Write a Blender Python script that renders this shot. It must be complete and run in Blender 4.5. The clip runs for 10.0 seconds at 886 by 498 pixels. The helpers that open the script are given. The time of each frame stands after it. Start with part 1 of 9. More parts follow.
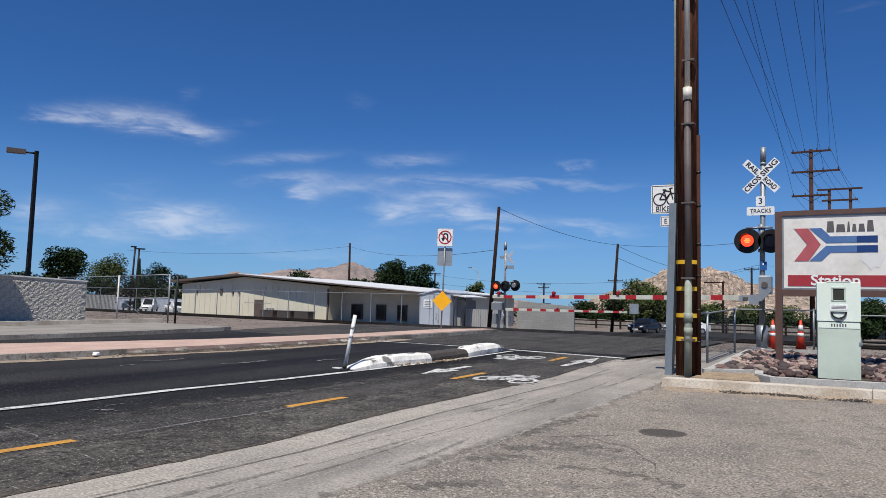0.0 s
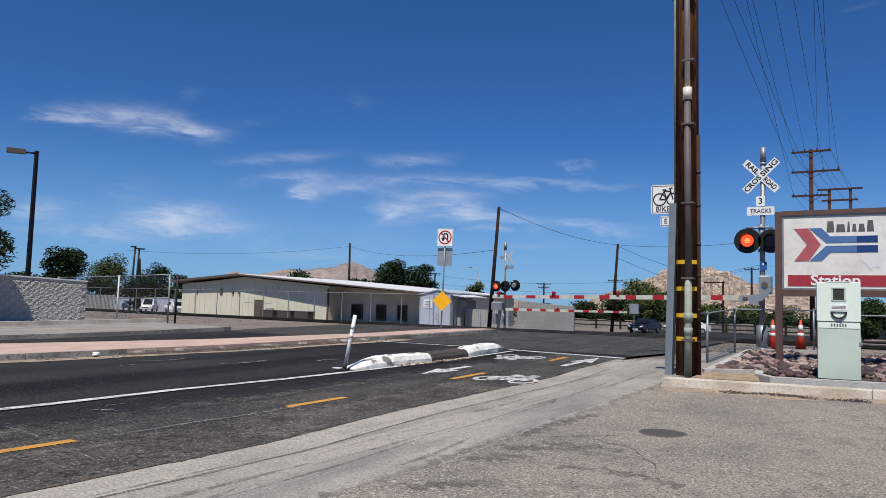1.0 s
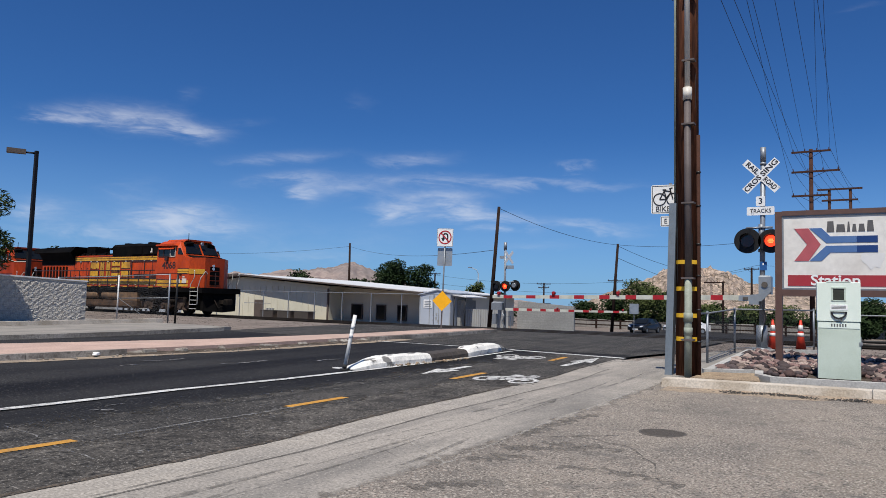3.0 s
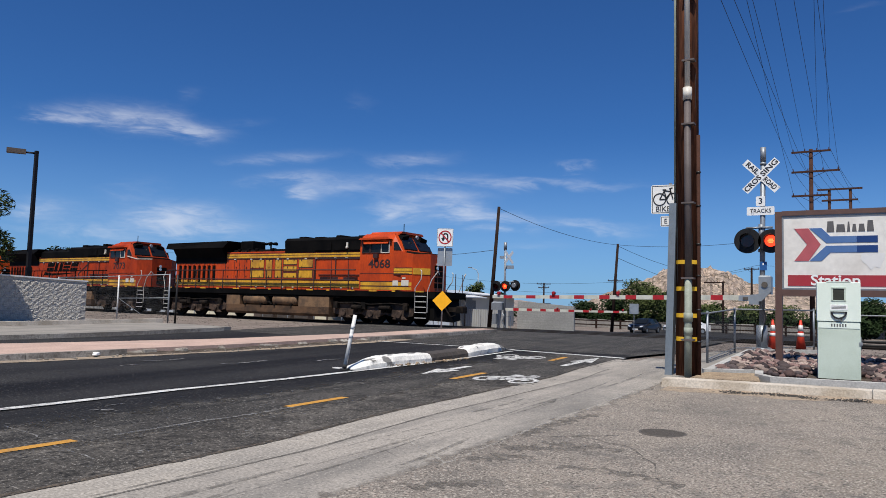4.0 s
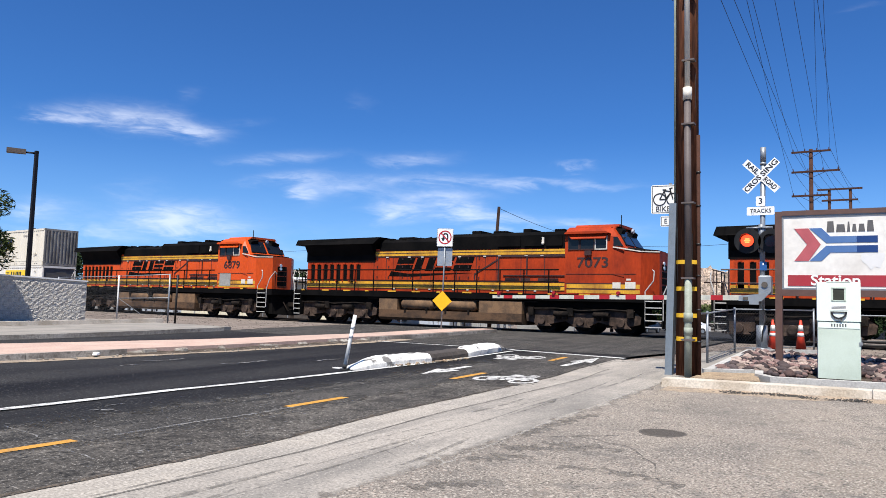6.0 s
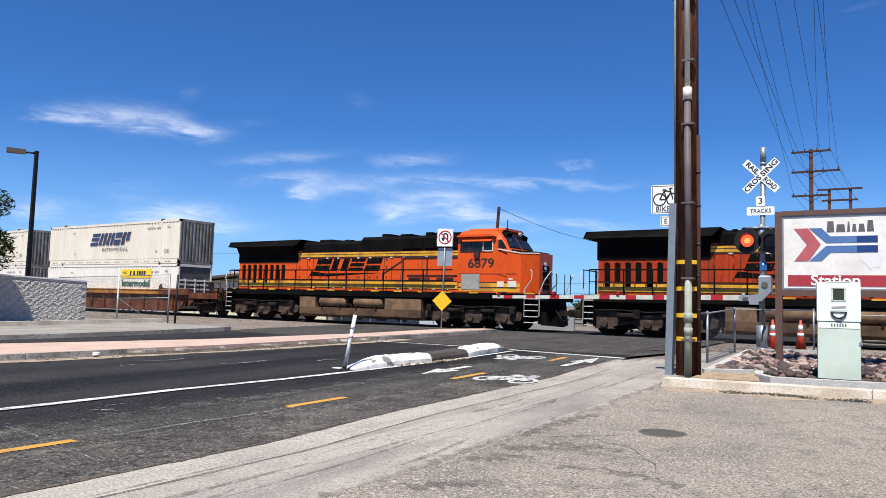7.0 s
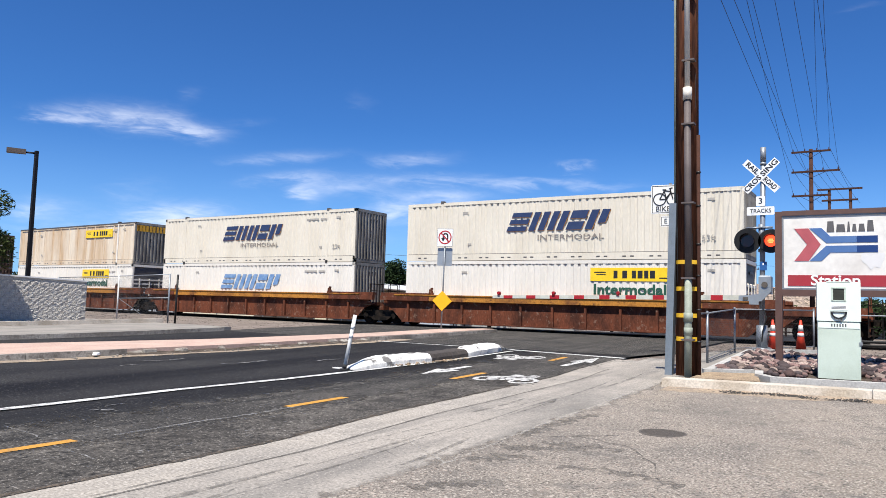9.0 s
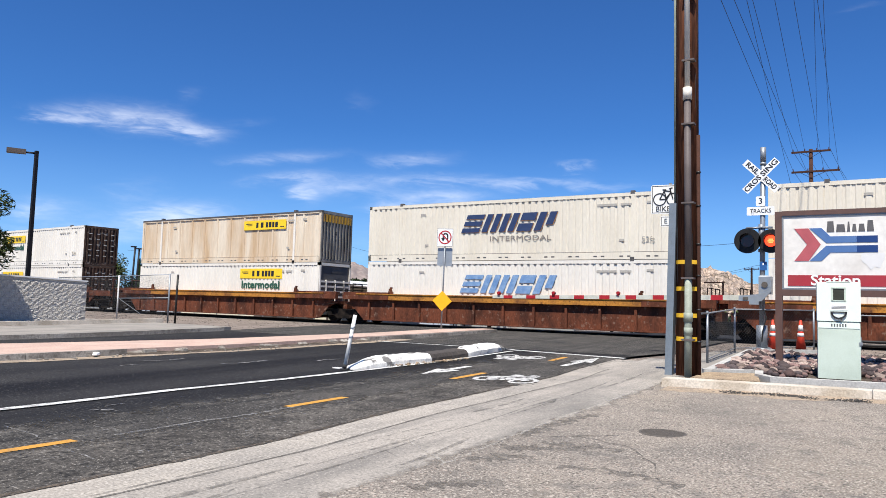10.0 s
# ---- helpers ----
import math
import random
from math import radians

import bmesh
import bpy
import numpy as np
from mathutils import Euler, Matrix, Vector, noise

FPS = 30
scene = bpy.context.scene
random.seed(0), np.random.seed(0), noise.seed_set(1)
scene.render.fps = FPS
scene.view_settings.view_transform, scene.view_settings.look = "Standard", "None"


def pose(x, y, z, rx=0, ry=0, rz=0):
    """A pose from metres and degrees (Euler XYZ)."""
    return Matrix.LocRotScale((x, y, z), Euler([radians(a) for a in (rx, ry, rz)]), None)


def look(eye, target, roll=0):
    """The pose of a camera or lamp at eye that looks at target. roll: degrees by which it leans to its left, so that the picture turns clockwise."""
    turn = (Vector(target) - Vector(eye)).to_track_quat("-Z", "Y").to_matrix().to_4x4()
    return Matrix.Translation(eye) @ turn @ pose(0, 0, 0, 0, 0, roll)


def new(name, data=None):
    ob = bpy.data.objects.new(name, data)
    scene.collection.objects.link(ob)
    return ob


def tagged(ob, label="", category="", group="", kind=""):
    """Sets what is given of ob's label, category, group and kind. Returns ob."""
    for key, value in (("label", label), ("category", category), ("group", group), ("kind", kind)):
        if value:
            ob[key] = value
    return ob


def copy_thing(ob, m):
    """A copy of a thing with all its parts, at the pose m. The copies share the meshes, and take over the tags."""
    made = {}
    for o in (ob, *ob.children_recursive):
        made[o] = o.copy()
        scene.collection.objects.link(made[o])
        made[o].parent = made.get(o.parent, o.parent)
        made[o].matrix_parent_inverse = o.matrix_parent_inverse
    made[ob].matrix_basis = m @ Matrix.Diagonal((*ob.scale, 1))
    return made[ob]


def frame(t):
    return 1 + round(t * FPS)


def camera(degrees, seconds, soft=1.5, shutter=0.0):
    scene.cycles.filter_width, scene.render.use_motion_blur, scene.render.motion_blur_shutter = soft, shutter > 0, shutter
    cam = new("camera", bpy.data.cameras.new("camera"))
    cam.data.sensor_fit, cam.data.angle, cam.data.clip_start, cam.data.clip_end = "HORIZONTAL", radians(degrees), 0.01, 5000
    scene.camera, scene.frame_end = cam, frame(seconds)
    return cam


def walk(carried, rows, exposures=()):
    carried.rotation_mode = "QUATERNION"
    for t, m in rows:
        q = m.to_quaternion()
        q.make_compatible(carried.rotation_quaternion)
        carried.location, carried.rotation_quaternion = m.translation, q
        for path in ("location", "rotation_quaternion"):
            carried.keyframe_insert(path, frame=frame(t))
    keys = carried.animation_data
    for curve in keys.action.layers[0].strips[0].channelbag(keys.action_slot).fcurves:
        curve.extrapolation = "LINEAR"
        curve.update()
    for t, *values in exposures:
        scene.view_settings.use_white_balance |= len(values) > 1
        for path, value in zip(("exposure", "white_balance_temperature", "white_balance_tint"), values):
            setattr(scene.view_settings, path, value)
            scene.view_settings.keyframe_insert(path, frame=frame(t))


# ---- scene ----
EYE = Vector((0.0, 0.0, 1.1665))
YAW, PITCH, ROLL = radians(31.680), radians(4.2647), 1.594
AIM = EYE + Vector((-math.sin(YAW) * math.cos(PITCH), math.cos(YAW) * math.cos(PITCH), math.sin(PITCH))) * 10
EXPOSURES = [(0.0, 0.04), (1.5, 0.03), (2.7, 0.01), (3.8, 0.0), (4.0, 0.04), (4.5, 0.29), (5.0, 0.62), (5.5, 0.62), (7.0, 0.60), (8.0, 0.58), (9.0, 0.61), (10.0, 0.60)]
cam = camera(62.33, 10.0, soft=0.8)
walk(cam, [(0.0, look(EYE, AIM, ROLL)), (10.0, look(EYE, AIM, ROLL))], exposures=EXPOSURES)

# ---- daylight: high sun behind the camera, deep blue desert sky with thin cirrus ----
SUN_FROM = Vector((0.10, -0.465, 0.88)).normalized()


def build_world():
    world = bpy.data.worlds.new("sky")
    scene.world = world
    world.use_nodes = True
    nt = world.node_tree
    nt.nodes.clear()
    N, Lk = nt.nodes.new, nt.links.new

    def math_node(op, a, b=None):
        n = N("ShaderNodeMath")
        n.operation = op
        for i, v in enumerate((a, b)):
            if v is None:
                continue
            if isinstance(v, (int, float)):
                n.inputs[i].default_value = v
            else:
                Lk(v, n.inputs[i])
        return n.outputs[0]

    sky = N("ShaderNodeTexSky")
    sky.sky_type = "NISHITA"
    sky.sun_disc = False
    sky.sun_elevation = math.asin(SUN_FROM.z)
    sky.sun_rotation = math.atan2(SUN_FROM.x, SUN_FROM.y)
    sky.altitude = 800
    sky.air_density = 1.0
    sky.dust_density = 0.4
    sky.ozone_density = 3.0
    tc = N("ShaderNodeTexCoord")
    sep = N("ShaderNodeSeparateXYZ")
    Lk(tc.outputs["Generated"], sep.inputs[0])
    az = math_node("ARCTAN2", sep.outputs[0], sep.outputs[1])
    el = math_node("ARCSINE", sep.outputs[2])
    # streaky noise in azimuth and height
    comb = N("ShaderNodeCombineXYZ")
    Lk(math_node("MULTIPLY", az, 9.0), comb.inputs[0])
    Lk(math_node("MULTIPLY", el, 34.0), comb.inputs[1])
    n1 = N("ShaderNodeTexNoise")
    n1.inputs["Scale"].default_value, n1.inputs["Detail"].default_value, n1.inputs["Roughness"].default_value = 1.5, 6, 0.54
    n1.inputs["Distortion"].default_value = 0.6
    Lk(comb.outputs[0], n1.inputs["Vector"])
    n2 = N("ShaderNodeTexNoise")
    n2.inputs["Scale"].default_value, n2.inputs["Detail"].default_value = 5.0, 6
    n2.inputs["Distortion"].default_value = 1.2
    Lk(comb.outputs[0], n2.inputs["Vector"])
    wob = math_node("MULTIPLY", math_node("SUBTRACT", n1.outputs["Fac"], 0.5), 0.09)
    elw = math_node("ADD", el, math_node("MULTIPLY", wob, 0.35))
    azw = math_node("ADD", az, wob)
    total = None
    # azimuth, height, half width, half height (radians), tilt, strength
    for a, e, wa, we, tilt, s in CLOUDS:
        da = math_node("SUBTRACT", azw, a)
        de = math_node("SUBTRACT", math_node("SUBTRACT", elw, e), math_node("MULTIPLY", da, tilt))
        r2 = math_node("ADD", math_node("POWER", math_node("ABSOLUTE", math_node("DIVIDE", da, wa)), 2.0),
                       math_node("POWER", math_node("ABSOLUTE", math_node("DIVIDE", de, we * 1.7)), 2.0))
        g = math_node("MULTIPLY", math_node("EXPONENT", math_node("MULTIPLY", r2, -1.0)), s)
        total = g if total is None else math_node("ADD", total, g)
    tex = math_node("ADD", math_node("MULTIPLY", n1.outputs["Fac"], 1.3), math_node("MULTIPLY", n2.outputs["Fac"], 0.45))
    tex = math_node("SUBTRACT", tex, 0.33)
    ramp = N("ShaderNodeMapRange")
    ramp.interpolation_type = "SMOOTHSTEP"
    ramp.inputs["From Min"].default_value, ramp.inputs["From Max"].default_value = 0.03, 1.25
    Lk(math_node("MULTIPLY", total, math_node("MAXIMUM", tex, 0.0)), ramp.inputs["Value"])
    # pale haze near the horizon
    haze = N("ShaderNodeMapRange")
    haze.interpolation_type = "SMOOTHSTEP"
    haze.inputs["From Min"].default_value, haze.inputs["From Max"].default_value = 0.24, -0.02
    haze.inputs["To Max"].default_value = 0.46
    Lk(el, haze.inputs["Value"])
    tint = N("ShaderNodeMix")
    tint.data_type, tint.blend_type = "RGBA", "MULTIPLY"
    tint.inputs[0].default_value = 1.0
    Lk(sky.outputs[0], tint.inputs[6])
    tint.inputs[7].default_value = (0.375, 0.80, 1.37, 1)
    mixh = N("ShaderNodeMix")
    mixh.data_type = "RGBA"
    Lk(haze.outputs[0], mixh.inputs[0])
    Lk(tint.outputs[2], mixh.inputs[6])
    mixh.inputs[7].default_value = (4.75, 8.15, 13.6, 1)
    mixc = N("ShaderNodeMix")
    mixc.data_type = "RGBA"
    Lk(math_node("MULTIPLY", ramp.outputs[0], 0.54), mixc.inputs[0])
    Lk(mixh.outputs[2], mixc.inputs[6])
    mixc.inputs[7].default_value = (12.5, 13.0, 14.2, 1)
    bg = N("ShaderNodeBackground")
    bg.inputs["Strength"].default_value = SKY_STRENGTH
    Lk(mixc.outputs[2], bg.inputs["Color"])
    out = N("ShaderNodeOutputWorld")
    Lk(bg.outputs[0], out.inputs["Surface"])


SKY_STRENGTH = 0.0618
CLOUDS = [
    (-0.942, 0.219, 0.072, 0.0110, -0.05, 1.4), (-1.030, 0.218, 0.038, 0.0060, 0.01, 0.9), (-0.888, 0.211, 0.042, 0.0057, 0.06, 0.9),
    (-0.901, 0.257, 0.021, 0.0063, 0.22, 0.45), (-0.813, 0.232, 0.029, 0.0036, 0.08, 0.3), (-0.767, 0.189, 0.076, 0.0052, 0.12, 0.8),
    (-0.598, 0.194, 0.058, 0.0061, 0.06, 1.0), (-0.758, 0.162, 0.053, 0.0060, 0.11, 1.1), (-0.742, 0.141, 0.024, 0.0075, 0.05, 1.0),
    (-0.906, 0.104, 0.056, 0.0087, 0.12, 1.2), (-0.857, 0.087, 0.043, 0.0059, 0.16, 0.9), (-0.997, 0.076, 0.045, 0.0063, -0.02, 0.7),
    (-0.682, 0.155, 0.062, 0.0068, 0.09, 0.8), (-0.574, 0.168, 0.093, 0.0040, -0.01, 0.6), (-0.404, 0.166, 0.126, 0.0045, -0.04, 0.85),
    (-0.604, 0.128, 0.039, 0.0107, -0.02, 0.9), (-0.530, 0.128, 0.035, 0.0115, -0.27, 0.9), (-0.472, 0.117, 0.069, 0.0069, -0.13, 1.0),
    (-0.358, 0.111, 0.044, 0.0053, -0.15, 0.8), (-0.374, 0.189, 0.021, 0.0045, -0.21, 0.9), (-0.671, 0.268, 0.022, 0.0103, -0.14, 0.35),
    (-0.299, 0.102, 0.043, 0.0060, 0.00, 0.5), (-0.949, 0.137, 0.034, 0.0099, 0.08, 0.35), (-1.066, 0.099, 0.042, 0.0094, 0.09, 0.8),
    (-0.543, 0.149, 0.062, 0.0046, 0.02, 0.7), (-0.418, 0.082, 0.060, 0.0046, 0.01, 0.4), (-0.025, 0.358, 0.029, 0.0037, 0.09, 0.35),
    (-0.724, 0.058, 0.091, 0.0068, 0.04, 0.5),
    (-0.930, 0.095, 0.150, 0.0200, 0.05, 0.38), (-0.560, 0.140, 0.200, 0.0240, -0.02, 0.16), (-0.700, 0.085, 0.200, 0.0150, 0.00, 0.30),
    (0.9, 0.25, 0.3, 0.03, 0.1, 1.0), (2.2, 0.35, 0.4, 0.03, 0.0, 1.0), (-2.2, 0.3, 0.4, 0.03, 0.0, 1.0)]
build_world()
sun = new("sun", bpy.data.lights.new("sun", "SUN"))
sun.data.energy, sun.data.angle, sun.data.color = 5.0, radians(0.53), (1.0, 0.95, 0.87)
sun.matrix_world = look(SUN_FROM * 60, (0, 0, 0))


# ---- materials ----
def mat(name, color, rough=0.7, metal=0.0, dark=None, scale=3.0, fine=60.0, amount=0.5, bump=0.0, spec=0.5, streak=1.0, grain=0.25, emit=None, island=0.0, edge=(0.42, 0.62), speck=None, tracks=None, fade=None, thin=None):
    """A procedural surface: base colour, a worn or stained second colour at a large scale, grain at a small one, relief."""
    m = bpy.data.materials.new(name)
    m.use_nodes = True
    nt = m.node_tree
    N, Lk = nt.nodes.new, nt.links.new
    b = nt.nodes["Principled BSDF"]
    b.inputs["Roughness"].default_value, b.inputs["Metallic"].default_value = rough, metal
    b.inputs["Specular IOR Level"].default_value = spec
    tc = N("ShaderNodeTexCoord")
    mp = N("ShaderNodeMapping")
    mp.inputs["Scale"].default_value = (1, 1, 1 / streak)
    Lk(tc.outputs["Object"], mp.inputs["Vector"])
    big = N("ShaderNodeTexNoise")
    big.inputs["Scale"].default_value, big.inputs["Detail"].default_value, big.inputs["Roughness"].default_value = scale, 6, 0.6
    Lk(mp.outputs[0], big.inputs["Vector"])
    small = N("ShaderNodeTexNoise")
    small.inputs["Scale"].default_value, small.inputs["Detail"].default_value = fine, 3
    Lk(mp.outputs[0], small.inputs["Vector"])
    rr = N("ShaderNodeMapRange")
    rr.inputs["From Min"].default_value, rr.inputs["From Max"].default_value = edge
    rr.inputs["To Max"].default_value = amount
    Lk(big.outputs["Fac"], rr.inputs["Value"])
    c2 = dark or tuple(v * 0.6 for v in color)
    mix = N("ShaderNodeMix")
    mix.data_type = "RGBA"
    Lk(rr.outputs[0], mix.inputs[0])
    mix.inputs[6].default_value, mix.inputs[7].default_value = (*color, 1), (*c2, 1)
    r2 = N("ShaderNodeMapRange")
    r2.inputs["From Min"].default_value, r2.inputs["From Max"].default_value = 0.3, 0.7
    r2.inputs["To Min"].default_value, r2.inputs["To Max"].default_value = 1 - grain, 1 + grain
    Lk(small.outputs["Fac"], r2.inputs["Value"])
    vary = r2.outputs[0]
    if island:
        oi = N("ShaderNodeObjectInfo")
        r3 = N("ShaderNodeMapRange")
        r3.inputs["To Min"].default_value, r3.inputs["To Max"].default_value = 1 - island, 1 + island
        Lk(oi.outputs["Random"], r3.inputs["Value"])
        mm = N("ShaderNodeMath")
        mm.operation = "MULTIPLY"
        Lk(vary, mm.inputs[0]), Lk(r3.outputs[0], mm.inputs[1])
        vary = mm.outputs[0]
    mul = N("ShaderNodeMix")
    mul.data_type, mul.blend_type = "RGBA", "MULTIPLY"
    mul.inputs[0].default_value = 1.0
    Lk(mix.outputs[2], mul.inputs[6])
    Lk(vary, mul.inputs[7])
    col = mul.outputs[2]
    # long wear streaks along y: (across scale, along scale, colour, amount)
    if tracks:
        mt = N("ShaderNodeMapping")
        mt.inputs["Scale"].default_value = (tracks[0], tracks[1], 1)
        Lk(tc.outputs["Object"], mt.inputs["Vector"])
        tn = N("ShaderNodeTexNoise")
        tn.inputs["Scale"].default_value, tn.inputs["Detail"].default_value, tn.inputs["Distortion"].default_value = 1.0, 5, 0.4
        Lk(mt.outputs[0], tn.inputs["Vector"])
        tr = N("ShaderNodeMapRange")
        tr.inputs["From Min"].default_value, tr.inputs["From Max"].default_value, tr.inputs["To Max"].default_value = 0.47, 0.68, tracks[3]
        Lk(tn.outputs["Fac"], tr.inputs["Value"])
        mx = N("ShaderNodeMix")
        mx.data_type = "RGBA"
        Lk(tr.outputs[0], mx.inputs[0]), Lk(col, mx.inputs[6])
        mx.inputs[7].default_value = (*tracks[2], 1)
        col = mx.outputs[2]
    # stone chips that show in the surface: (colour, scale, from, to, amount)
    for chip in (speck or ()):
        sn = N("ShaderNodeTexNoise")
        sn.inputs["Scale"].default_value, sn.inputs["Detail"].default_value, sn.inputs["Roughness"].default_value = chip[1], 2, 0.6
        Lk(tc.outputs["Object"], sn.inputs["Vector"])
        sr = N("ShaderNodeMapRange")
        sr.inputs["From Min"].default_value, sr.inputs["From Max"].default_value, sr.inputs["To Max"].default_value = chip[2], chip[3], chip[4]
        Lk(sn.outputs["Fac"], sr.inputs["Value"])
        mx = N("ShaderNodeMix")
        mx.data_type = "RGBA"
        Lk(sr.outputs[0], mx.inputs[0]), Lk(col, mx.inputs[6])
        mx.inputs[7].default_value = (*chip[0], 1)
        col = mx.outputs[2]
    Lk(col, b.inputs["Base Color"])
    if bump:
        bp = N("ShaderNodeBump")
        bp.inputs["Strength"].default_value, bp.inputs["Distance"].default_value = 1.0, bump
        Lk(small.outputs["Fac"], bp.inputs["Height"])
        Lk(bp.outputs[0], b.inputs["Normal"])
    # ragged edge: the surface thins out between two x values; thin: how much covers, in patches
    if fade or thin:
        ragged = N("ShaderNodeTexNoise")
        ragged.inputs["Scale"].default_value, ragged.inputs["Detail"].default_value, ragged.inputs["Roughness"].default_value = (2.2 if fade else 5.0), 8, 0.75
        Lk(tc.outputs["Object"], ragged.inputs["Vector"])
        cover = N("ShaderNodeMapRange")
        if fade:
            sx = N("ShaderNodeSeparateXYZ")
            Lk(tc.outputs["Object"], sx.inputs[0])
            along = N("ShaderNodeMapRange")
            along.inputs["From Min"].default_value, along.inputs["From Max"].default_value = fade
            along.inputs["To Min"].default_value, along.inputs["To Max"].default_value = -0.35, 0.35
            Lk(sx.outputs[0], along.inputs["Value"])
            total = N("ShaderNodeMath")
            Lk(along.outputs[0], total.inputs[0]), Lk(ragged.outputs["Fac"], total.inputs[1])
            cover.inputs["From Min"].default_value, cover.inputs["From Max"].default_value = 0.42, 0.58
            Lk(total.outputs[0], cover.inputs["Value"])
        else:
            cover.inputs["From Min"].default_value, cover.inputs["From Max"].default_value, cover.inputs["To Max"].default_value = 0.38, 0.62, thin
            Lk(ragged.outputs["Fac"], cover.inputs["Value"])
        Lk(cover.outputs[0], b.inputs["Alpha"])
    if emit:
        b.inputs["Emission Color"].default_value = (*emit[:3], 1)
        b.inputs["Emission Strength"].default_value = emit[3]
    return m


M = {}
M["asphalt_road"] = mat("asphalt_road", (0.024, 0.0235, 0.0245), 0.9, dark=(0.036, 0.035, 0.034), scale=0.30, fine=40, amount=0.85, bump=0.006, grain=0.5, spec=0.12, edge=(0.40, 0.66), tracks=(0.62, 0.03, (0.0085, 0.0085, 0.010), 0.92), speck=(((0.13, 0.125, 0.118), 24, 0.60, 0.69, 0.6), ((0.008, 0.008, 0.009), 9, 0.56, 0.70, 0.6)))
M["asphalt_lot"] = mat("asphalt_lot", (0.240, 0.210, 0.179), 0.95, dark=(0.155, 0.140, 0.124), scale=0.45, fine=44, amount=0.75, bump=0.012, grain=0.42, spec=0.12, speck=(((0.50, 0.45, 0.385), 40, 0.54, 0.645, 0.8), ((0.050, 0.046, 0.042), 34, 0.545, 0.65, 0.8), ((0.34, 0.25, 0.20), 27, 0.62, 0.68, 0.6), ((0.10, 0.095, 0.09), 3.0, 0.56, 0.72, 0.5)), tracks=(0.5, 0.22, (0.30, 0.255, 0.20), 0.45), fade=(-4.30, -3.70))
M["asphalt_edge"] = mat("asphalt_edge", (0.070, 0.064, 0.057), 0.9, dark=(0.125, 0.113, 0.099), scale=0.9, fine=40, amount=0.8, bump=0.010, grain=0.6, spec=0.12, speck=(((0.34, 0.315, 0.28), 34, 0.57, 0.66, 0.8), ((0.010, 0.010, 0.010), 17, 0.53, 0.66, 0.85), ((0.020, 0.019, 0.018), 1.6, 0.52, 0.66, 0.55)), tracks=(3.0, 0.35, (0.022, 0.021, 0.020), 0.6), fade=(-7.9, -6.9))
M["apron"] = mat("driveway_concrete", (0.325, 0.295, 0.258), 0.9, dark=(0.185, 0.175, 0.158), scale=0.55, fine=34, amount=0.75, bump=0.003, grain=0.28, spec=0.15, edge=(0.42, 0.66), tracks=(2.2, 0.30, (0.135, 0.128, 0.118), 0.60), speck=(((0.15, 0.14, 0.125), 9, 0.58, 0.70, 0.5), ((0.46, 0.42, 0.37), 36, 0.58, 0.68, 0.6), ((0.10, 0.095, 0.088), 30, 0.60, 0.68, 0.6)))
M["gutter_pan"] = mat("gutter_concrete", (0.35, 0.318, 0.275), 0.9, dark=(0.24, 0.222, 0.198), scale=0.9, fine=36, amount=0.7, bump=0.004, grain=0.3, spec=0.15, tracks=(4.0, 0.3, (0.22, 0.20, 0.178), 0.55), speck=(((0.13, 0.12, 0.11), 34, 0.58, 0.67, 0.7), ((0.52, 0.48, 0.43), 36, 0.59, 0.68, 0.6)))
M["lot_stain"] = mat("dark_lot_stain", (0.115, 0.106, 0.096), 0.95, dark=(0.20, 0.185, 0.165), scale=3.0, fine=40, amount=0.9, bump=0.008, grain=0.5, spec=0.1, edge=(0.40, 0.62), speck=(((0.36, 0.33, 0.29), 42, 0.56, 0.66, 0.8), ((0.05, 0.046, 0.042), 38, 0.54, 0.65, 0.8)), thin=0.8)
M["cont_end_brown"] = mat("rusted_container_doors", (0.095, 0.058, 0.040), 0.8, dark=(0.035, 0.024, 0.019), scale=1.3, fine=16, amount=0.85, grain=0.2, streak=3, spec=0.15, speck=(((0.30, 0.24, 0.19), 3.5, 0.60, 0.70, 0.7),))
M["concrete"] = mat("concrete", (0.285, 0.263, 0.233), 0.9, dark=(0.205, 0.192, 0.173), scale=0.7, fine=30, amount=0.75, bump=0.002, grain=0.2, spec=0.15, tracks=(2.6, 0.16, (0.17, 0.16, 0.148), 0.55), speck=(((0.22, 0.205, 0.185), 12, 0.56, 0.74, 0.6),))
M["kerb"] = mat("kerb_concrete", (0.55, 0.49, 0.41), 0.9, dark=(0.36, 0.30, 0.225), scale=1.1, fine=30, amount=0.8, bump=0.003, grain=0.2, spec=0.25)
M["kerb_dark"] = mat("old_kerb_concrete", (0.33, 0.303, 0.265), 0.9, dark=(0.175, 0.155, 0.133), scale=0.7, fine=25, amount=0.95, bump=0.003, grain=0.25, spec=0.15, edge=(0.44, 0.60), speck=(((0.12, 0.105, 0.09), 6, 0.54, 0.68, 0.7),))
M["pink"] = mat("pink_concrete", (0.50, 0.355, 0.29), 0.9, dark=(0.39, 0.28, 0.23), scale=1.0, fine=20, amount=0.75, bump=0.002, grain=0.15, spec=0.15, tracks=(2.0, 0.3, (0.36, 0.28, 0.24), 0.5))
M["dirt"] = mat("desert_dirt", (0.205, 0.170, 0.145), 0.95, dark=(0.135, 0.112, 0.097), scale=0.6, fine=25, amount=0.9, bump=0.01, grain=0.4, spec=0.1, speck=(((0.10, 0.085, 0.075), 12, 0.55, 0.66, 0.8), ((0.40, 0.35, 0.30), 14, 0.57, 0.66, 0.7)))
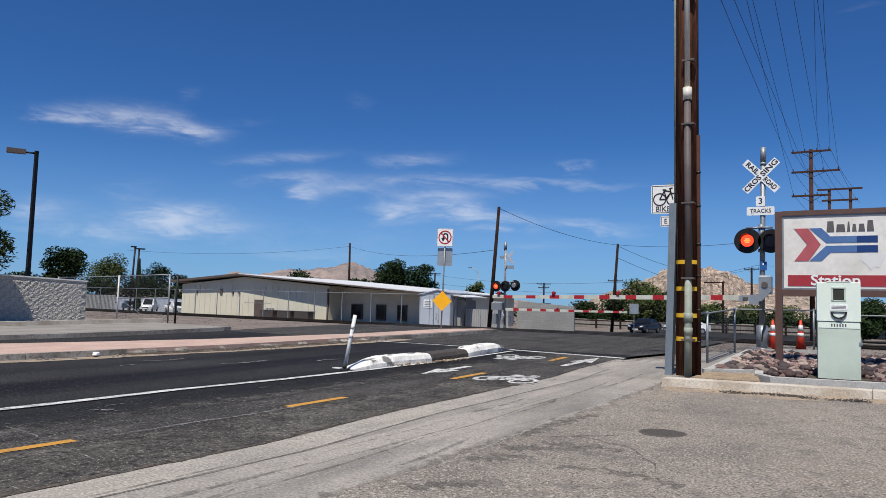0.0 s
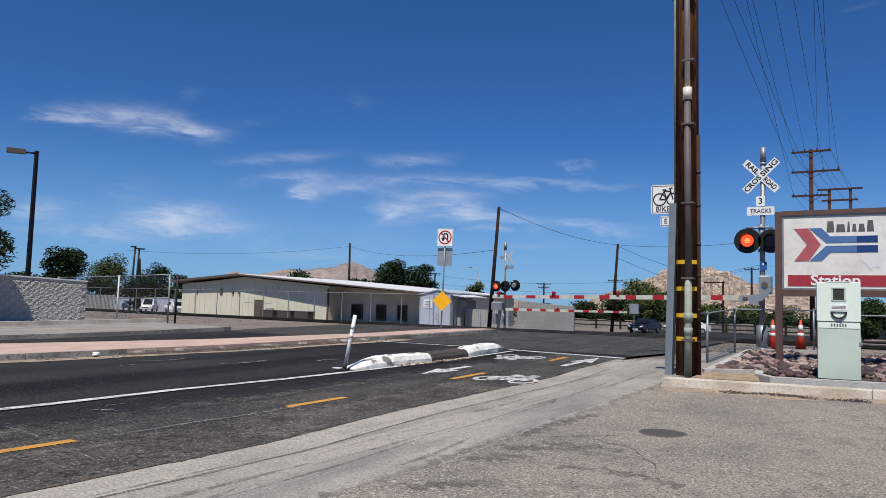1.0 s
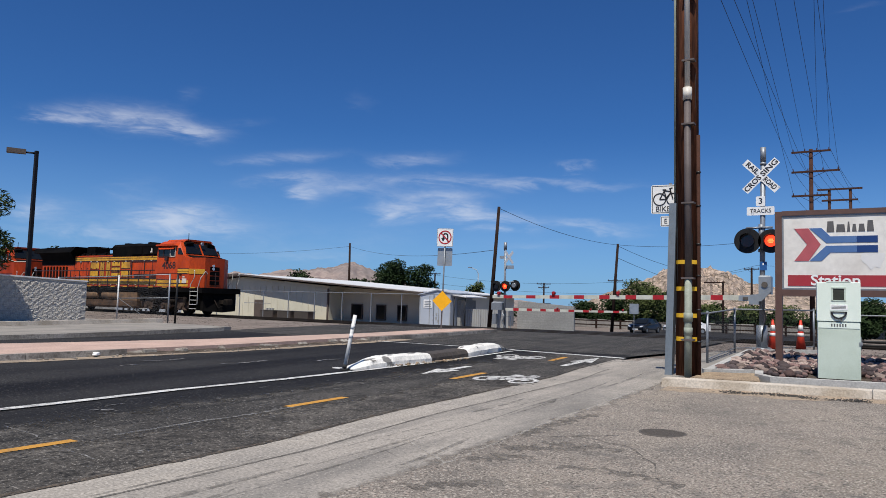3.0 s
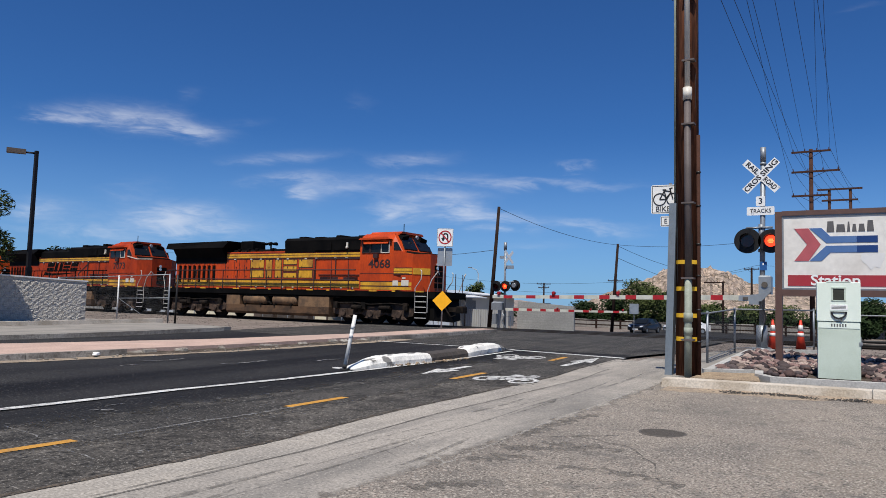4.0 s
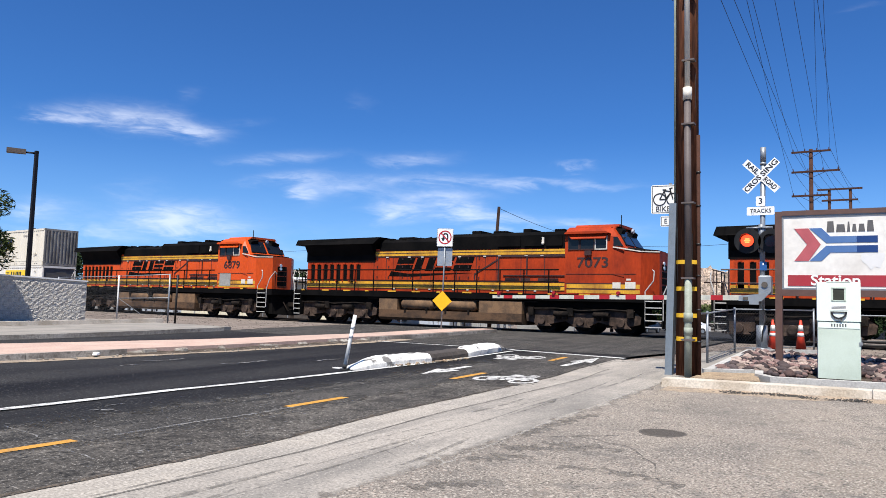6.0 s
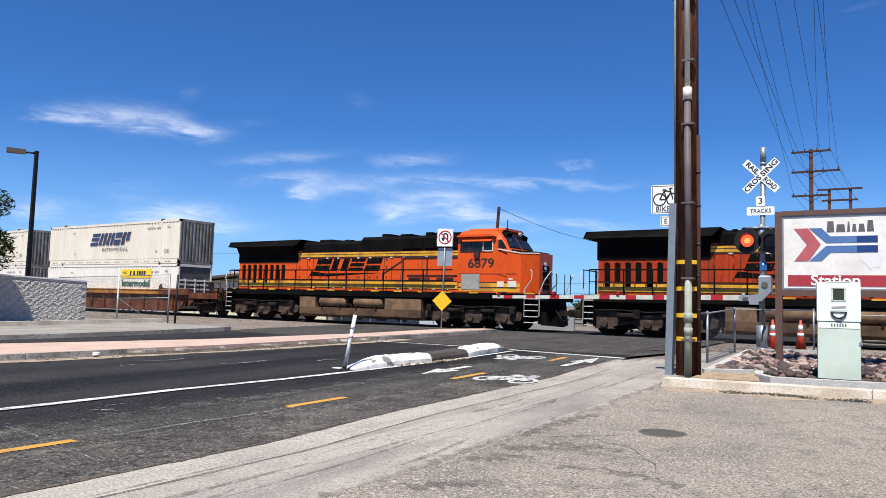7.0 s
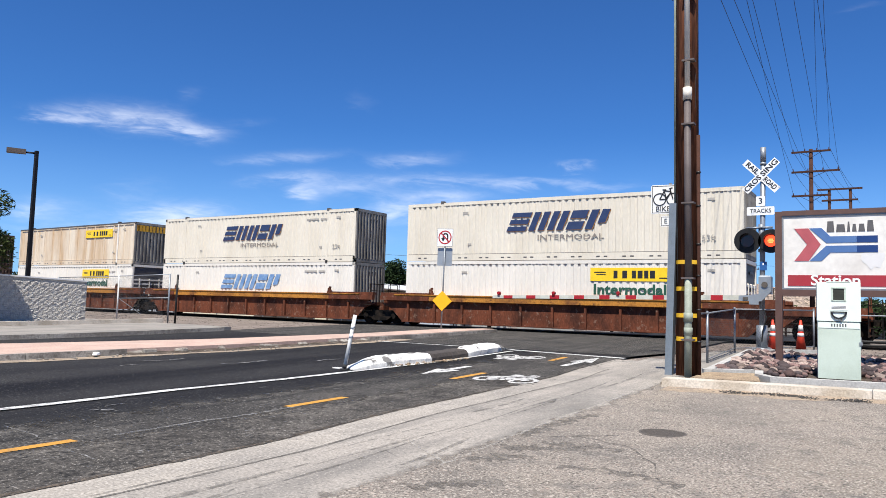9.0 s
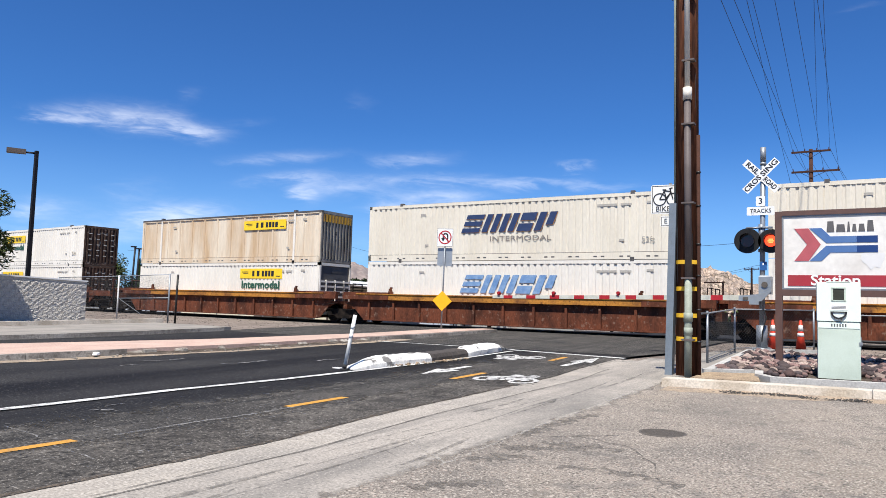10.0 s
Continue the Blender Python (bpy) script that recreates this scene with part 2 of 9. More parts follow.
M["ballast"] = mat("track_ballast", (0.112, 0.094, 0.085), 0.95, dark=(0.066, 0.055, 0.050), scale=0.9, fine=18, amount=0.8, bump=0.02, grain=0.5, spec=0.1, speck=(((0.045, 0.038, 0.034), 11, 0.53, 0.64, 0.85), ((0.24, 0.212, 0.19), 13, 0.57, 0.66, 0.8)))
M["rail"] = mat("rail_steel", (0.016, 0.013, 0.011), 0.85, 0.0, dark=(0.026, 0.019, 0.015), scale=5, grain=0.25, spec=0.2)
M["tie"] = mat("tie_wood", (0.06, 0.05, 0.043), 0.9, scale=8, grain=0.4, bump=0.004)
M["white_paint"] = mat("road_paint_white", (0.63, 0.62, 0.59), 0.75, dark=(0.19, 0.185, 0.18), scale=4, fine=60, amount=0.8, grain=0.25, edge=(0.48, 0.66), tracks=(14.0, 0.8, (0.22, 0.215, 0.205), 0.7), speck=(((0.05, 0.049, 0.047), 22, 0.60, 0.68, 0.85),))
M["yellow_paint"] = mat("road_paint_yellow", (0.50, 0.245, 0.035), 0.75, dark=(0.24, 0.135, 0.045), scale=5, fine=70, amount=0.7, grain=0.25, edge=(0.52, 0.68))
M["median_white"] = mat("median_white_paint", (0.70, 0.68, 0.63), 0.8, dark=(0.10, 0.095, 0.09), scale=2.6, fine=25, amount=0.9, grain=0.15, edge=(0.56, 0.62), bump=0.002)
M["pole_wood"] = mat("creosoted_wood", (0.112, 0.043, 0.022), 0.9, dark=(0.044, 0.019, 0.012), scale=8, fine=45, amount=0.95, bump=0.008, streak=16, grain=0.5, spec=0.12, edge=(0.40, 0.60))
M["wood_far"] = mat("weathered_pole_wood", (0.034, 0.020, 0.015), 0.95, dark=(0.018, 0.011, 0.009), scale=6, amount=0.8, streak=8, spec=0.1)
M["galv"] = mat("galvanised_steel", (0.26, 0.28, 0.30), 0.5, 0.45, dark=(0.18, 0.195, 0.21), scale=6, grain=0.15)
M["grey_conduit"] = mat("grey_conduit", (0.115, 0.094, 0.088), 0.6, 0.0, scale=3, amount=0.5, grain=0.15, spec=0.3)
M["pale_conduit"] = mat("pale_conduit", (0.30, 0.325, 0.265), 0.6, dark=(0.20, 0.22, 0.175), scale=3, amount=0.7, grain=0.12, spec=0.3)
M["brown_conduit"] = mat("brown_painted_wood", (0.070, 0.034, 0.025), 0.9, dark=(0.040, 0.020, 0.015), scale=3, amount=0.6, grain=0.15, spec=0.12)
M["steel_blue"] = mat("blue_grey_post", (0.20, 0.235, 0.265), 0.5, 0.3, scale=4, amount=0.3, grain=0.08)
M["band_yellow"] = mat("yellow_band", (0.72, 0.42, 0.02), 0.5, scale=6, amount=0.3, grain=0.08)
M["sign_white"] = mat("sign_white", (0.80, 0.80, 0.78), 0.45, scale=2, amount=0.15, grain=0.03)
M["sign_black"] = mat("sign_black", (0.015, 0.015, 0.016), 0.5, scale=4, grain=0.05)
M["sign_red"] = mat("sign_red", (0.42, 0.015, 0.02), 0.45, scale=4, amount=0.3, grain=0.05)
M["sign_yellow"] = mat("sign_amber", (0.92, 0.44, 0.006), 0.45, scale=3, amount=0.2, grain=0.04)
M["sign_back"] = mat("sign_aluminium", (0.36, 0.39, 0.41), 0.45, 0.5, scale=3, amount=0.3, grain=0.05)
M["sign_blue"] = mat("sign_blue", (0.02, 0.10, 0.30), 0.45, scale=4, grain=0.05)
M["station_brown"] = mat("brown_frame_paint", (0.105, 0.055, 0.043), 0.6, dark=(0.075, 0.04, 0.032), scale=3, amount=0.6, grain=0.1)
M["station_panel"] = mat("station_panel", (0.76, 0.735, 0.68), 0.35, dark=(0.56, 0.52, 0.46), scale=0.9, fine=9, amount=0.75, grain=0.05, edge=(0.40, 0.72))
M["station_red"] = mat("station_red", (0.36, 0.030, 0.040), 0.4, dark=(0.30, 0.05, 0.05), scale=2, amount=0.5, grain=0.06)
M["station_chevron"] = mat("chevron_red", (0.44, 0.10, 0.11), 0.4, scale=2, amount=0.3, grain=0.06)
M["station_blue"] = mat("stripe_blue", (0.075, 0.155, 0.34), 0.4, dark=(0.11, 0.20, 0.38), scale=2, amount=0.4, grain=0.06)
M["station_navy"] = mat("stripe_navy", (0.012, 0.045, 0.17), 0.4, scale=2, amount=0.3, grain=0.05)
M["station_grey"] = mat("letter_grey", (0.105, 0.10, 0.10), 0.5, scale=5, amount=0.4, grain=0.08)
M["cabinet"] = mat("pale_green_enamel", (0.72, 0.80, 0.71), 0.5, dark=(0.62, 0.71, 0.61), scale=1.2, amount=0.5, grain=0.04)
M["cabinet_low"] = mat("pale_green_faded", (0.52, 0.60, 0.515), 0.6, dark=(0.42, 0.49, 0.40), scale=2, amount=0.5, grain=0.05)
M["rock"] = mat("river_rock", (0.155, 0.100, 0.090), 0.85, dark=(0.080, 0.056, 0.054), scale=5, fine=40, amount=0.7, bump=0.004, grain=0.2, island=0.6, spec=0.2)
M["rock_pale"] = mat("river_rock_pale", (0.27, 0.21, 0.18), 0.85, dark=(0.17, 0.13, 0.115), scale=5, fine=40, amount=0.7, bump=0.004, grain=0.2, island=0.5, spec=0.2)
M["cone"] = mat("cone_orange", (0.60, 0.036, 0.014), 0.55, dark=(0.50, 0.07, 0.02), scale=5, amount=0.5, grain=0.06)
M["cone_white"] = mat("cone_reflective", (0.75, 0.74, 0.72), 0.5, dark=(0.45, 0.43, 0.41), scale=7, amount=0.6, grain=0.05)
M["rubber"] = mat("black_rubber", (0.018, 0.018, 0.019), 0.8, scale=5, grain=0.2)
M["block"] = mat("split_face_block", (0.47, 0.44, 0.395), 0.95, dark=(0.30, 0.28, 0.25), scale=2.2, fine=26, amount=0.6, bump=0.02, grain=0.2, spec=0.1)
M["black_metal"] = mat("black_metal", (0.009, 0.009, 0.009), 0.55, 0.0, dark=(0.018, 0.017, 0.016), scale=4, amount=0.5, grain=0.15, spec=0.3)
M["dark_bronze"] = mat("dark_bronze_paint", (0.012, 0.011, 0.013), 0.6, 0.0, scale=3, grain=0.1, spec=0.25)
M["arm_white"] = mat("gate_arm_white", (0.56, 0.56, 0.48), 0.5, dark=(0.42, 0.41, 0.34), scale=4, amount=0.6, grain=0.06)
M["arm_red"] = mat("gate_arm_red", (0.40, 0.012, 0.018), 0.5, scale=5, amount=0.4, grain=0.05)
M["lens_dark"] = mat("lens_unlit", (0.045, 0.006, 0.006), 0.15, scale=30, grain=0.1)
M["lens_lit"] = mat("lens_lit", (0.6, 0.02, 0.01), 0.3, scale=30, grain=0.1, emit=(1.0, 0.045, 0.012, 2.3))
M["bulb_core"] = mat("bulb_core", (0.8, 0.2, 0.05), 0.3, scale=30, emit=(1.0, 0.13, 0.03, 3.4))
M["leaf"] = mat("leaves_green", (0.020, 0.036, 0.011), 0.75, dark=(0.010, 0.019, 0.007), scale=0.8, fine=9, amount=0.9, grain=0.45, spec=0.1)
M["leaf_pale"] = mat("leaves_olive", (0.072, 0.092, 0.029), 0.75, dark=(0.030, 0.040, 0.014), scale=0.8, fine=9, amount=0.9, grain=0.45, spec=0.1)
M["bark"] = mat("bark", (0.10, 0.075, 0.055), 0.9, scale=6, streak=5, bump=0.01, grain=0.4)
M["mountain"] = mat("far_mountain", (0.31, 0.248, 0.218), 0.95, dark=(0.20, 0.172, 0.162), scale=0.008, fine=0.06, amount=0.9, grain=0.2, spec=0.05, speck=(((0.17, 0.13, 0.125), 0.03, 0.52, 0.66, 0.7),))
M["hill"] = mat("rocky_hill", (0.385, 0.305, 0.245), 0.95, dark=(0.225, 0.18, 0.145), scale=0.05, fine=0.5, amount=0.9, grain=0.35, spec=0.05, speck=(((0.10, 0.085, 0.06), 0.22, 0.54, 0.62, 0.85), ((0.60, 0.46, 0.34), 0.45, 0.56, 0.66, 0.7)))
M["bldg"] = mat("cream_metal_siding", (0.60, 0.565, 0.44), 0.6, dark=(0.52, 0.485, 0.375), scale=0.5, amount=0.6, grain=0.05)
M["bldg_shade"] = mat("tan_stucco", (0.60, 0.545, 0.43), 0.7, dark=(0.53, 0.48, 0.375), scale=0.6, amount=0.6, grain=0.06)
M["roof_white"] = mat("white_metal_roof", (0.72, 0.72, 0.70), 0.5, 0.1, dark=(0.6, 0.59, 0.57), scale=0.5, amount=0.5, grain=0.05)
M["fascia"] = mat("brown_fascia", (0.10, 0.075, 0.062), 0.7, scale=1, amount=0.5, grain=0.1)
M["window_dark"] = mat("dark_window_glass", (0.010, 0.012, 0.014), 0.10, scale=1, grain=0.05, spec=0.3)
M["grey_box"] = mat("grey_enamel", (0.40, 0.44, 0.50), 0.55, dark=(0.33, 0.37, 0.42), scale=0.7, amount=0.5, grain=0.06)
M["grey_wall"] = mat("grey_block_wall", (0.29, 0.285, 0.265), 0.9, dark=(0.235, 0.23, 0.215), scale=0.6, fine=8, amount=0.7, grain=0.15)
M["block_joint"] = mat("grey_mortar", (0.21, 0.205, 0.19), 0.9, scale=2, amount=0.5, grain=0.1)
M["pale_fence"] = mat("pale_metal_fence", (0.36, 0.36, 0.345), 0.6, 0.1, dark=(0.29, 0.29, 0.28), scale=1, amount=0.5, grain=0.06)
M["tan_mulch"] = mat("tan_soil", (0.36, 0.275, 0.185), 0.95, dark=(0.24, 0.18, 0.125), scale=3, fine=30, amount=0.8, bump=0.01, grain=0.4, spec=0.1, speck=(((0.14, 0.11, 0.08), 20, 0.55, 0.7, 0.7),))
M["asphalt_mid"] = mat("asphalt_worn_lane", (0.043, 0.041, 0.039), 0.9, dark=(0.080, 0.074, 0.067), scale=0.8, fine=40, amount=0.8, bump=0.009, grain=0.55, spec=0.12, speck=(((0.26, 0.245, 0.22), 30, 0.585, 0.67, 0.75), ((0.010, 0.010, 0.010), 14, 0.54, 0.68, 0.8)), tracks=(3.0, 0.2, (0.018, 0.018, 0.018), 0.7))
M["asphalt_lane"] = mat("asphalt_ragged_lane", (0.046, 0.043, 0.040), 0.9, dark=(0.090, 0.083, 0.074), scale=0.8, fine=40, amount=0.8, bump=0.009, grain=0.55, spec=0.12, speck=(((0.26, 0.245, 0.22), 30, 0.585, 0.67, 0.75), ((0.010, 0.010, 0.010), 14, 0.54, 0.68, 0.8)), tracks=(3.0, 0.2, (0.018, 0.018, 0.018), 0.7), fade=(-9.9, -8.0))
# soil colour darkened to paint the shadow gaps between the rocks
M["bed_soil"] = mat("shaded_bed_soil", (0.105, 0.082, 0.066), 0.95, dark=(0.06, 0.048, 0.04), scale=4, fine=30, amount=0.8, bump=0.01, grain=0.4, spec=0.1)
M["rock_dark"] = mat("river_rock_dark", (0.075, 0.058, 0.058), 0.85, dark=(0.045, 0.036, 0.036), scale=5, fine=40, amount=0.7, bump=0.004, grain=0.2, island=0.5, spec=0.2)
M["patch_clean"] = mat("clean_sign_face", (0.71, 0.70, 0.68), 0.4, scale=2, amount=0.15, grain=0.03)
M["meter_glass"] = mat("meter_window", (0.045, 0.048, 0.036), 0.5, scale=9, grain=0.1, spec=0.25)
M["fence_wire"] = mat("weathered_fence_wire", (0.055, 0.058, 0.062), 0.7, 0.0, scale=6, grain=0.15)
M["fleck"] = mat("old_paint_fleck", (0.30, 0.29, 0.275), 0.85, dark=(0.14, 0.135, 0.13), scale=9, amount=0.8, grain=0.3, thin=0.9)
M["lot_sand"] = mat("tan_lot_sand", (0.34, 0.265, 0.19), 0.95, dark=(0.23, 0.19, 0.15), scale=2.5, fine=40, amount=0.9, bump=0.006, grain=0.4, spec=0.1, speck=(((0.42, 0.36, 0.29), 26, 0.55, 0.68, 0.7), ((0.12, 0.10, 0.085), 20, 0.55, 0.68, 0.7)))
# earth in the broken kerb; its dark tone paints the shade of the crevices
M["crevice_shade"] = mat("washed_earth_shaded", (0.060, 0.049, 0.040), 0.95, dark=(0.125, 0.10, 0.08), scale=3, fine=30, amount=0.8, bump=0.01, grain=0.5, spec=0.1)
M["edge_dirt"] = mat("thin_gutter_dirt", (0.15, 0.12, 0.093), 0.95, dark=(0.06, 0.05, 0.043), scale=6, fine=40, amount=0.9, grain=0.5, spec=0.1, thin=0.8)
M["soft_seam"] = mat("faded_seam", (0.115, 0.106, 0.095), 0.95, dark=(0.20, 0.185, 0.165), scale=4, fine=30, amount=0.9, grain=0.4, spec=0.1, edge=(0.42, 0.60))
M["edging"] = mat("grey_edging_concrete", (0.44, 0.43, 0.405), 0.9, dark=(0.33, 0.32, 0.30), scale=2.5, fine=30, amount=0.7, bump=0.003, grain=0.15, spec=0.15)
M["iron"] = mat("cast_iron", (0.11, 0.096, 0.082), 0.75, 0.3, dark=(0.12, 0.105, 0.09), scale=7, amount=0.7, grain=0.25, bump=0.003)
M["scuff"] = mat("tyre_scuff", (0.095, 0.09, 0.083), 0.9, dark=(0.17, 0.16, 0.145), scale=7, fine=40, amount=0.8, grain=0.3, spec=0.1, thin=0.55)
M["pale_crack"] = mat("pale_crack_fill", (0.46, 0.43, 0.38), 0.9, scale=7, fine=40, amount=0.5, grain=0.3, spec=0.1, thin=0.75)
M["crack"] = mat("tar_crack", (0.05, 0.047, 0.043), 0.9, scale=6, grain=0.3)
M["flex_white"] = mat("flexible_post_white", (0.72, 0.71, 0.68), 0.5, dark=(0.45, 0.43, 0.40), scale=8, amount=0.6, grain=0.06)
# railway vehicles
M["loco_orange"] = mat("loco_orange", (0.51, 0.058, 0.007), 0.5, dark=(0.24, 0.028, 0.009), scale=0.9, fine=12, amount=0.65, grain=0.10, streak=2.5, spec=0.25)
M["loco_orange_new"] = mat("loco_orange_clean", (0.60, 0.074, 0.006), 0.45, dark=(0.42, 0.049, 0.008), scale=0.9, fine=12, amount=0.5, grain=0.08, streak=2.5, spec=0.28)
M["loco_orange_old"] = mat("loco_orange_grimy", (0.37, 0.040, 0.008), 0.6, dark=(0.165, 0.020, 0.008), scale=0.9, fine=12, amount=0.75, grain=0.12, streak=2.5, spec=0.15)
M["loco_yellow"] = mat("loco_yellow", (0.62, 0.32, 0.018), 0.5, dark=(0.24, 0.095, 0.018), scale=1.1, fine=14, amount=0.75, grain=0.15, streak=2, edge=(0.46, 0.66))
M["loco_black"] = mat("loco_black", (0.0035, 0.0035, 0.0037), 0.75, dark=(0.009, 0.008, 0.0075), scale=1.2, amount=0.6, grain=0.2, spec=0.04)
M["loco_line"] = mat("loco_dark_line", (0.035, 0.012, 0.010), 0.6, scale=4, grain=0.1)
M["underframe"] = mat("dusty_underframe", (0.007, 0.006, 0.0055), 0.9, dark=(0.030, 0.022, 0.017), scale=2.5, fine=20, amount=0.8, grain=0.3, bump=0.006, spec=0.1)
M["truck_brown"] = mat("dusty_truck_frame", (0.080, 0.054, 0.041), 0.9, dark=(0.018, 0.014, 0.012), scale=3, fine=20, amount=0.8, grain=0.25, bump=0.006, spec=0.15)
M["tank_tan"] = mat("dusty_tank", (0.200, 0.120, 0.066), 0.85, dark=(0.078, 0.054, 0.038), scale=2, fine=20, amount=0.75, grain=0.15, spec=0.2)
M["wheel"] = mat("wheel_steel", (0.007, 0.006, 0.006), 0.8, 0.0, scale=5, grain=0.2, spec=0.2)
M["grab_white"] = mat("handrail_white", (0.50, 0.48, 0.44), 0.5, scale=5, amount=0.3, grain=0.05)
M["patch_white"] = mat("white_patch", (0.62, 0.58, 0.50), 0.5, scale=5, amount=0.3, grain=0.08)
M["cont_white"] = mat("container_cream", (0.68, 0.63, 0.525), 0.55, dark=(0.57, 0.515, 0.41), scale=0.7, fine=14, amount=0.55, grain=0.05, streak=3, spec=0.25)
M["cont_white2"] = mat("container_white", (0.71, 0.675, 0.605), 0.55, dark=(0.60, 0.565, 0.49), scale=0.7, fine=14, amount=0.55, grain=0.05, streak=3, spec=0.25)
M["cont_tan"] = mat("container_dirty_tan", (0.66, 0.57, 0.44), 0.6, dark=(0.46, 0.30, 0.155), scale=0.9, fine=14, amount=0.85, grain=0.08, streak=7, edge=(0.40, 0.66))
# dirty end walls, with the shade of the side facing off the sun painted in
M["cont_end"] = mat("container_end_dirt_shade", (0.27, 0.255, 0.23), 0.7, dark=(0.115, 0.105, 0.092), scale=1.2, amount=0.8, grain=0.12, streak=3, spec=0.2)
M["cont_frame"] = mat("container_dark_rail", (0.085, 0.080, 0.078), 0.6, scale=2, amount=0.5, grain=0.1)
M["faint_mark"] = mat("faded_stencil", (0.40, 0.375, 0.33), 0.6, scale=6, amount=0.5, grain=0.1)
M["tank_low"] = mat("oily_tank_side", (0.115, 0.066, 0.037), 0.85, dark=(0.035, 0.025, 0.019), scale=1.2, fine=18, amount=0.85, grain=0.2, streak=0.6, spec=0.2)
M["navy"] = mat("navy_lettering", (0.018, 0.034, 0.095), 0.5, dark=(0.032, 0.055, 0.125), scale=4, amount=0.5, grain=0.06)
M["faded_blue"] = mat("faded_blue_lettering", (0.115, 0.225, 0.42), 0.55, dark=(0.24, 0.36, 0.52), scale=3, amount=0.7, grain=0.08)
M["letter_green"] = mat("dark_green_lettering", (0.018, 0.085, 0.050), 0.5, scale=4, grain=0.05)
M["plate_yellow"] = mat("yellow_plate", (0.84, 0.56, 0.015), 0.45, scale=3, amount=0.25, grain=0.04)
M["letter_brown"] = mat("grey_brown_lettering", (0.23, 0.20, 0.175), 0.6, scale=5, grain=0.06)
M["well_rust"] = mat("rusted_brown_paint", (0.135, 0.043, 0.022), 0.85, dark=(0.050, 0.020, 0.013), scale=1.4, fine=16, amount=0.9, grain=0.25, bump=0.003, streak=2, spec=0.15, speck=(((0.20, 0.125, 0.09), 5, 0.60, 0.70, 0.7),))
M["well_yellow"] = mat("rusty_yellow_paint", (0.42, 0.18, 0.032), 0.8, dark=(0.13, 0.05, 0.022), scale=0.9, fine=14, amount=0.9, grain=0.18, edge=(0.45, 0.64), spec=0.2, speck=(((0.07, 0.03, 0.016), 6, 0.58, 0.70, 0.7),))
M["red_glass"] = mat("red_lamp_glass", (0.35, 0.01, 0.012), 0.3, scale=9, grain=0.05)
M["car_paint"] = mat("dark_blue_car_paint", (0.006, 0.008, 0.014), 0.3, 0.0, scale=2, grain=0.05, spec=0.4)
M["car_white"] = mat("white_car_paint", (0.72, 0.72, 0.72), 0.25, scale=2, grain=0.03)
M["headlight"] = mat("headlight_glass", (0.6, 0.62, 0.66), 0.1, 0.3, scale=5, grain=0.1)


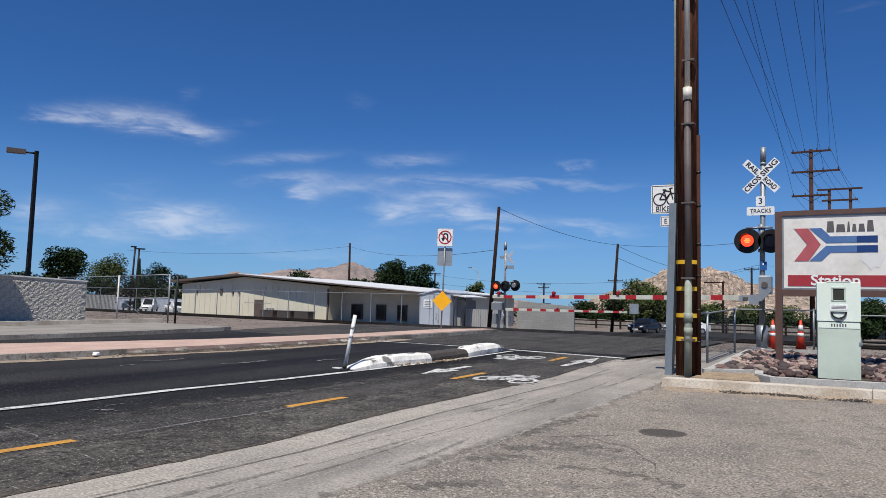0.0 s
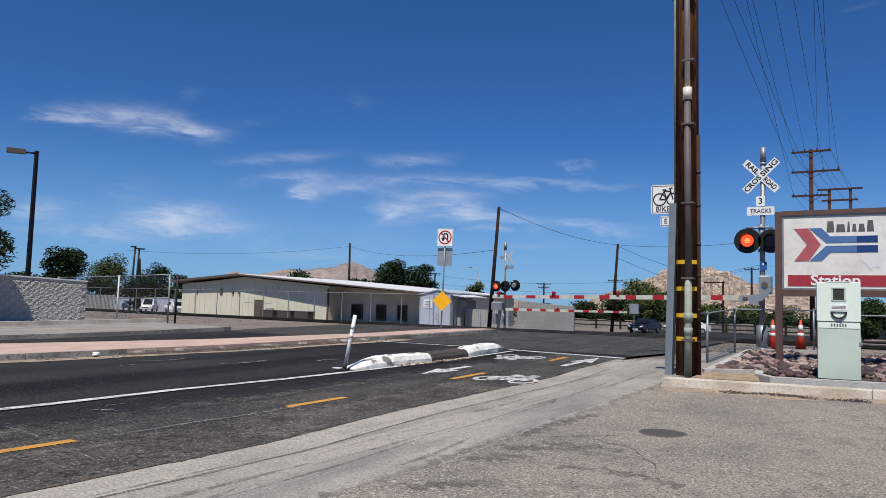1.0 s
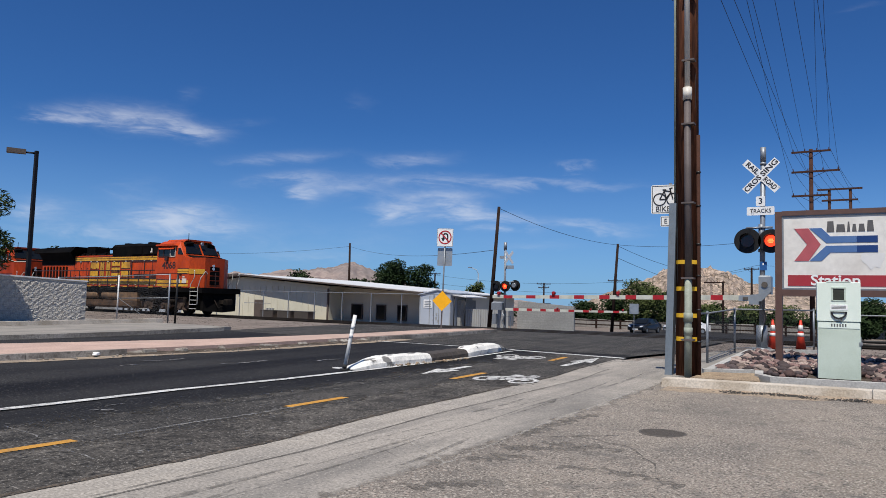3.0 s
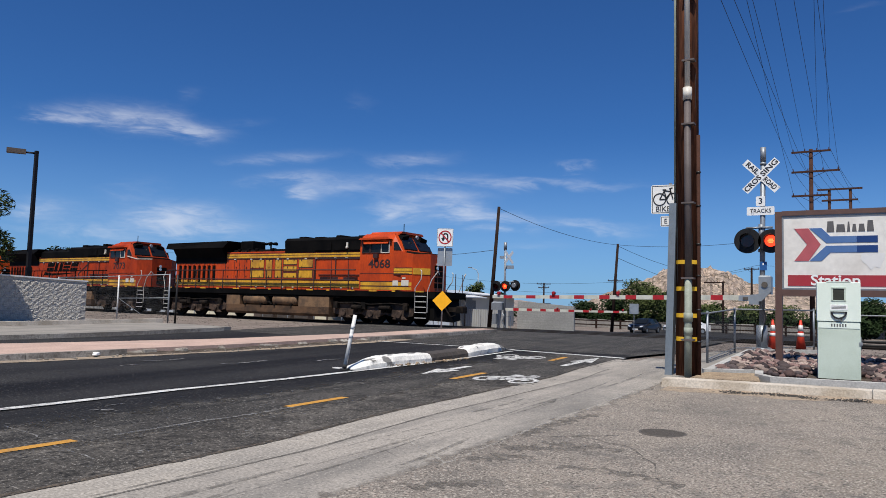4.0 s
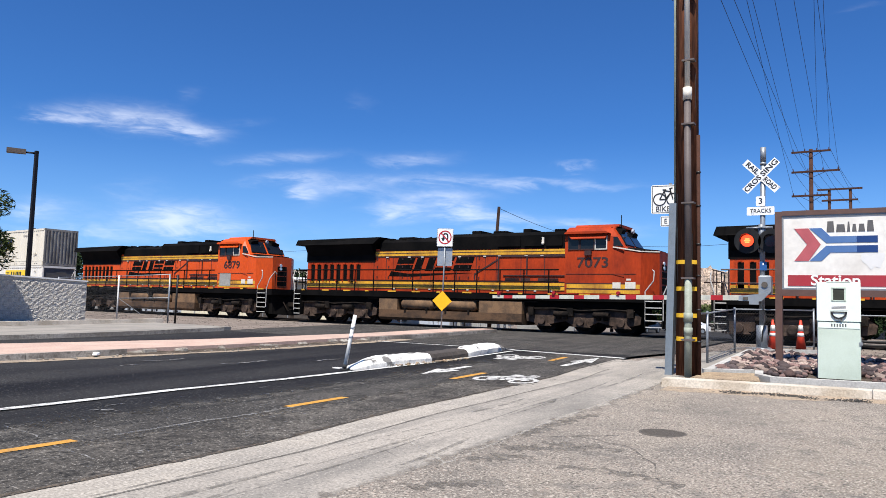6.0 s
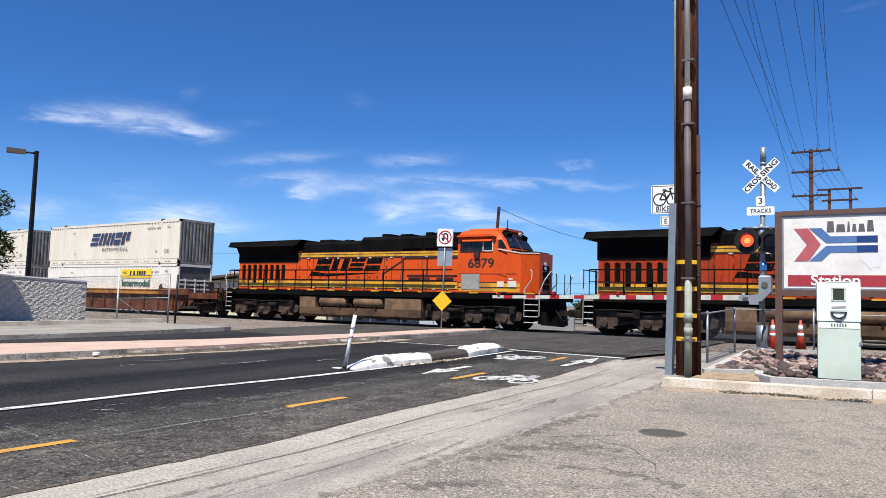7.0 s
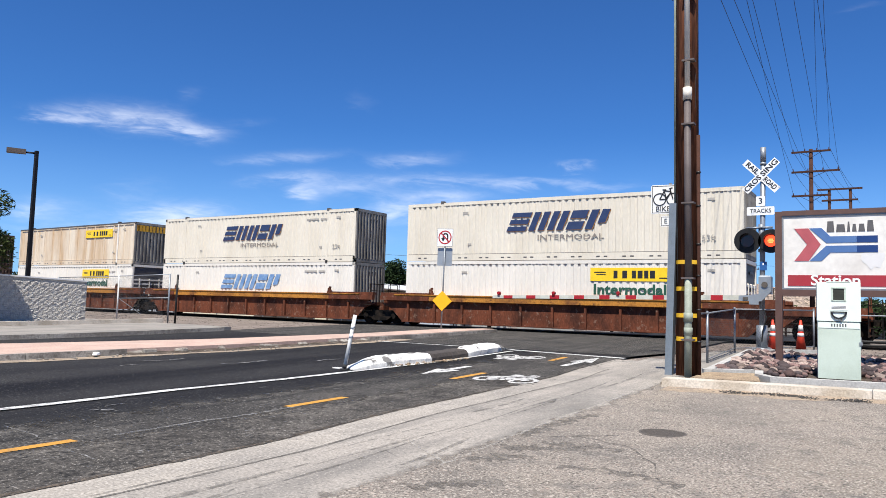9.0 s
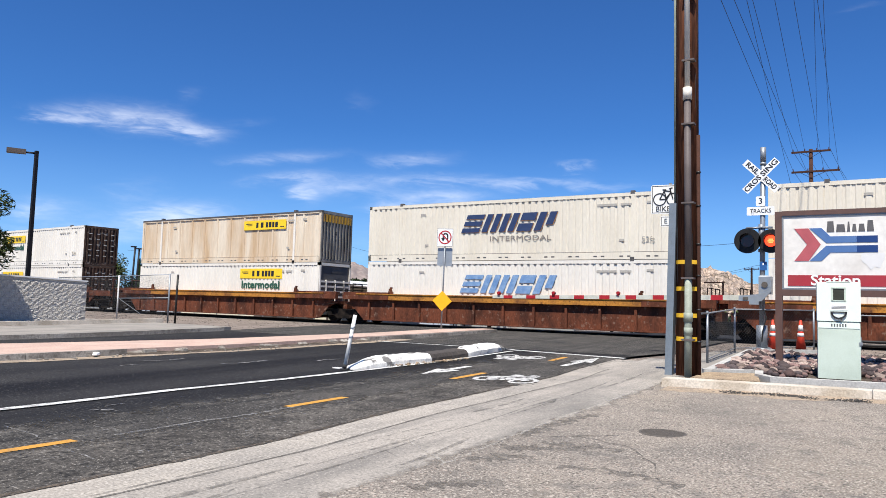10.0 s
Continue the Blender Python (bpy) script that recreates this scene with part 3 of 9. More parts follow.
# ---- shapes ----
class Shape:
    """Collects simple solids in one bmesh."""

    def __init__(self):
        self.bm = bmesh.new()

    def hull(self, bottom, top, smooth=False):
        """A solid between two rings of equal count."""
        n = len(bottom)
        a = [self.bm.verts.new(p) for p in bottom]
        b = [self.bm.verts.new(p) for p in top]
        self.bm.faces.new(a[::-1]), self.bm.faces.new(b)
        for i in range(n):
            f = self.bm.faces.new((a[i], a[(i + 1) % n], b[(i + 1) % n], b[i]))
            f.smooth = smooth
        return self

    def box(self, x0, x1, y0, y1, z0, z1, c=0.0):
        """A box; c chamfers its upper edges."""
        ring = [(x0, y0), (x1, y0), (x1, y1), (x0, y1)]
        if not c:
            return self.hull([(x, y, z0) for x, y in ring], [(x, y, z1) for x, y in ring])
        a = [(x, y, z0) for x, y in ring]
        m = [(x, y, z1 - c) for x, y in ring]
        t = [(x0 + c, y0 + c, z1), (x1 - c, y0 + c, z1), (x1 - c, y1 - c, z1), (x0 + c, y1 - c, z1)]
        V = [[self.bm.verts.new(p) for p in r] for r in (a, m, t)]
        self.bm.faces.new(V[0][::-1]), self.bm.faces.new(V[2])
        for u, v in ((V[0], V[1]), (V[1], V[2])):
            for i in range(4):
                self.bm.faces.new((u[i], u[(i + 1) % 4], v[(i + 1) % 4], v[i]))
        return self

    def prism(self, pts, axis, a, b, smooth=False):
        put = {"x": lambda p, v: (v, p[0], p[1]), "y": lambda p, v: (p[0], v, p[1]), "z": lambda p, v: (p[0], p[1], v)}[axis]
        return self.hull([put(p, a) for p in pts], [put(p, b) for p in pts], smooth)

    def cyl(self, p0, p1, r0, r1=None, n=12):
        p0, p1 = Vector(p0), Vector(p1)
        r1 = r0 if r1 is None else r1
        d = (p1 - p0).normalized()
        u = d.orthogonal().normalized()
        v = d.cross(u)
        ring = lambda p, r: [tuple(p + (u * math.cos(2 * math.pi * i / n) + v * math.sin(2 * math.pi * i / n)) * r) for i in range(n)]
        return self.hull(ring(p0, r0), ring(p1, r1), n > 6)

    def tube(self, pts, r, n=6):
        for a, b in zip(pts, pts[1:]):
            self.cyl(a, b, r, r, n)
        return self

    def ball(self, c, r, n=8, squash=1.0):
        c = Vector(c)
        rings = []
        for j in range(1, n // 2):
            th = math.pi * j / (n // 2)
            rings.append([tuple(c + Vector((math.sin(th) * math.cos(2 * math.pi * i / n), math.sin(th) * math.sin(2 * math.pi * i / n), -math.cos(th) * squash)) * r) for i in range(n)])
        for a, b in zip(rings, rings[1:]):
            self.hull(a, b, True)
        return self

    def ring(self, c, r, w, y0, y1, n=24, a0=0.0, a1=2 * math.pi):
        """A flat ring that stands in the xz plane."""
        pts = [a0 + (a1 - a0) * i / n for i in range(n + 1)]
        for a, b in zip(pts, pts[1:]):
            q = [(c[0] + math.cos(t) * rr, c[1] + math.sin(t) * rr) for t, rr in ((a, r - w / 2), (a, r + w / 2), (b, r + w / 2), (b, r - w / 2))]
            self.prism(q, "y", y0, y1)
        return self


def part(name, shape, material, parent=None, label="", kind=""):
    bm = shape.bm if isinstance(shape, Shape) else shape
    bmesh.ops.recalc_face_normals(bm, faces=bm.faces)
    me = bpy.data.meshes.new(name)
    bm.to_mesh(me)
    bm.free()
    me.materials.append(M[material] if isinstance(material, str) else material)
    ob = new(name, me)
    if parent is not None:
        ob.parent = parent
    if label or kind:
        tagged(ob, label, kind=kind)
    return ob


def split_parts(name, shape, material, parent=None, label=""):
    """As part(), but every loose piece of the shape becomes an object of its own."""
    bm = shape.bm if isinstance(shape, Shape) else shape
    bmesh.ops.recalc_face_normals(bm, faces=bm.faces)
    bm.verts.ensure_lookup_table()
    seen, made = set(), []
    for v0 in bm.verts:
        if v0.index in seen:
            continue
        stack, verts = [v0], []
        seen.add(v0.index)
        while stack:
            v = stack.pop()
            verts.append(v)
            for e in v.link_edges:
                o = e.other_vert(v)
                if o.index not in seen:
                    seen.add(o.index)
                    stack.append(o)
        idx = {v.index: i for i, v in enumerate(verts)}
        faces = {f for v in verts for f in v.link_faces}
        me = bpy.data.meshes.new(name)
        fl = sorted(faces, key=lambda f: f.index)
        me.from_pydata([v.co[:] for v in verts], [], [[idx[v.index] for v in f.verts] for f in fl])
        me.polygons.foreach_set("use_smooth", [f.smooth for f in fl])
        me.materials.append(M[material])
        ob = new(name, me)
        if parent is not None:
            ob.parent = parent
        if label:
            tagged(ob, label)
        made.append(ob)
    bm.free()
    return made


def thing(name, m, label, category, group="", kind=""):
    ob = new(name)
    ob.empty_display_size = 0.2
    ob.matrix_world = m
    return tagged(ob, label, category, group, kind)


def lettering(name, text, size, m, material, parent=None, width=None, shear=0.0, label="", bold=0.0):
    """Flat lettering from the built-in font; faces -y of its own space, centred on m."""
    cu = bpy.data.curves.new(name, "FONT")
    cu.body, cu.size, cu.align_x, cu.align_y, cu.extrude, cu.shear, cu.offset, cu.resolution_u = text, size, "CENTER", "CENTER", 0.004, shear, bold, 3
    tmp = bpy.data.objects.new(name, cu)
    scene.collection.objects.link(tmp)
    me = bpy.data.meshes.new_from_object(tmp.evaluated_get(bpy.context.evaluated_depsgraph_get()))
    bpy.data.objects.remove(tmp)
    bpy.data.curves.remove(cu)
    me.name = name
    xs = [v.co.x for v in me.vertices]
    s = width / (max(xs) - min(xs)) if width else 1.0
    me.transform(m @ pose(0, 0, 0, 90, 0, 0) @ Matrix.Diagonal((s, 1, 1, 1)))
    me.materials.clear()
    me.materials.append(M[material])
    ob = new(name, me)
    if parent is not None:
        ob.parent = parent
    if label:
        tagged(ob, label)
    return ob


# ---- lie of the land: gently rising to the rails, falling away beyond them ----
PROFILE = [(-400, -0.45), (6, -0.45), (11, -0.40), (16, -0.30), (20, -0.20), (27, -0.06), (30, -0.02), (34, -0.02), (48, -0.50), (60, -0.80), (75, -1.30), (3000, -1.30)]


def zg(y):
    return float(np.interp(y, [a for a, b in PROFILE], [b for a, b in PROFILE]))


def sheet(name, left, right, dz, material, parent=None, steps=None, thick=0.0, kind="", label="", category=""):
    """A surface draped on the land between two edges, each a function of y or a number, over the given y values."""
    bm = bmesh.new()
    f = lambda e, y: e(y) if callable(e) else e
    rows = []
    for y in steps:
        rows.append((bm.verts.new((f(left, y), y, zg(y) + dz)), bm.verts.new((f(right, y), y, zg(y) + dz))))
    for (a, b), (c, d) in zip(rows, rows[1:]):
        bm.faces.new((a, b, d, c))
    if thick:
        low = [(bm.verts.new(a.co - Vector((0, 0, thick))), bm.verts.new(b.co - Vector((0, 0, thick)))) for a, b in rows]
        for (a, b), (c, d), (e, g), (h, k) in zip(rows, rows[1:], low, low[1:]):
            bm.faces.new((a, c, h, e)), bm.faces.new((b, g, k, d))
        bm.faces.new((rows[0][0], low[0][0], low[0][1], rows[0][1]))
        bm.faces.new((rows[-1][0], rows[-1][1], low[-1][1], low[-1][0]))
    ob = part(name, bm, material, parent, kind=kind)
    if label:
        tagged(ob, label, category)
    return ob


def span(a, b, step=1.0):
    n = max(1, round((b - a) / step))
    ys = [a + (b - a) * i / n for i in range(n + 1)]
    return sorted(set(ys + [y for y, z in PROFILE if a < y < b]))


# ---- ground, road, pavements, tracks ----
TRACK_Y, CURVE_X, CURVE_K = 32.12, -22.0, 0.00106


def track_y(x, base=TRACK_Y):
    return base + CURVE_K * max(0.0, CURVE_X - x) ** 2


def build_ground():
    bm = bmesh.new()
    xs = [-2500, -600, -200, -100, -60, -40, -20, 0, 20, 60, 200, 600, 2500]
    ys = sorted(set([-400, -100, -40, -10] + [y for y, z in PROFILE] + [22, 24, 40, 44, 90, 140, 300, 900]))
    V = [[bm.verts.new((x, y, zg(y) - 0.06)) for x in xs] for y in ys]
    for a, b in zip(V, V[1:]):
        for i in range(len(xs) - 1):
            bm.faces.new((a[i], a[i + 1], b[i + 1], b[i]))
    tagged(part("ground", bm, "dirt", kind="structure"), "dry tan desert dirt and gravel ground", "ground")

    # carriageway: two-way road that crosses the rails, edges lightly curved at the kerbs
    near = span(-60, 31.0)
    far = span(33.3, 140)
    right = lambda y: float(np.interp(y, [-60, 6, 9, 12, 14.7, 16.4, 20.4, 23.2, 140], [-6.0, -6.0, -6.24, -6.24, -6.18, -6.36, -6.46, -5.75, -5.0]))
    left = lambda y: float(np.interp(y, [-60, 9, 12.5, 16, 20, 23, 140], [-42.2, -25.5, -24.4, -23.7, -23.4, -23.6, -26.0]))
    road = sheet("road", left, right, 0.0, "asphalt_road", steps=near, kind="structure", label="dark worn asphalt road with faded markings", category="road")
    sheet("road_strip", left, right, 0.0, "asphalt_road", steps=span(31.7, 32.55, 0.5), kind="structure", label="dark asphalt between the rails of the crossing", category="road")
    sheet("road_beyond", left, right, 0.0, "asphalt_road", steps=far, kind="structure", label="dark asphalt road beyond the rails", category="road")
    # greyer, ravelled strip beside the gutter
    sheet("worn_strip", lambda y: right(y) - 1.7, lambda y: right(y) + 0.03 + 0.035 * noise.noise((y * 2.3, 0, 0)) + 0.03 * noise.noise((y * 7.7, 3, 0)), 0.0125, "asphalt_edge", steps=span(-30, 14, 0.12), kind="structure", label="ravelled grey asphalt beside the gutter", category="road")
    sheet("worn_lane", -9.9, lambda y: right(y) - 0.02, 0.0105, "asphalt_lane", steps=span(-30, 20.0, 0.25), kind="structure", label="worn brownish asphalt of the cycle lane", category="road")
    sheet("crossing_surface", lambda y: left(y) + 0.3, lambda y: right(y) + 0.02, 0.006, "asphalt_mid", steps=span(20.9, 30.95, 0.5), kind="structure", label="dusty grey asphalt at the level crossing", category="road")
    sheet("gutter_dirt", lambda y: right(y) - 0.03 + 0.05 * noise.noise((y * 2.9, 31, 0)), lambda y: right(y) + 0.03 + 0.03 * noise.noise((y * 1.7, 37, 0)) + 0.04 * noise.noise((y * 8.0, 33, 0)), 0.0155, "edge_dirt", steps=span(-8, 17, 0.1), kind="structure", label="thin line of brown dirt along the gutter edge", category="gutter")
    # gutter and driveway apron of pale concrete
    apron = sheet("gutter", lambda y: right(y), lambda y: right(y) + 0.62, 0.008, "gutter_pan", steps=span(-30, 19.5, 0.5), kind="structure", label="pale concrete gutter beside the road", category="gutter")
    sheet("apron", lambda y: right(y) + 0.63, lambda y: float(np.interp(y, [-30, 5, 10, 13, 14.6, 15, 17, 20.5], [-3.3, -3.3, -3.4, -3.55, -3.7, -4.05, -4.35, -5.2])), 0.010, "apron", steps=span(-30, 20.5, 0.5), kind="structure", label="pale concrete driveway apron with tyre marks", category="pavement")
    # joints: the seam along the gutter and cross joints
    sheet("gutter_seam", lambda y: right(y) + 0.600 + 0.006 * math.sin(y * 5), lambda y: right(y) + 0.640 + 0.010 * math.sin(y * 3.1), 0.013, "soft_seam", steps=span(-30, 17, 0.5), kind="structure", label="dark dirt-filled seam along the gutter", category="seam")
    def ribbon(name, pts, w, dz, material, label, category, step=0.10, jitter=0.02):
        """An uneven thin line laid on the ground along a plan path."""
        bm = bmesh.new()
        rows = []
        for (x0, y0), (x1, y1) in zip(pts, pts[1:]):
            ln = math.hypot(x1 - x0, y1 - y0)
            n = max(2, int(ln / step))
            nx, ny = -(y1 - y0) / ln, (x1 - x0) / ln
            for k in range(n):
                f = k / n
                o = random.uniform(-jitter, jitter)
                x, y = x0 + (x1 - x0) * f + nx * o, y0 + (y1 - y0) * f + ny * o
                ww = w * random.uniform(0.35, 1.6)
                rows.append((bm.verts.new((x - nx * ww, y - ny * ww, zg(y) + dz)), bm.verts.new((x + nx * ww, y + ny * ww, zg(y) + dz))))
        for (a, b), (c, d) in zip(rows, rows[1:]):
            bm.faces.new((a, c, d, b))
        return tagged(part(name, bm, material, kind="structure"), label, category)

    random.seed(71)
    ribbon("gutter_joint", [(right(6.4), 6.4), (right(6.4) + 0.6, 6.5)], 0.011, 0.0145, "pale_crack", "thin pale joint across the gutter", "seam", 0.06, 0.003)
    ribbon("gutter_joint", [(right(14.2), 14.2), (right(14.2) + 0.6, 14.3)], 0.011, 0.0145, "pale_crack", "thin pale joint across the gutter", "seam", 0.06, 0.003)
    ribbon("filled_crack", [(-4.86, 7.22), (-4.60, 6.98), (-4.36, 6.81), (-4.1, 6.62), (-3.84, 6.40)], 0.016, 0.0165, "pale_crack", "white filled crack across the apron", "crack", 0.05, 0.012)
    ribbon("scratch", [(-5.1, 7.05), (-4.75, 7.08), (-4.35, 6.98)], 0.006, 0.015, "scuff", "dark scraped line on the apron", "crack", 0.08, 0.01)
    ribbon("scratch", [(-5.25, 6.25), (-4.9, 6.5), (-4.7, 6.55), (-4.3, 6.3)], 0.007, 0.015, "scuff", "dark scraped line on the apron", "crack", 0.08, 0.012)
    ribbon("scratch", [(-5.2, 6.75), (-5.0, 7.1), (-4.85, 7.5)], 0.006, 0.015, "scuff", "dark scraped line on the apron", "crack", 0.08, 0.012)
    ribbon("lot_edge", [(-3.86, 6.3), (-3.92, 7.4), (-4.02, 9.0), (-4.04, 11.0), (-4.08, 13.0), (-3.98, 14.3)], 0.018, 0.018, "pale_crack", "broken pale lip of concrete along the lot's edge", "kerb", 0.07, 0.025)
    ribbon("road_crack", [(-9.1, 4.85), (-8.3, 4.76), (-7.5, 4.55), (-6.6, 4.44)], 0.009, 0.016, "fleck", "pale transverse crack in the asphalt", "crack", 0.06, 0.015)
    ribbon("road_crack", [(-7.62, 5.3), (-7.66, 6.4), (-7.55, 7.4), (-7.6, 8.4)], 0.034, 0.016, "fleck", "pale worn seam in the asphalt lane", "crack", 0.05, 0.02)
    ribbon("road_crack", [(-7.35, 5.0), (-7.30, 6.4), (-7.2, 8.0), (-7.15, 9.5)], 0.013, 0.016, "crack", "dark worn seam in the asphalt lane", "crack", 0.07, 0.02)
    for pts in ([(-15.2, 11.1), (-14.9, 11.7), (-15.0, 12.3)], [(-13.3, 11.9), (-13.1, 12.6), (-13.2, 13.3)], [(-12.2, 13.9), (-12.1, 14.8)], [(-14.6, 10.2), (-14.5, 10.6)]):
        ribbon("scrape_mark", pts, 0.045, 0.016, "fleck", "pale scrape mark on the asphalt", "scuff", 0.05, 0.05)
    for pts, w in (([(-3.8, 7.5), (-3.3, 7.75), (-2.9, 8.0)], 0.16), ([(-3.5, 7.95), (-3.0, 8.2), (-2.55, 8.1)], 0.10), ([(-2.9, 7.0), (-2.3, 7.15), (-1.6, 6.9)], 0.09), ([(-3.75, 6.7), (-3.55, 7.1), (-3.2, 7.2)], 0.12), ([(-3.9, 8.2), (-3.85, 9.4), (-3.8, 10.6)], 0.10), ([(-3.6, 5.4), (-3.3, 5.9), (-3.0, 6.1)], 0.10)):
        ribbon("dark_stain", pts, w, 0.0145, "lot_stain", "dark oily stain in the parking lot", "stain", 0.05, 0.07)
    # tyre scuffs that sweep from the road over the apron
    random.seed(44)
    for i in range(16):
        y0, x0 = random.uniform(3.0, 14.0), random.uniform(-5.5, -4.1)
        ln, bend, w = random.uniform(0.6, 3.4), random.uniform(-0.18, 0.10), random.uniform(0.010, 0.055)
        bm = bmesh.new()
        rows = []
        for k in range(9):
            f = k / 8
            y = y0 + ln * f
            x = min(-4.02, max(-5.75, x0 + bend * f * f + random.uniform(-0.006, 0.006)))
            ww = w * math.sin(math.pi * (0.08 + 0.84 * f)) * random.uniform(0.6, 1.3)
            rows.append((bm.verts.new((x - ww, y, zg(y) + 0.0135)), bm.verts.new((x + ww, y, zg(y) + 0.0135))))
        for (a, b), (c, d) in zip(rows, rows[1:]):
            bm.faces.new((a, b, d, c))
        tagged(part("tyre_scuff", bm, "scuff", kind="structure"), "dark rubber tyre scuff on the concrete", "tyre mark")
    # parking lot
    sheet("parking_lot", lambda y: float(np.interp(y, [-60, 5, 10, 13, 15], [-3.81, -3.81, -3.94, -4.11, -4.04])) - 0.40, 60.0, 0.0125, "asphalt_lot", steps=span(-60, -5, 2) + span(-4.8, 15.0, 0.15), kind="structure", label="pale weathered asphalt parking lot with exposed gravel", category="pavement")
    # tar crack lines in the lot and tyre scuffs on the apron
    random.seed(4)
    for pts, w in (([(-3.35, 8.7), (-2.6, 8.4), (-2.15, 7.7), (-1.85, 6.9), (-1.75, 6.3)], 0.016), ([(-3.6, 8.4), (-3.1, 8.9), (-2.9, 9.1)], 0.03)):
        bm = bmesh.new()
        rows = []
        for (x0, y0), (x1, y1) in zip(pts, pts[1:]):
            for k in range(6):
                f = k / 6
                x, y = x0 + (x1 - x0) * f + random.uniform(-.03, .03), y0 + (y1 - y0) * f + random.uniform(-.03, .03)
                ww = w * random.uniform(0.5, 2.4)
                rows.append((bm.verts.new((x, y - ww, zg(y) + 0.016)), bm.verts.new((x, y + ww, zg(y) + 0.016))))
        for (a, b), (c, d) in zip(rows, rows[1:]):
            bm.faces.new((a, c, d, b))
        tagged(part("tar_seam", bm, "lot_stain", kind="structure"), "dark irregular tar seam in the parking lot", "crack")

    def kerb(name, line, h, w, material, label):
        """A kerb along a plan line, its face on the line and its body to the left of the way."""
        s = Shape()
        for (x0, y0), (x1, y1) in zip(line, line[1:]):
            d = Vector((x1 - x0, y1 - y0)).normalized()
            n = Vector((-d.y, d.x)) * w
            g = d * 0.006
            a, b = (x0 + g.x, y0 + g.y), (x1 - g.x, y1 - g.y)
            q = [(*a, zg(y0)), (*b, zg(y1)), (b[0] + n.x, b[1] + n.y, zg(y1)), (a[0] + n.x, a[1] + n.y, zg(y0))]
            bat = n.normalized() * 0.02
            s.hull([(x, y, z - 0.1) for x, y, z in q],
                   [(q[0][0] + bat.x, q[0][1] + bat.y, q[0][2] + h), (q[1][0] + bat.x, q[1][1] + bat.y, q[1][2] + h), (q[2][0], q[2][1], q[2][2] + h), (q[3][0], q[3][1], q[3][2] + h)])
        return tagged(part(name, s, material, kind="structure"), label, "kerb")

    def line(f, a, b, n):
        return [(f(a + (b - a) * i / n), a + (b - a) * i / n) for i in range(n + 1)]

    # pink median island
    pf = lambda y: float(np.interp(y, [-60, 9, 12, 14.6, 20, 25, 29], [-21.0, -17.35, -16.9, -16.2, -15.5, -15.0, -14.9]))
    pb = lambda y: float(np.interp(y, [-60, 10.9, 13.4, 16.5, 21.8, 27, 29], [-26.0, -20.8, -19.6, -18.3, -16.9, -16.6, -15.6]))
    sheet("median_island", lambda y: pb(y), lambda y: pf(y) - 0.16, 0.148, "pink", steps=span(-60, 28.9), thick=0.2, kind="structure", label="raised median island of faded pink concrete", category="median")
    kerb("median_kerb", line(pf, -60, 12.0, 30), 0.15, 0.15, "kerb_dark", "chipped grey concrete kerb of the median")
    kerb("median_kerb", line(pf, 20.4, 28.9, 8), 0.13, 0.15, "kerb_dark", "low grey concrete kerb of the median")
    random.seed(77)
    s = Shape()
    y = 12.02
    while y < 20.4:
        l = random.uniform(0.12, 0.5)
        if random.random() < 0.55:
            x0, x1, hh = pf(y) + random.uniform(-0.10, 0.0), pf(y + l) + random.uniform(-0.10, 0.0), random.uniform(0.02, 0.125)
            z = zg(y)
            e = random.uniform(0.01, 0.05)
            s.hull([(x0, y, z - 0.05), (x1, y + l, z - 0.05), (x1 - 0.16, y + l, z - 0.05), (x0 - 0.16, y, z - 0.05)],
                   [(x0 - e, y + 0.02, z + hh), (x1 - e, y + l - 0.02, z + hh * random.uniform(0.6, 1.0)), (x1 - 0.16, y + l, z + 0.13), (x0 - 0.16, y, z + 0.13)])
        y += l
    tagged(part("broken_kerb", s, "kerb_dark", kind="structure"), "crumbled stretch of the median's concrete kerb", "kerb")
    bm = bmesh.new()
    rows = []
    for i in range(95):
        y = 11.8 + i * 0.09
        hh = 0.035 + 0.03 * noise.noise((y * 1.3, 3, 1)) + 0.025 * noise.noise((y * 5.0, 4, 1))
        w = 0.20 + 0.16 * noise.noise((y * 0.8, 8, 2)) + 0.08 * noise.noise((y * 4.4, 1, 2))
        x, z = pf(y), zg(y)
        rows.append([bm.verts.new(q) for q in ((x - 0.2, y, z + hh + 0.02), (x - 0.02, y, z + max(0.02, hh)), (x + w * 0.5, y, z + max(0.015, hh * 0.6)), (x + w, y, z + 0.012))])
    for a, b in zip(rows, rows[1:]):
        for i in range(3):
            bm.faces.new((a[i], a[i + 1], b[i + 1], b[i]))
    # bank coloured dark to stand for the shaded gap under the kerb edge
    tagged(part("dirt_bank", bm, "crevice_shade", kind="structure"), "earth over the broken kerb, coloured dark as its crevice shade", "dirt")
    s = Shape()
    for i in range(80):
        y = random.uniform(9.5, 21.0)
        r = random.uniform(0.012, 0.04)
        s.ball((pf(y) + abs(random.gauss(0.15, 0.28)), y, zg(y) + 0.01 + r * 0.3), r, 6, 0.6)
    tagged(part("kerb_crumbs", s, "concrete", kind="stuff"), "pale crumbs of broken kerb in the gutter", "rubble")
    s = Shape()
    s.ball((-17.0, 11.2, zg(11.2) + 0.07), 0.10, 8, 0.6)
    s.ball((-16.9, 11.1, zg(11.1) + 0.06), 0.07, 6, 0.6)
    tagged(part("litter", s, "sign_white"), "crumpled white paper litter in the gutter", "litter")
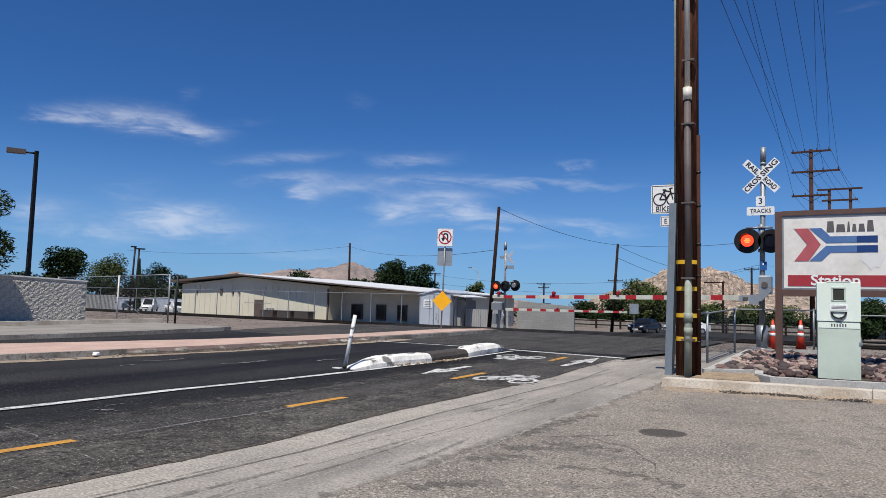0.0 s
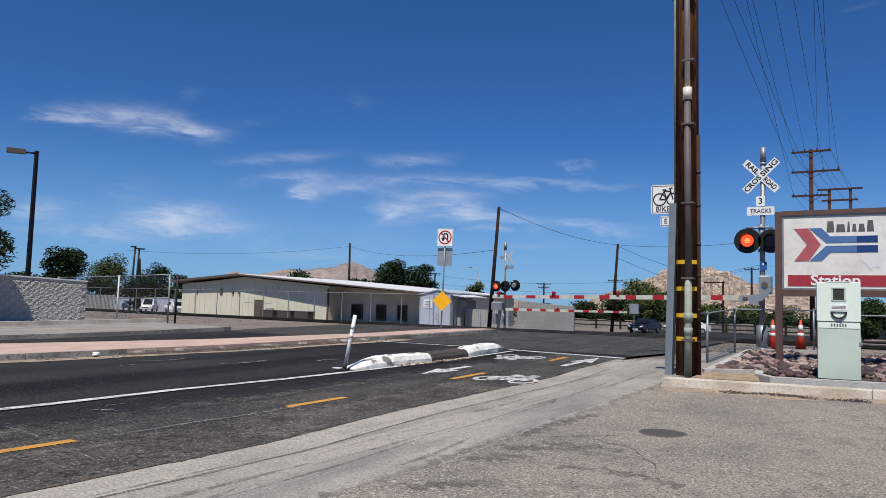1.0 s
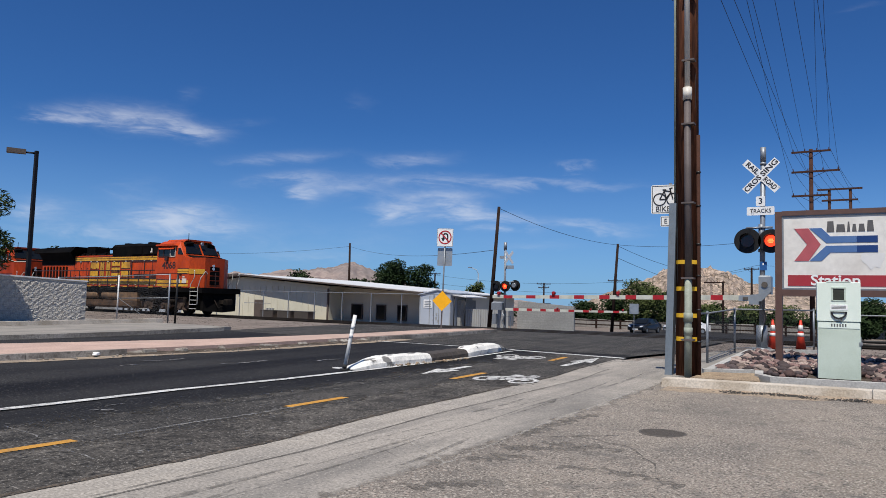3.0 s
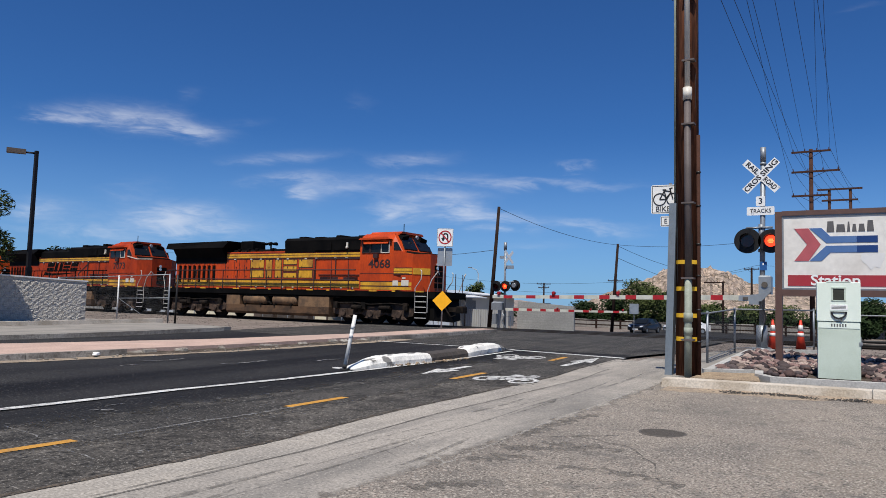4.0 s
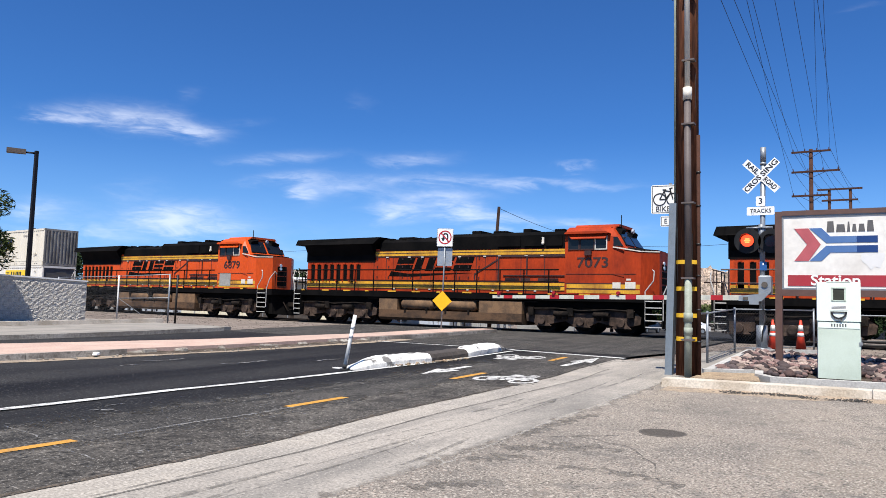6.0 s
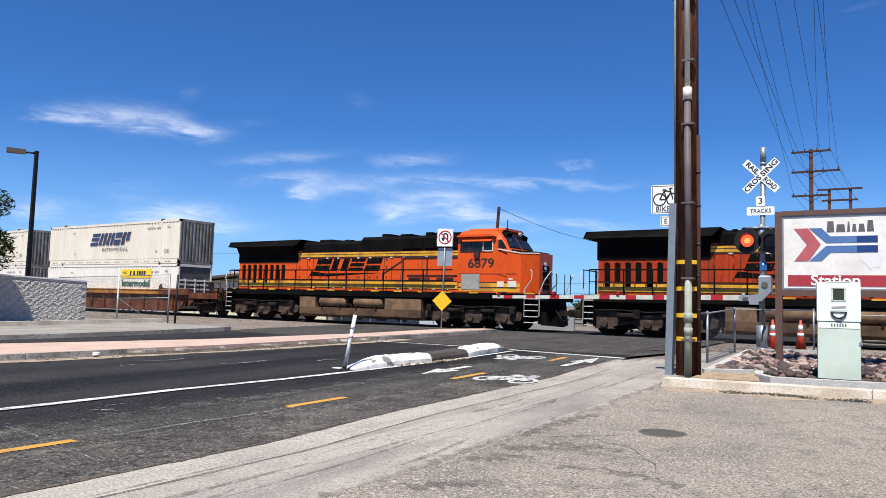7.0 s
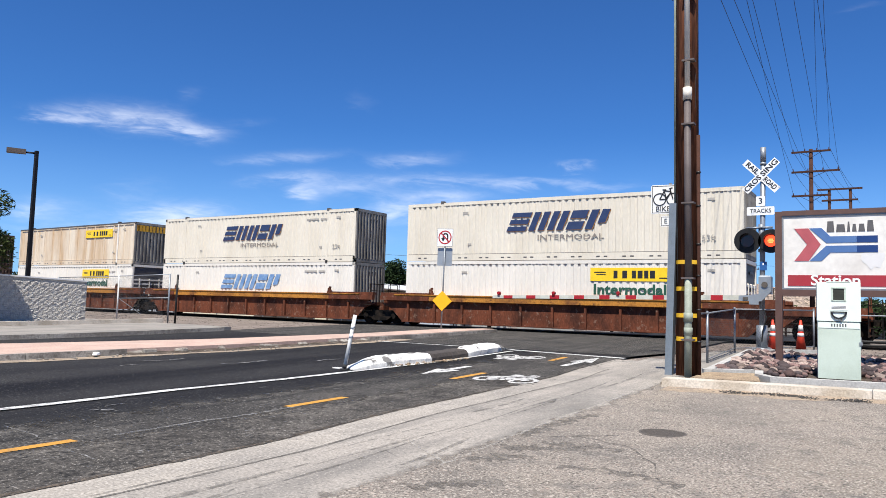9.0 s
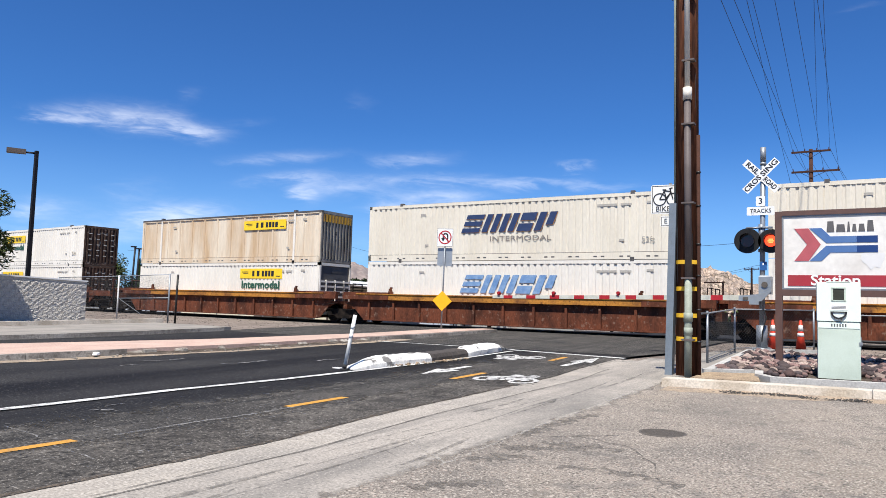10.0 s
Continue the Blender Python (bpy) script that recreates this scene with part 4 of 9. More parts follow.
    sheet("median_gutter", lambda y: pf(y) + 0.01, lambda y: pf(y) + 0.62 + 0.30 * noise.noise((y * 0.7, 4, 0)) + 0.16 * noise.noise((y * 3.1, 6, 0)), 0.008, "lot_sand", steps=span(-4, 22, 0.25), kind="structure", label="drift of tan sand along the median kerb", category="gutter")
    # pavement across the road
    sf = lambda y: float(np.interp(y, [-60, 9, 12.5, 14.2, 16, 18.2, 21.0], [-42.0, -25.2, -24.1, -23.72, -23.42, -23.2, -23.15]))
    sheet("pavement", -60.0, lambda y: sf(y) - 0.16, 0.148, "concrete", steps=span(-60, 21.3), thick=0.2, kind="structure", label="pale concrete pavement along the far kerb", category="pavement")
    kerb("pavement_kerb", line(sf, -60, 20.8, 48), 0.15, 0.15, "kerb_dark", "grey concrete kerb of the pavement")
    kerb("pavement_return_kerb", [(-23.2, 20.85), (-23.9, 21.35), (-26.5, 21.5)], 0.15, 0.15, "kerb_dark", "grey concrete kerb return at the end of the pavement")
    # low footing wall behind the pavement
    s = Shape()
    s.hull([(-29.4, 14.4, -0.3), (-28.0, 21.6, -0.2), (-28.2, 21.75, -0.2), (-29.7, 14.5, -0.3)], [(-29.4, 14.4, -0.02), (-28.0, 21.6, 0.16), (-28.2, 21.75, 0.16), (-29.7, 14.5, -0.02)])
    tagged(part("footing_kerb", s, "kerb", kind="structure"), "low concrete footing in front of the wall", "kerb")
    # kerb at the end of the parking lot and pavement behind it
    s = Shape()
    for x0, x1 in ((-3.86, -0.36), (-0.34, 3.2), (3.22, 8.0), (8.02, 14.0)):
        y = lambda x: 14.42 + (x + 3.83) * 0.165
        s.hull([(x0, y(x0), -0.5), (x1, y(x1), -0.5), (x1, y(x1) + 0.42, -0.5), (x0, y(x0) + 0.42, -0.5)],
               [(x0, y(x0) + 0.03, -0.155), (x1, y(x1) + 0.03, -0.155), (x1, y(x1) + 0.42, -0.15), (x0, y(x0) + 0.42, -0.15)])
    tagged(part("lot_kerb", s, "kerb", kind="structure"), "chipped tan concrete kerb at the end of the lot", "kerb")
    s = Shape()
    s.hull([(-3.9, 14.7, -0.5), (-3.4, 16.2, -0.5), (-3.75, 23.6, -0.3), (-4.6, 23.6, -0.3), (-5.0, 20.4, -0.4), (-4.4, 17.0, -0.4)],
           [(-3.9, 14.7, -0.17), (-3.4, 16.2, -0.165), (-3.75, 23.6, -0.02), (-4.6, 23.6, -0.03), (-5.0, 20.4, -0.10), (-4.4, 17.0, -0.17)])
    tagged(part("corner_pavement", s, "concrete", kind="structure"), "concrete pavement at the foot of the pole", "pavement")
    # blown sand and dark litter before the kerb
    front = lambda x: 14.42 + (x + 3.83) * 0.165
    bm = bmesh.new()
    rows = []
    for i in range(120):
        x = -3.75 + i * 0.09
        w = 0.55 + 0.40 * noise.noise((x * 0.9, 2, 7)) + 0.18 * noise.noise((x * 4.0, 5, 3))
        ya, yb = front(x) - max(0.1, w), front(x) + 0.02
        rows.append((bm.verts.new((x, ya, zg(ya) + 0.015)), bm.verts.new((x, yb, zg(yb) + 0.03))))
    for (a, b), (c, d) in zip(rows, rows[1:]):
        bm.faces.new((a, c, d, b))
    tagged(part("sand_drift", bm, "lot_sand", kind="structure"), "thin drift of tan sand along the lot kerb", "sand")
    random.seed(9)
    s = Shape()
    for i in range(520):
        x = random.uniform(-3.0, -0.35)
        k = (x + 3.0) / 2.65
        y = front(x) - 0.20 - 0.22 * k - 0.06 * math.sin(x * 4.3) + random.gauss(0, 0.07)
        if math.sin(x * 7.0) + math.sin(x * 2.9 + 1) < random.uniform(-1.9, 0.4):
            continue
        a = random.uniform(0, 3)
        l = random.uniform(0.02, 0.07)
        s.tube([(x, y, zg(y) + 0.022), (x + l * math.cos(a), y + l * math.sin(a), zg(y) + random.uniform(0.025, 0.05))], random.uniform(0.004, 0.009), 3)
    tagged(part("dry_debris", s, "crack", kind="stuff"), "dark dry leaf litter along the kerb", "litter")


def build_markings():
    def drape(name, polys, material, label, dz=0.017):
        bm = bmesh.new()
        for poly in polys:
            bm.faces.new([bm.verts.new((x, y, zg(y) + dz)) for x, y in poly])
        bmesh.ops.recalc_face_normals(bm, faces=bm.faces)
        for f in bm.faces:
            if f.normal.z < 0:
                f.normal_flip()
        ob = part(name, bm, material, kind="structure")
        return tagged(ob, label, "road marking")

    def strip(xa, ya, xb, yb, w):
        n = max(1, int(abs(yb - ya)) + 1)
        out = []
        d = Vector((xb - xa, yb - ya)).normalized()
        k = Vector((-d.y, d.x)) * w / 2
        for i in range(n):
            p, q = Vector((xa + (xb - xa) * i / n, ya + (yb - ya) * i / n)), Vector((xa + (xb - xa) * (i + 1) / n, ya + (yb - ya) * (i + 1) / n))
            out.append([tuple(p - k), tuple(q - k), tuple(q + k), tuple(p + k)])
        return out

    drape("lane_line", strip(-10.42, -20, -10.4, 8.3, 0.195) + strip(-10.4, 8.3, -10.05, 12.4, 0.18) + strip(-10.05, 12.4, -9.78, 15.6, 0.14) + strip(-9.78, 15.6, -9.75, 19.9, 0.12), "white_paint", "worn solid white lane line")
    for a, b in ((-1.0, 0.2), (3.75, 4.85), (8.15, 9.5), (12.9, 14.3), (17.9, 19.1)):
        drape("centre_dash", strip(-7.66, a, -7.66 - max(0, a - 12) * 0.01, b, 0.155), "yellow_paint", "short faded yellow centre dash")
    drape("stop_line", strip(-15.2, 20.45, -9.95, 20.45, 0.14), "white_paint", "white stop line across the traffic lane")
    drape("cycle_stop_line", strip(-10.0, 20.3, -6.3, 19.85, 0.22), "white_paint", "white stop line across the cycle lane")
    # arrows: one towards the road's near end, one towards the crossing
    def arrow(x, y, way, ln, w):
        e = y + way * ln
        h = y + way * ln * 0.45
        return [[(x - 0.09 * w, y), (x + 0.09 * w, y), (x + 0.09 * w, h), (x - 0.09 * w, h)], [(x - 0.30 * w, h), (x + 0.30 * w, h), (x, e)]]

    drape("arrow_marking", arrow(-8.62, 15.3, -1, 2.1, 1.0), "white_paint", "white arrow on the cycle lane")
    drape("arrow_marking", arrow(-6.9, 16.9, 1, 2.6, 1.0), "white_paint", "white arrow on the cycle lane")

    def bike(cx, cy, s, way):
        """A cycle symbol lying on the road, wheels along x."""
        out = []
        P = lambda u, v: (cx + u * s * way, cy + v * s * way * 1.55)
        for wx in (-0.42, 0.42):
            for i in range(16):
                a, b = 2 * math.pi * i / 16, 2 * math.pi * (i + 1) / 16
                out.append([P(wx + 0.30 * math.cos(a), 0.30 * math.sin(a)), P(wx + 0.30 * math.cos(b), 0.30 * math.sin(b)), P(wx + 0.20 * math.cos(b), 0.19 * math.sin(b)), P(wx + 0.20 * math.cos(a), 0.19 * math.sin(a))])
        for (x0, y0), (x1, y1) in (((-0.42, 0), (-0.12, 0.45)), ((-0.12, 0.45), (0.3, 0.45)), ((0.3, 0.45), (0.0, 0.0)), ((0.0, 0.0), (-0.12, 0.45)), ((0.42, 0), (0.28, 0.62)), ((-0.42, 0), (0, 0)), ((-0.25, 0.56), (-0.02, 0.56)), ((0.12, 0.64), (0.34, 0.62))):
            d = Vector((x1 - x0, y1 - y0)).normalized() * 0.08
            out.append([P(x0 - d.y, y0 + d.x), P(x1 - d.y, y1 + d.x), P(x1 + d.y, y1 - d.x), P(x0 + d.y, y0 - d.x)])
        return out

    drape("cycle_marking", bike(-6.75, 13.5, 0.95, 1), "white_paint", "worn white cycle symbol on the road")
    drape("cycle_marking", bike(-8.75, 18.4, 0.95, -1), "white_paint", "worn white cycle symbol on the road")
    # grain of worn-through spots over the symbols
    random.seed(19)
    polys = []
    for i in range(420):
        x, y = random.choice(((-6.75, 13.5), (-8.75, 18.4), (-8.62, 14.0), (-6.9, 18.0)))
        x, y, r = x + random.uniform(-0.8, 0.8), y + random.uniform(-1.1, 1.1), random.uniform(0.008, 0.03)
        polys.append([(x + r * math.cos(t) * random.uniform(0.5, 1.4), y + 2.2 * r * math.sin(t) * random.uniform(0.5, 1.4)) for t in (0, 1.2, 2.5, 3.7, 5.0)])
    drape("worn_spots", polys, "asphalt_road", "dark spots where the paint has worn through", 0.019)
    random.seed(21)
    polys = []
    for x, y, l, w in ((-9.47, 6.22, 0.10, 0.05), (-9.34, 6.33, 0.14, 0.075), (-9.5, 7.3, 0.06, 0.03), (-9.08, 8.1, 0.09, 0.04), (-8.9, 9.0, 0.07, 0.03), (-8.2, 7.2, 0.05, 0.03)):
        polys.append([(x - w, y), (x - w * 0.3, y - l * 0.3), (x + w, y + l * 0.1), (x + w * 0.8, y + l), (x - w * 0.6, y + l * 0.8)])
    for i in range(260):
        x, y = random.uniform(-9.7, -6.3), random.uniform(4.0, 19.5)
        l, w = random.choice((0.03, 0.05, 0.09, 0.12, 0.3)) * random.uniform(0.5, 1.2), random.uniform(0.005, 0.018)
        polys.append([(x - w, y), (x + w, y), (x + w * 0.6, y + l), (x - w * 0.6, y + l)])
    drape("paint_flecks", polys, "fleck", "worn flecks of old white paint", 0.016)


def build_tracks():
    def rail_section(yo, base, x0, x1, name, label):
        bm = bmesh.new()
        prof = [(-0.07, -0.17), (0.07, -0.17), (0.07, -0.155), (0.012, -0.13), (0.012, -0.05), (0.037, -0.035), (0.037, -0.004), (0.03, 0.0), (-0.03, 0.0), (-0.037, -0.004), (-0.037, -0.035), (-0.012, -0.05), (-0.012, -0.13), (-0.07, -0.155)]
        rows = []
        n = int((x1 - x0) / 4)
        for i in range(n + 1):
            x = x0 + (x1 - x0) * i / n
            rows.append([bm.verts.new((x, track_y(x, base) + yo + a, b + (0 if base < 33 else zg(base) + 0.0))) for a, b in prof])
        for a, b in zip(rows, rows[1:]):
            for i in range(len(prof)):
                bm.faces.new((a[i], a[(i + 1) % len(prof)], b[(i + 1) % len(prof)], b[i]))
        bm.faces.new(rows[0]), bm.faces.new(rows[-1][::-1])
        tagged(part(name, bm, "rail", kind="structure"), label, "rail")

    for base in (TRACK_Y, 36.6, 41.1):
        for yo in (-0.755, 0.755):
            rail_section(yo, base, -180, 60, "rail", "dark rusty steel rail on wooden ties")
    for base in (TRACK_Y, 36.6, 41.1):
        s = Shape()
        x = -110.0
        while x < 40:
            if not -24 < x < -5.5:
                y, z = track_y(x, base), (0 if base < 33 else zg(base)) - 0.17
                s.box(x - 0.11, x + 0.11, y - 1.3, y + 1.3, z - 0.12, z)
            x += 0.55
        tagged(part("ties", s, "tie", kind="stuff"), "dark creosoted wooden ties in ballast", "railway ties")
    # ballast shoulders: one bed under the three lines, open at the crossing
    for xa, xb in ((-180, -23.5), (-5.5, 60)):
        bm = bmesh.new()
        rows = []
        n = int((xb - xa) / 1.5)
        random.seed(3)
        for i in range(n + 1):
            x = xa + (xb - xa) * i / n
            o = track_y(x) - TRACK_Y
            rows.append([bm.verts.new((x, y + o, z + random.uniform(-.015, .015))) for y, z in ((27.5, zg(27.5) - 0.08), (29.4, -0.20), (30.3, -0.185), (34.0, -0.185), (34.6, -0.22), (43.0, -0.50), (45.5, -0.62))])
        for a, b in zip(rows, rows[1:]):
            for i in range(len(a) - 1):
                bm.faces.new((a[i], b[i], b[i + 1], a[i + 1]))
        tagged(part("ballast", bm, "ballast", kind="structure"), "grey crushed stone ballast under the rails", "ballast")
    # loose stones on the shoulder
    random.seed(12)
    bm = bmesh.new()
    for i in range(1500):
        x = random.uniform(-46, -22) if i % 3 else random.uniform(-5, 6)
        y = random.uniform(22.5, 31.0) + track_y(x) - TRACK_Y
        r = random.uniform(0.02, 0.055)
        z = max(zg(y) - 0.06, -0.205 if y > 29 else -0.3) + r * 0.2
        v = [bm.verts.new((x + r * random.uniform(.6, 1.2) * a, y + r * random.uniform(.6, 1.2) * b, z + r * c * random.uniform(.5, .9))) for a, b, c in ((1, 0, 0), (0, 1, 0), (-1, 0, 0), (0, -1, 0), (0, 0, 1))]
        for a, b in ((0, 1), (1, 2), (2, 3), (3, 0)):
            bm.faces.new((v[a], v[b], v[4]))
    tagged(part("loose_stones", bm, "ballast", kind="stuff"), "loose grey stones on the trackside", "stones")
    # pale debris piles beside the rails
    for x, y, n in ((-33.5, 30.2, 26), (-38.5, 30.6, 12), (-26.0, 29.9, 6)):
        s = Shape()
        for i in range(n):
            a, b, r = x + random.gauss(0, 0.5), y + random.gauss(0, 0.10), random.uniform(0.05, 0.13)
            s.ball((a, b, -0.16 + r * 0.5), r, 6, 0.7)
        tagged(part("rubble", s, "concrete", kind="stuff"), "pale broken concrete rubble beside the rail", "rubble")


build_ground()
build_markings()
build_tracks()


# ---- the train: three locomotives and stacked container wells ----
SPEED = 17.03
X_AT_NINE = {"lead": 44.92, "second": 22.40, "third": -0.18}


# cells of plain bars (x0, x1, z0, z1), each the size of one mark of a logo
CELLS = {"stack": ((0, 1, 0, 0.25), (0, 1, 0.375, 0.625), (0, 1, 0.75, 1)), "pair": ((0, 1, 0, 0.44), (0, 1, 0.56, 1)), "three": ((0, 0.25, 0, 1), (0.375, 0.625, 0, 1), (0.75, 1, 0, 1)),
         "two": ((0, 0.38, 0, 1), (0.62, 1, 0, 1)), "one": ((0, 1, 0, 1),), "flag": ((0, 1, 0.58, 1), (0, 1, 0, 0.42)), "cap": ((0, 0.42, 0, 1), (0.58, 1, 0.30, 1))}


def wordmark(name, cells, w, h, slant, m, material, parent, label, gap=0.16, grow=0.0):
    """A logo as plain slanted bars; cells: (kind, width) pairs; faces -y."""
    s = Shape()
    total = sum(c[1] for c in cells) + gap * (len(cells) - 1)
    k = w / total
    x = -w / 2
    for kind, cw in cells:
        for a, b, c, d in CELLS[kind]:
            xa, xb = x + cw * k * a - grow, x + cw * k * b + grow
            z0, z1 = (c - 0.5) * h - grow, (d - 0.5) * h + grow
            s.prism([(xa + slant * z0, z0), (xb + slant * z0, z0), (xb + slant * z1, z1), (xa + slant * z1, z1)], "y", -0.006, 0)
        x += (cw + gap) * k
    ob = part(name, s, material, parent, label)
    ob.data.transform(m)
    return ob


def wheelset(parent, x, r, name="wheelset"):
    s = Shape()
    for side in (-1, 1):
        s.cyl((0, side * 0.69, 0), (0, side * 0.83, 0), r, r, 24)
        s.cyl((0, side * 0.66, 0), (0, side * 0.69, 0), r + 0.028, r + 0.028, 24)
        s.cyl((0, side * 0.83, 0), (0, side * 0.86, 0), r * 0.78, r * 0.6, 16)
        s.box(-r * 0.5, r * 0.5, side * 0.87 - 0.015, side * 0.87 + 0.015, -0.05, 0.05)
    s.cyl((0, -1.0, 0), (0, 1.0, 0), 0.09, 0.09, 10)
    ob = part(name, s, "wheel", parent)
    ob.location = (x, 0, r)
    return ob


def build_loco(kind, number):
    """A six-axle road locomotive: x forward, rails at z 0, its rear overhang at x 0."""
    lead = kind == "lead"
    orange = {"lead": "loco_orange", "second": "loco_orange_old", "third": "loco_orange_new"}[kind]
    body_note = "orange and black freight locomotive on the rails"
    ob = thing("locomotive", pose(0, 0, 0), body_note + (", yellow block logo" if lead else ", black slanted logo"), "locomotive", "locomotives of the train")
    # underframe
    s = Shape()
    s.box(0.15, 20.5, -1.50, 1.50, 1.44, 1.74)
    s.box(0.25, 20.3, -1.1, 1.1, 1.15, 1.44)
    s.box(-0.1, 0.15, -1.35, 1.35, 0.9, 1.74)
    part("underframe", s, "loco_black", ob)
    s = Shape()
    for i in range(14):
        x = 0.6 + i * 1.48
        s.box(x, x + (0.5 if i % 3 else 0.22), -1.512, -1.50, 1.70, 1.77)
    split_parts("reflector_strip", s, "loco_yellow", ob, "small yellow reflector strips")
    # hood
    hw, zt = 1.02, 3.95
    s = Shape()
    s.prism([(-hw, 1.74), (hw, 1.74), (hw, zt), (-hw, zt)], "x", 0.55, 16.2)
    hood = part("hood", s, orange, ob)
    s = Shape()
    if lead:
        s.prism([(-hw - .004, 3.80), (-0.75, 4.10), (0.75, 4.10), (hw + .004, 3.80)], "x", 5.6, 10.3)
        s.prism([(-1.045, 3.84), (-1.09, 4.52), (-0.92, 4.68), (0.92, 4.68), (1.09, 4.52), (1.045, 3.84)], "x", 10.25, 16.2)
        s.box(5.9, 7.0, -0.5, 0.5, 4.08, 4.66, 0.05)
    else:
        s.prism([(-1.035, 3.84), (-1.035, 4.28), (-0.82, 4.46), (0.82, 4.46), (1.035, 4.28), (1.035, 3.84)], "x", 5.6, 9.9)
        s.prism([(-1.045, 3.84), (-1.06, 4.46), (-0.90, 4.62), (0.90, 4.62), (1.06, 4.46), (1.045, 3.84)], "x", 9.9, 16.2)
        s.box(6.4, 7.4, -0.5, 0.5, 4.42, 4.60, 0.05)
    part("hood_roof", s, "loco_black", ob)
    # dark panels on the upper side of the electrical cabinet
    s = Shape()
    for x0, x1 in ((12.6, 13.8), (14.0, 14.9), (15.1, 15.9)):
        s.box(x0, x1, -1.105, -1.03, 3.95, 4.42)
    split_parts("side_grille", s, "loco_black", ob)
    # yellow stripes
    for z0, z1, x0 in ((3.57, 3.81, 5.2), (1.91, 2.24, 0.57)):
        s = Shape()
        s.box(x0, 16.18, -hw - 0.006, -hw, z0, z1)
        s.box(x0, 16.18, hw, hw + 0.006, z0, z1)
        split_parts("stripe", s, "loco_yellow", ob, "weathered yellow stripe")
    s = Shape()
    for z in (3.53, 3.69, 3.84, 1.87, 2.08, 2.27):
        s.box(5.3 if z > 3 else 0.6, 16.15, -hw - 0.011, -hw, z, z + 0.03)
    for x in (5.2, 6.0, 6.9, 7.4, 8.8, 10.3, 11.4, 12.5, 13.8, 15.0):
        s.box(x, x + 0.03, -hw - 0.011, -hw, 2.27, 3.53)
    split_parts("door_seam", s, "loco_line", ob)
    s = Shape()
    s.box(12.9, 16.1, -hw - 0.04, -hw, 2.55, 2.60)
    s.box(12.6, 12.68, -hw - 0.04, -hw, 2.3, 3.45)
    s.box(14.1, 14.16, -hw - 0.04, -hw, 2.6, 3.45)
    s.box(12.6, 16.1, -hw - 0.04, -hw, 3.45, 3.50)
    split_parts("pipe", s, "loco_line", ob)
    s = Shape()
    for i in range(9):
        x = 6.0 + i * 1.1 + (0.3 if i % 2 else 0)
        s.box(x, x + 0.16, -hw - 0.03, -hw, 3.47, 3.53)
        s.box(x + 0.5, x + 0.62, -hw - 0.03, -hw, 1.84, 1.90)
    split_parts("latch", s, "grab_white", ob)
    # hinged doors along the hood with their handles
    s = Shape()
    for i, x in enumerate((5.42, 6.16, 7.05, 7.56, 8.2, 8.96, 9.7, 10.46, 10.96, 11.55)):
        for z in (2.42, 2.95, 3.36):
            s.box(x, x + 0.05, -hw - 0.03, -hw, z, z + 0.10)
    split_parts("hinge", s, "loco_line", ob)
    s = Shape()
    for x0, x1, z0, z1 in ((13.0, 13.75, 2.32, 2.46), (15.0, 15.7, 2.32, 2.46)):
        for k in range(4):
            s.box(x0, x1, -hw - 0.028, -hw, z0 + k * 0.04, z0 + k * 0.04 + 0.02)
    split_parts("louvre_slat", s, "loco_line", ob)
    s = Shape()
    s.box(5.35, 16.1, -hw - 0.020, -hw, 3.50, 3.54)
    s.box(5.35, 16.1, -hw - 0.018, -hw, 2.27, 2.30)
    for x in (6.45, 8.15, 9.6, 11.9):
        s.box(x, x + 0.022, -hw - 0.012, -hw, 2.30, 3.50)
    split_parts("panel_edge", s, "loco_line", ob)
    s = Shape()
    s.tube([(0.6, -1.47, 1.66), (16.0, -1.47, 1.66)], 0.03, 5)
    s.tube([(5.2, -1.42, 1.36), (14.9, -1.42, 1.36)], 0.025, 5)
    split_parts("brake_pipe", s, "underframe", ob)
    s = Shape()
    for x, w, hh in ((10.9, 0.5, 0.10), (12.1, 0.7, 0.06), (13.7, 0.4, 0.12), (15.3, 0.5, 0.07)):
        s.box(x, x + w, -0.6, 0.6, 4.60, 4.70 + hh, 0.03)
    for x in (6.1, 6.9, 7.6, 8.9):
        s.box(x, x + 0.22, -0.9, -0.6, 4.30 if not lead else 4.0, 4.50 if not lead else 4.16, 0.03)
    split_parts("roof_hatch", s, "loco_black", ob)
    # radiator at the rear
    s = Shape()
    zr = 4.62 if lead else 4.56
    s.hull([(0.0, -1.5, 4.20), (5.45, -1.5, 4.20), (5.45, 1.5, 4.20), (0.0, 1.5, 4.20)], [(0.12, -1.44, zr - 0.06), (5.75, -1.30, zr), (5.75, 1.30, zr), (0.12, 1.44, zr - 0.06)])
    s.box(0.50, 5.30, -1.05, 1.05, 3.28, 4.20)
    s.prism([(-1.05, 3.62), (-1.05, 4.20), (-1.40, 4.20)], "x", 0.60, 5.25)
    s.prism([(1.05, 3.62), (1.05, 4.20), (1.40, 4.20)], "x", 0.60, 5.25)
    part("radiator", s, "loco_black", ob, "black overhanging radiator section")
    s = Shape()
    for i in range(8):
        x = 0.85 + i * 0.46
        s.box(x, x + 0.24, -hw - 0.006, -hw + 0.01, 2.10 + 0.14 * (i % 2), 3.14)
    split_parts("rear_vent", s, "loco_black", ob)
    s = Shape()
    for i in range(8):
        x = 0.79 + i * 0.46
        s.box(x, x + 0.05, -hw - 0.05, -hw, 2.2, 3.18)
        s.box(x + 0.10, x + 0.20, -hw - 0.05, -hw - 0.02, 3.17, 3.23)
    split_parts("vent_rib", s, orange, ob)
    # cab
    s = Shape()
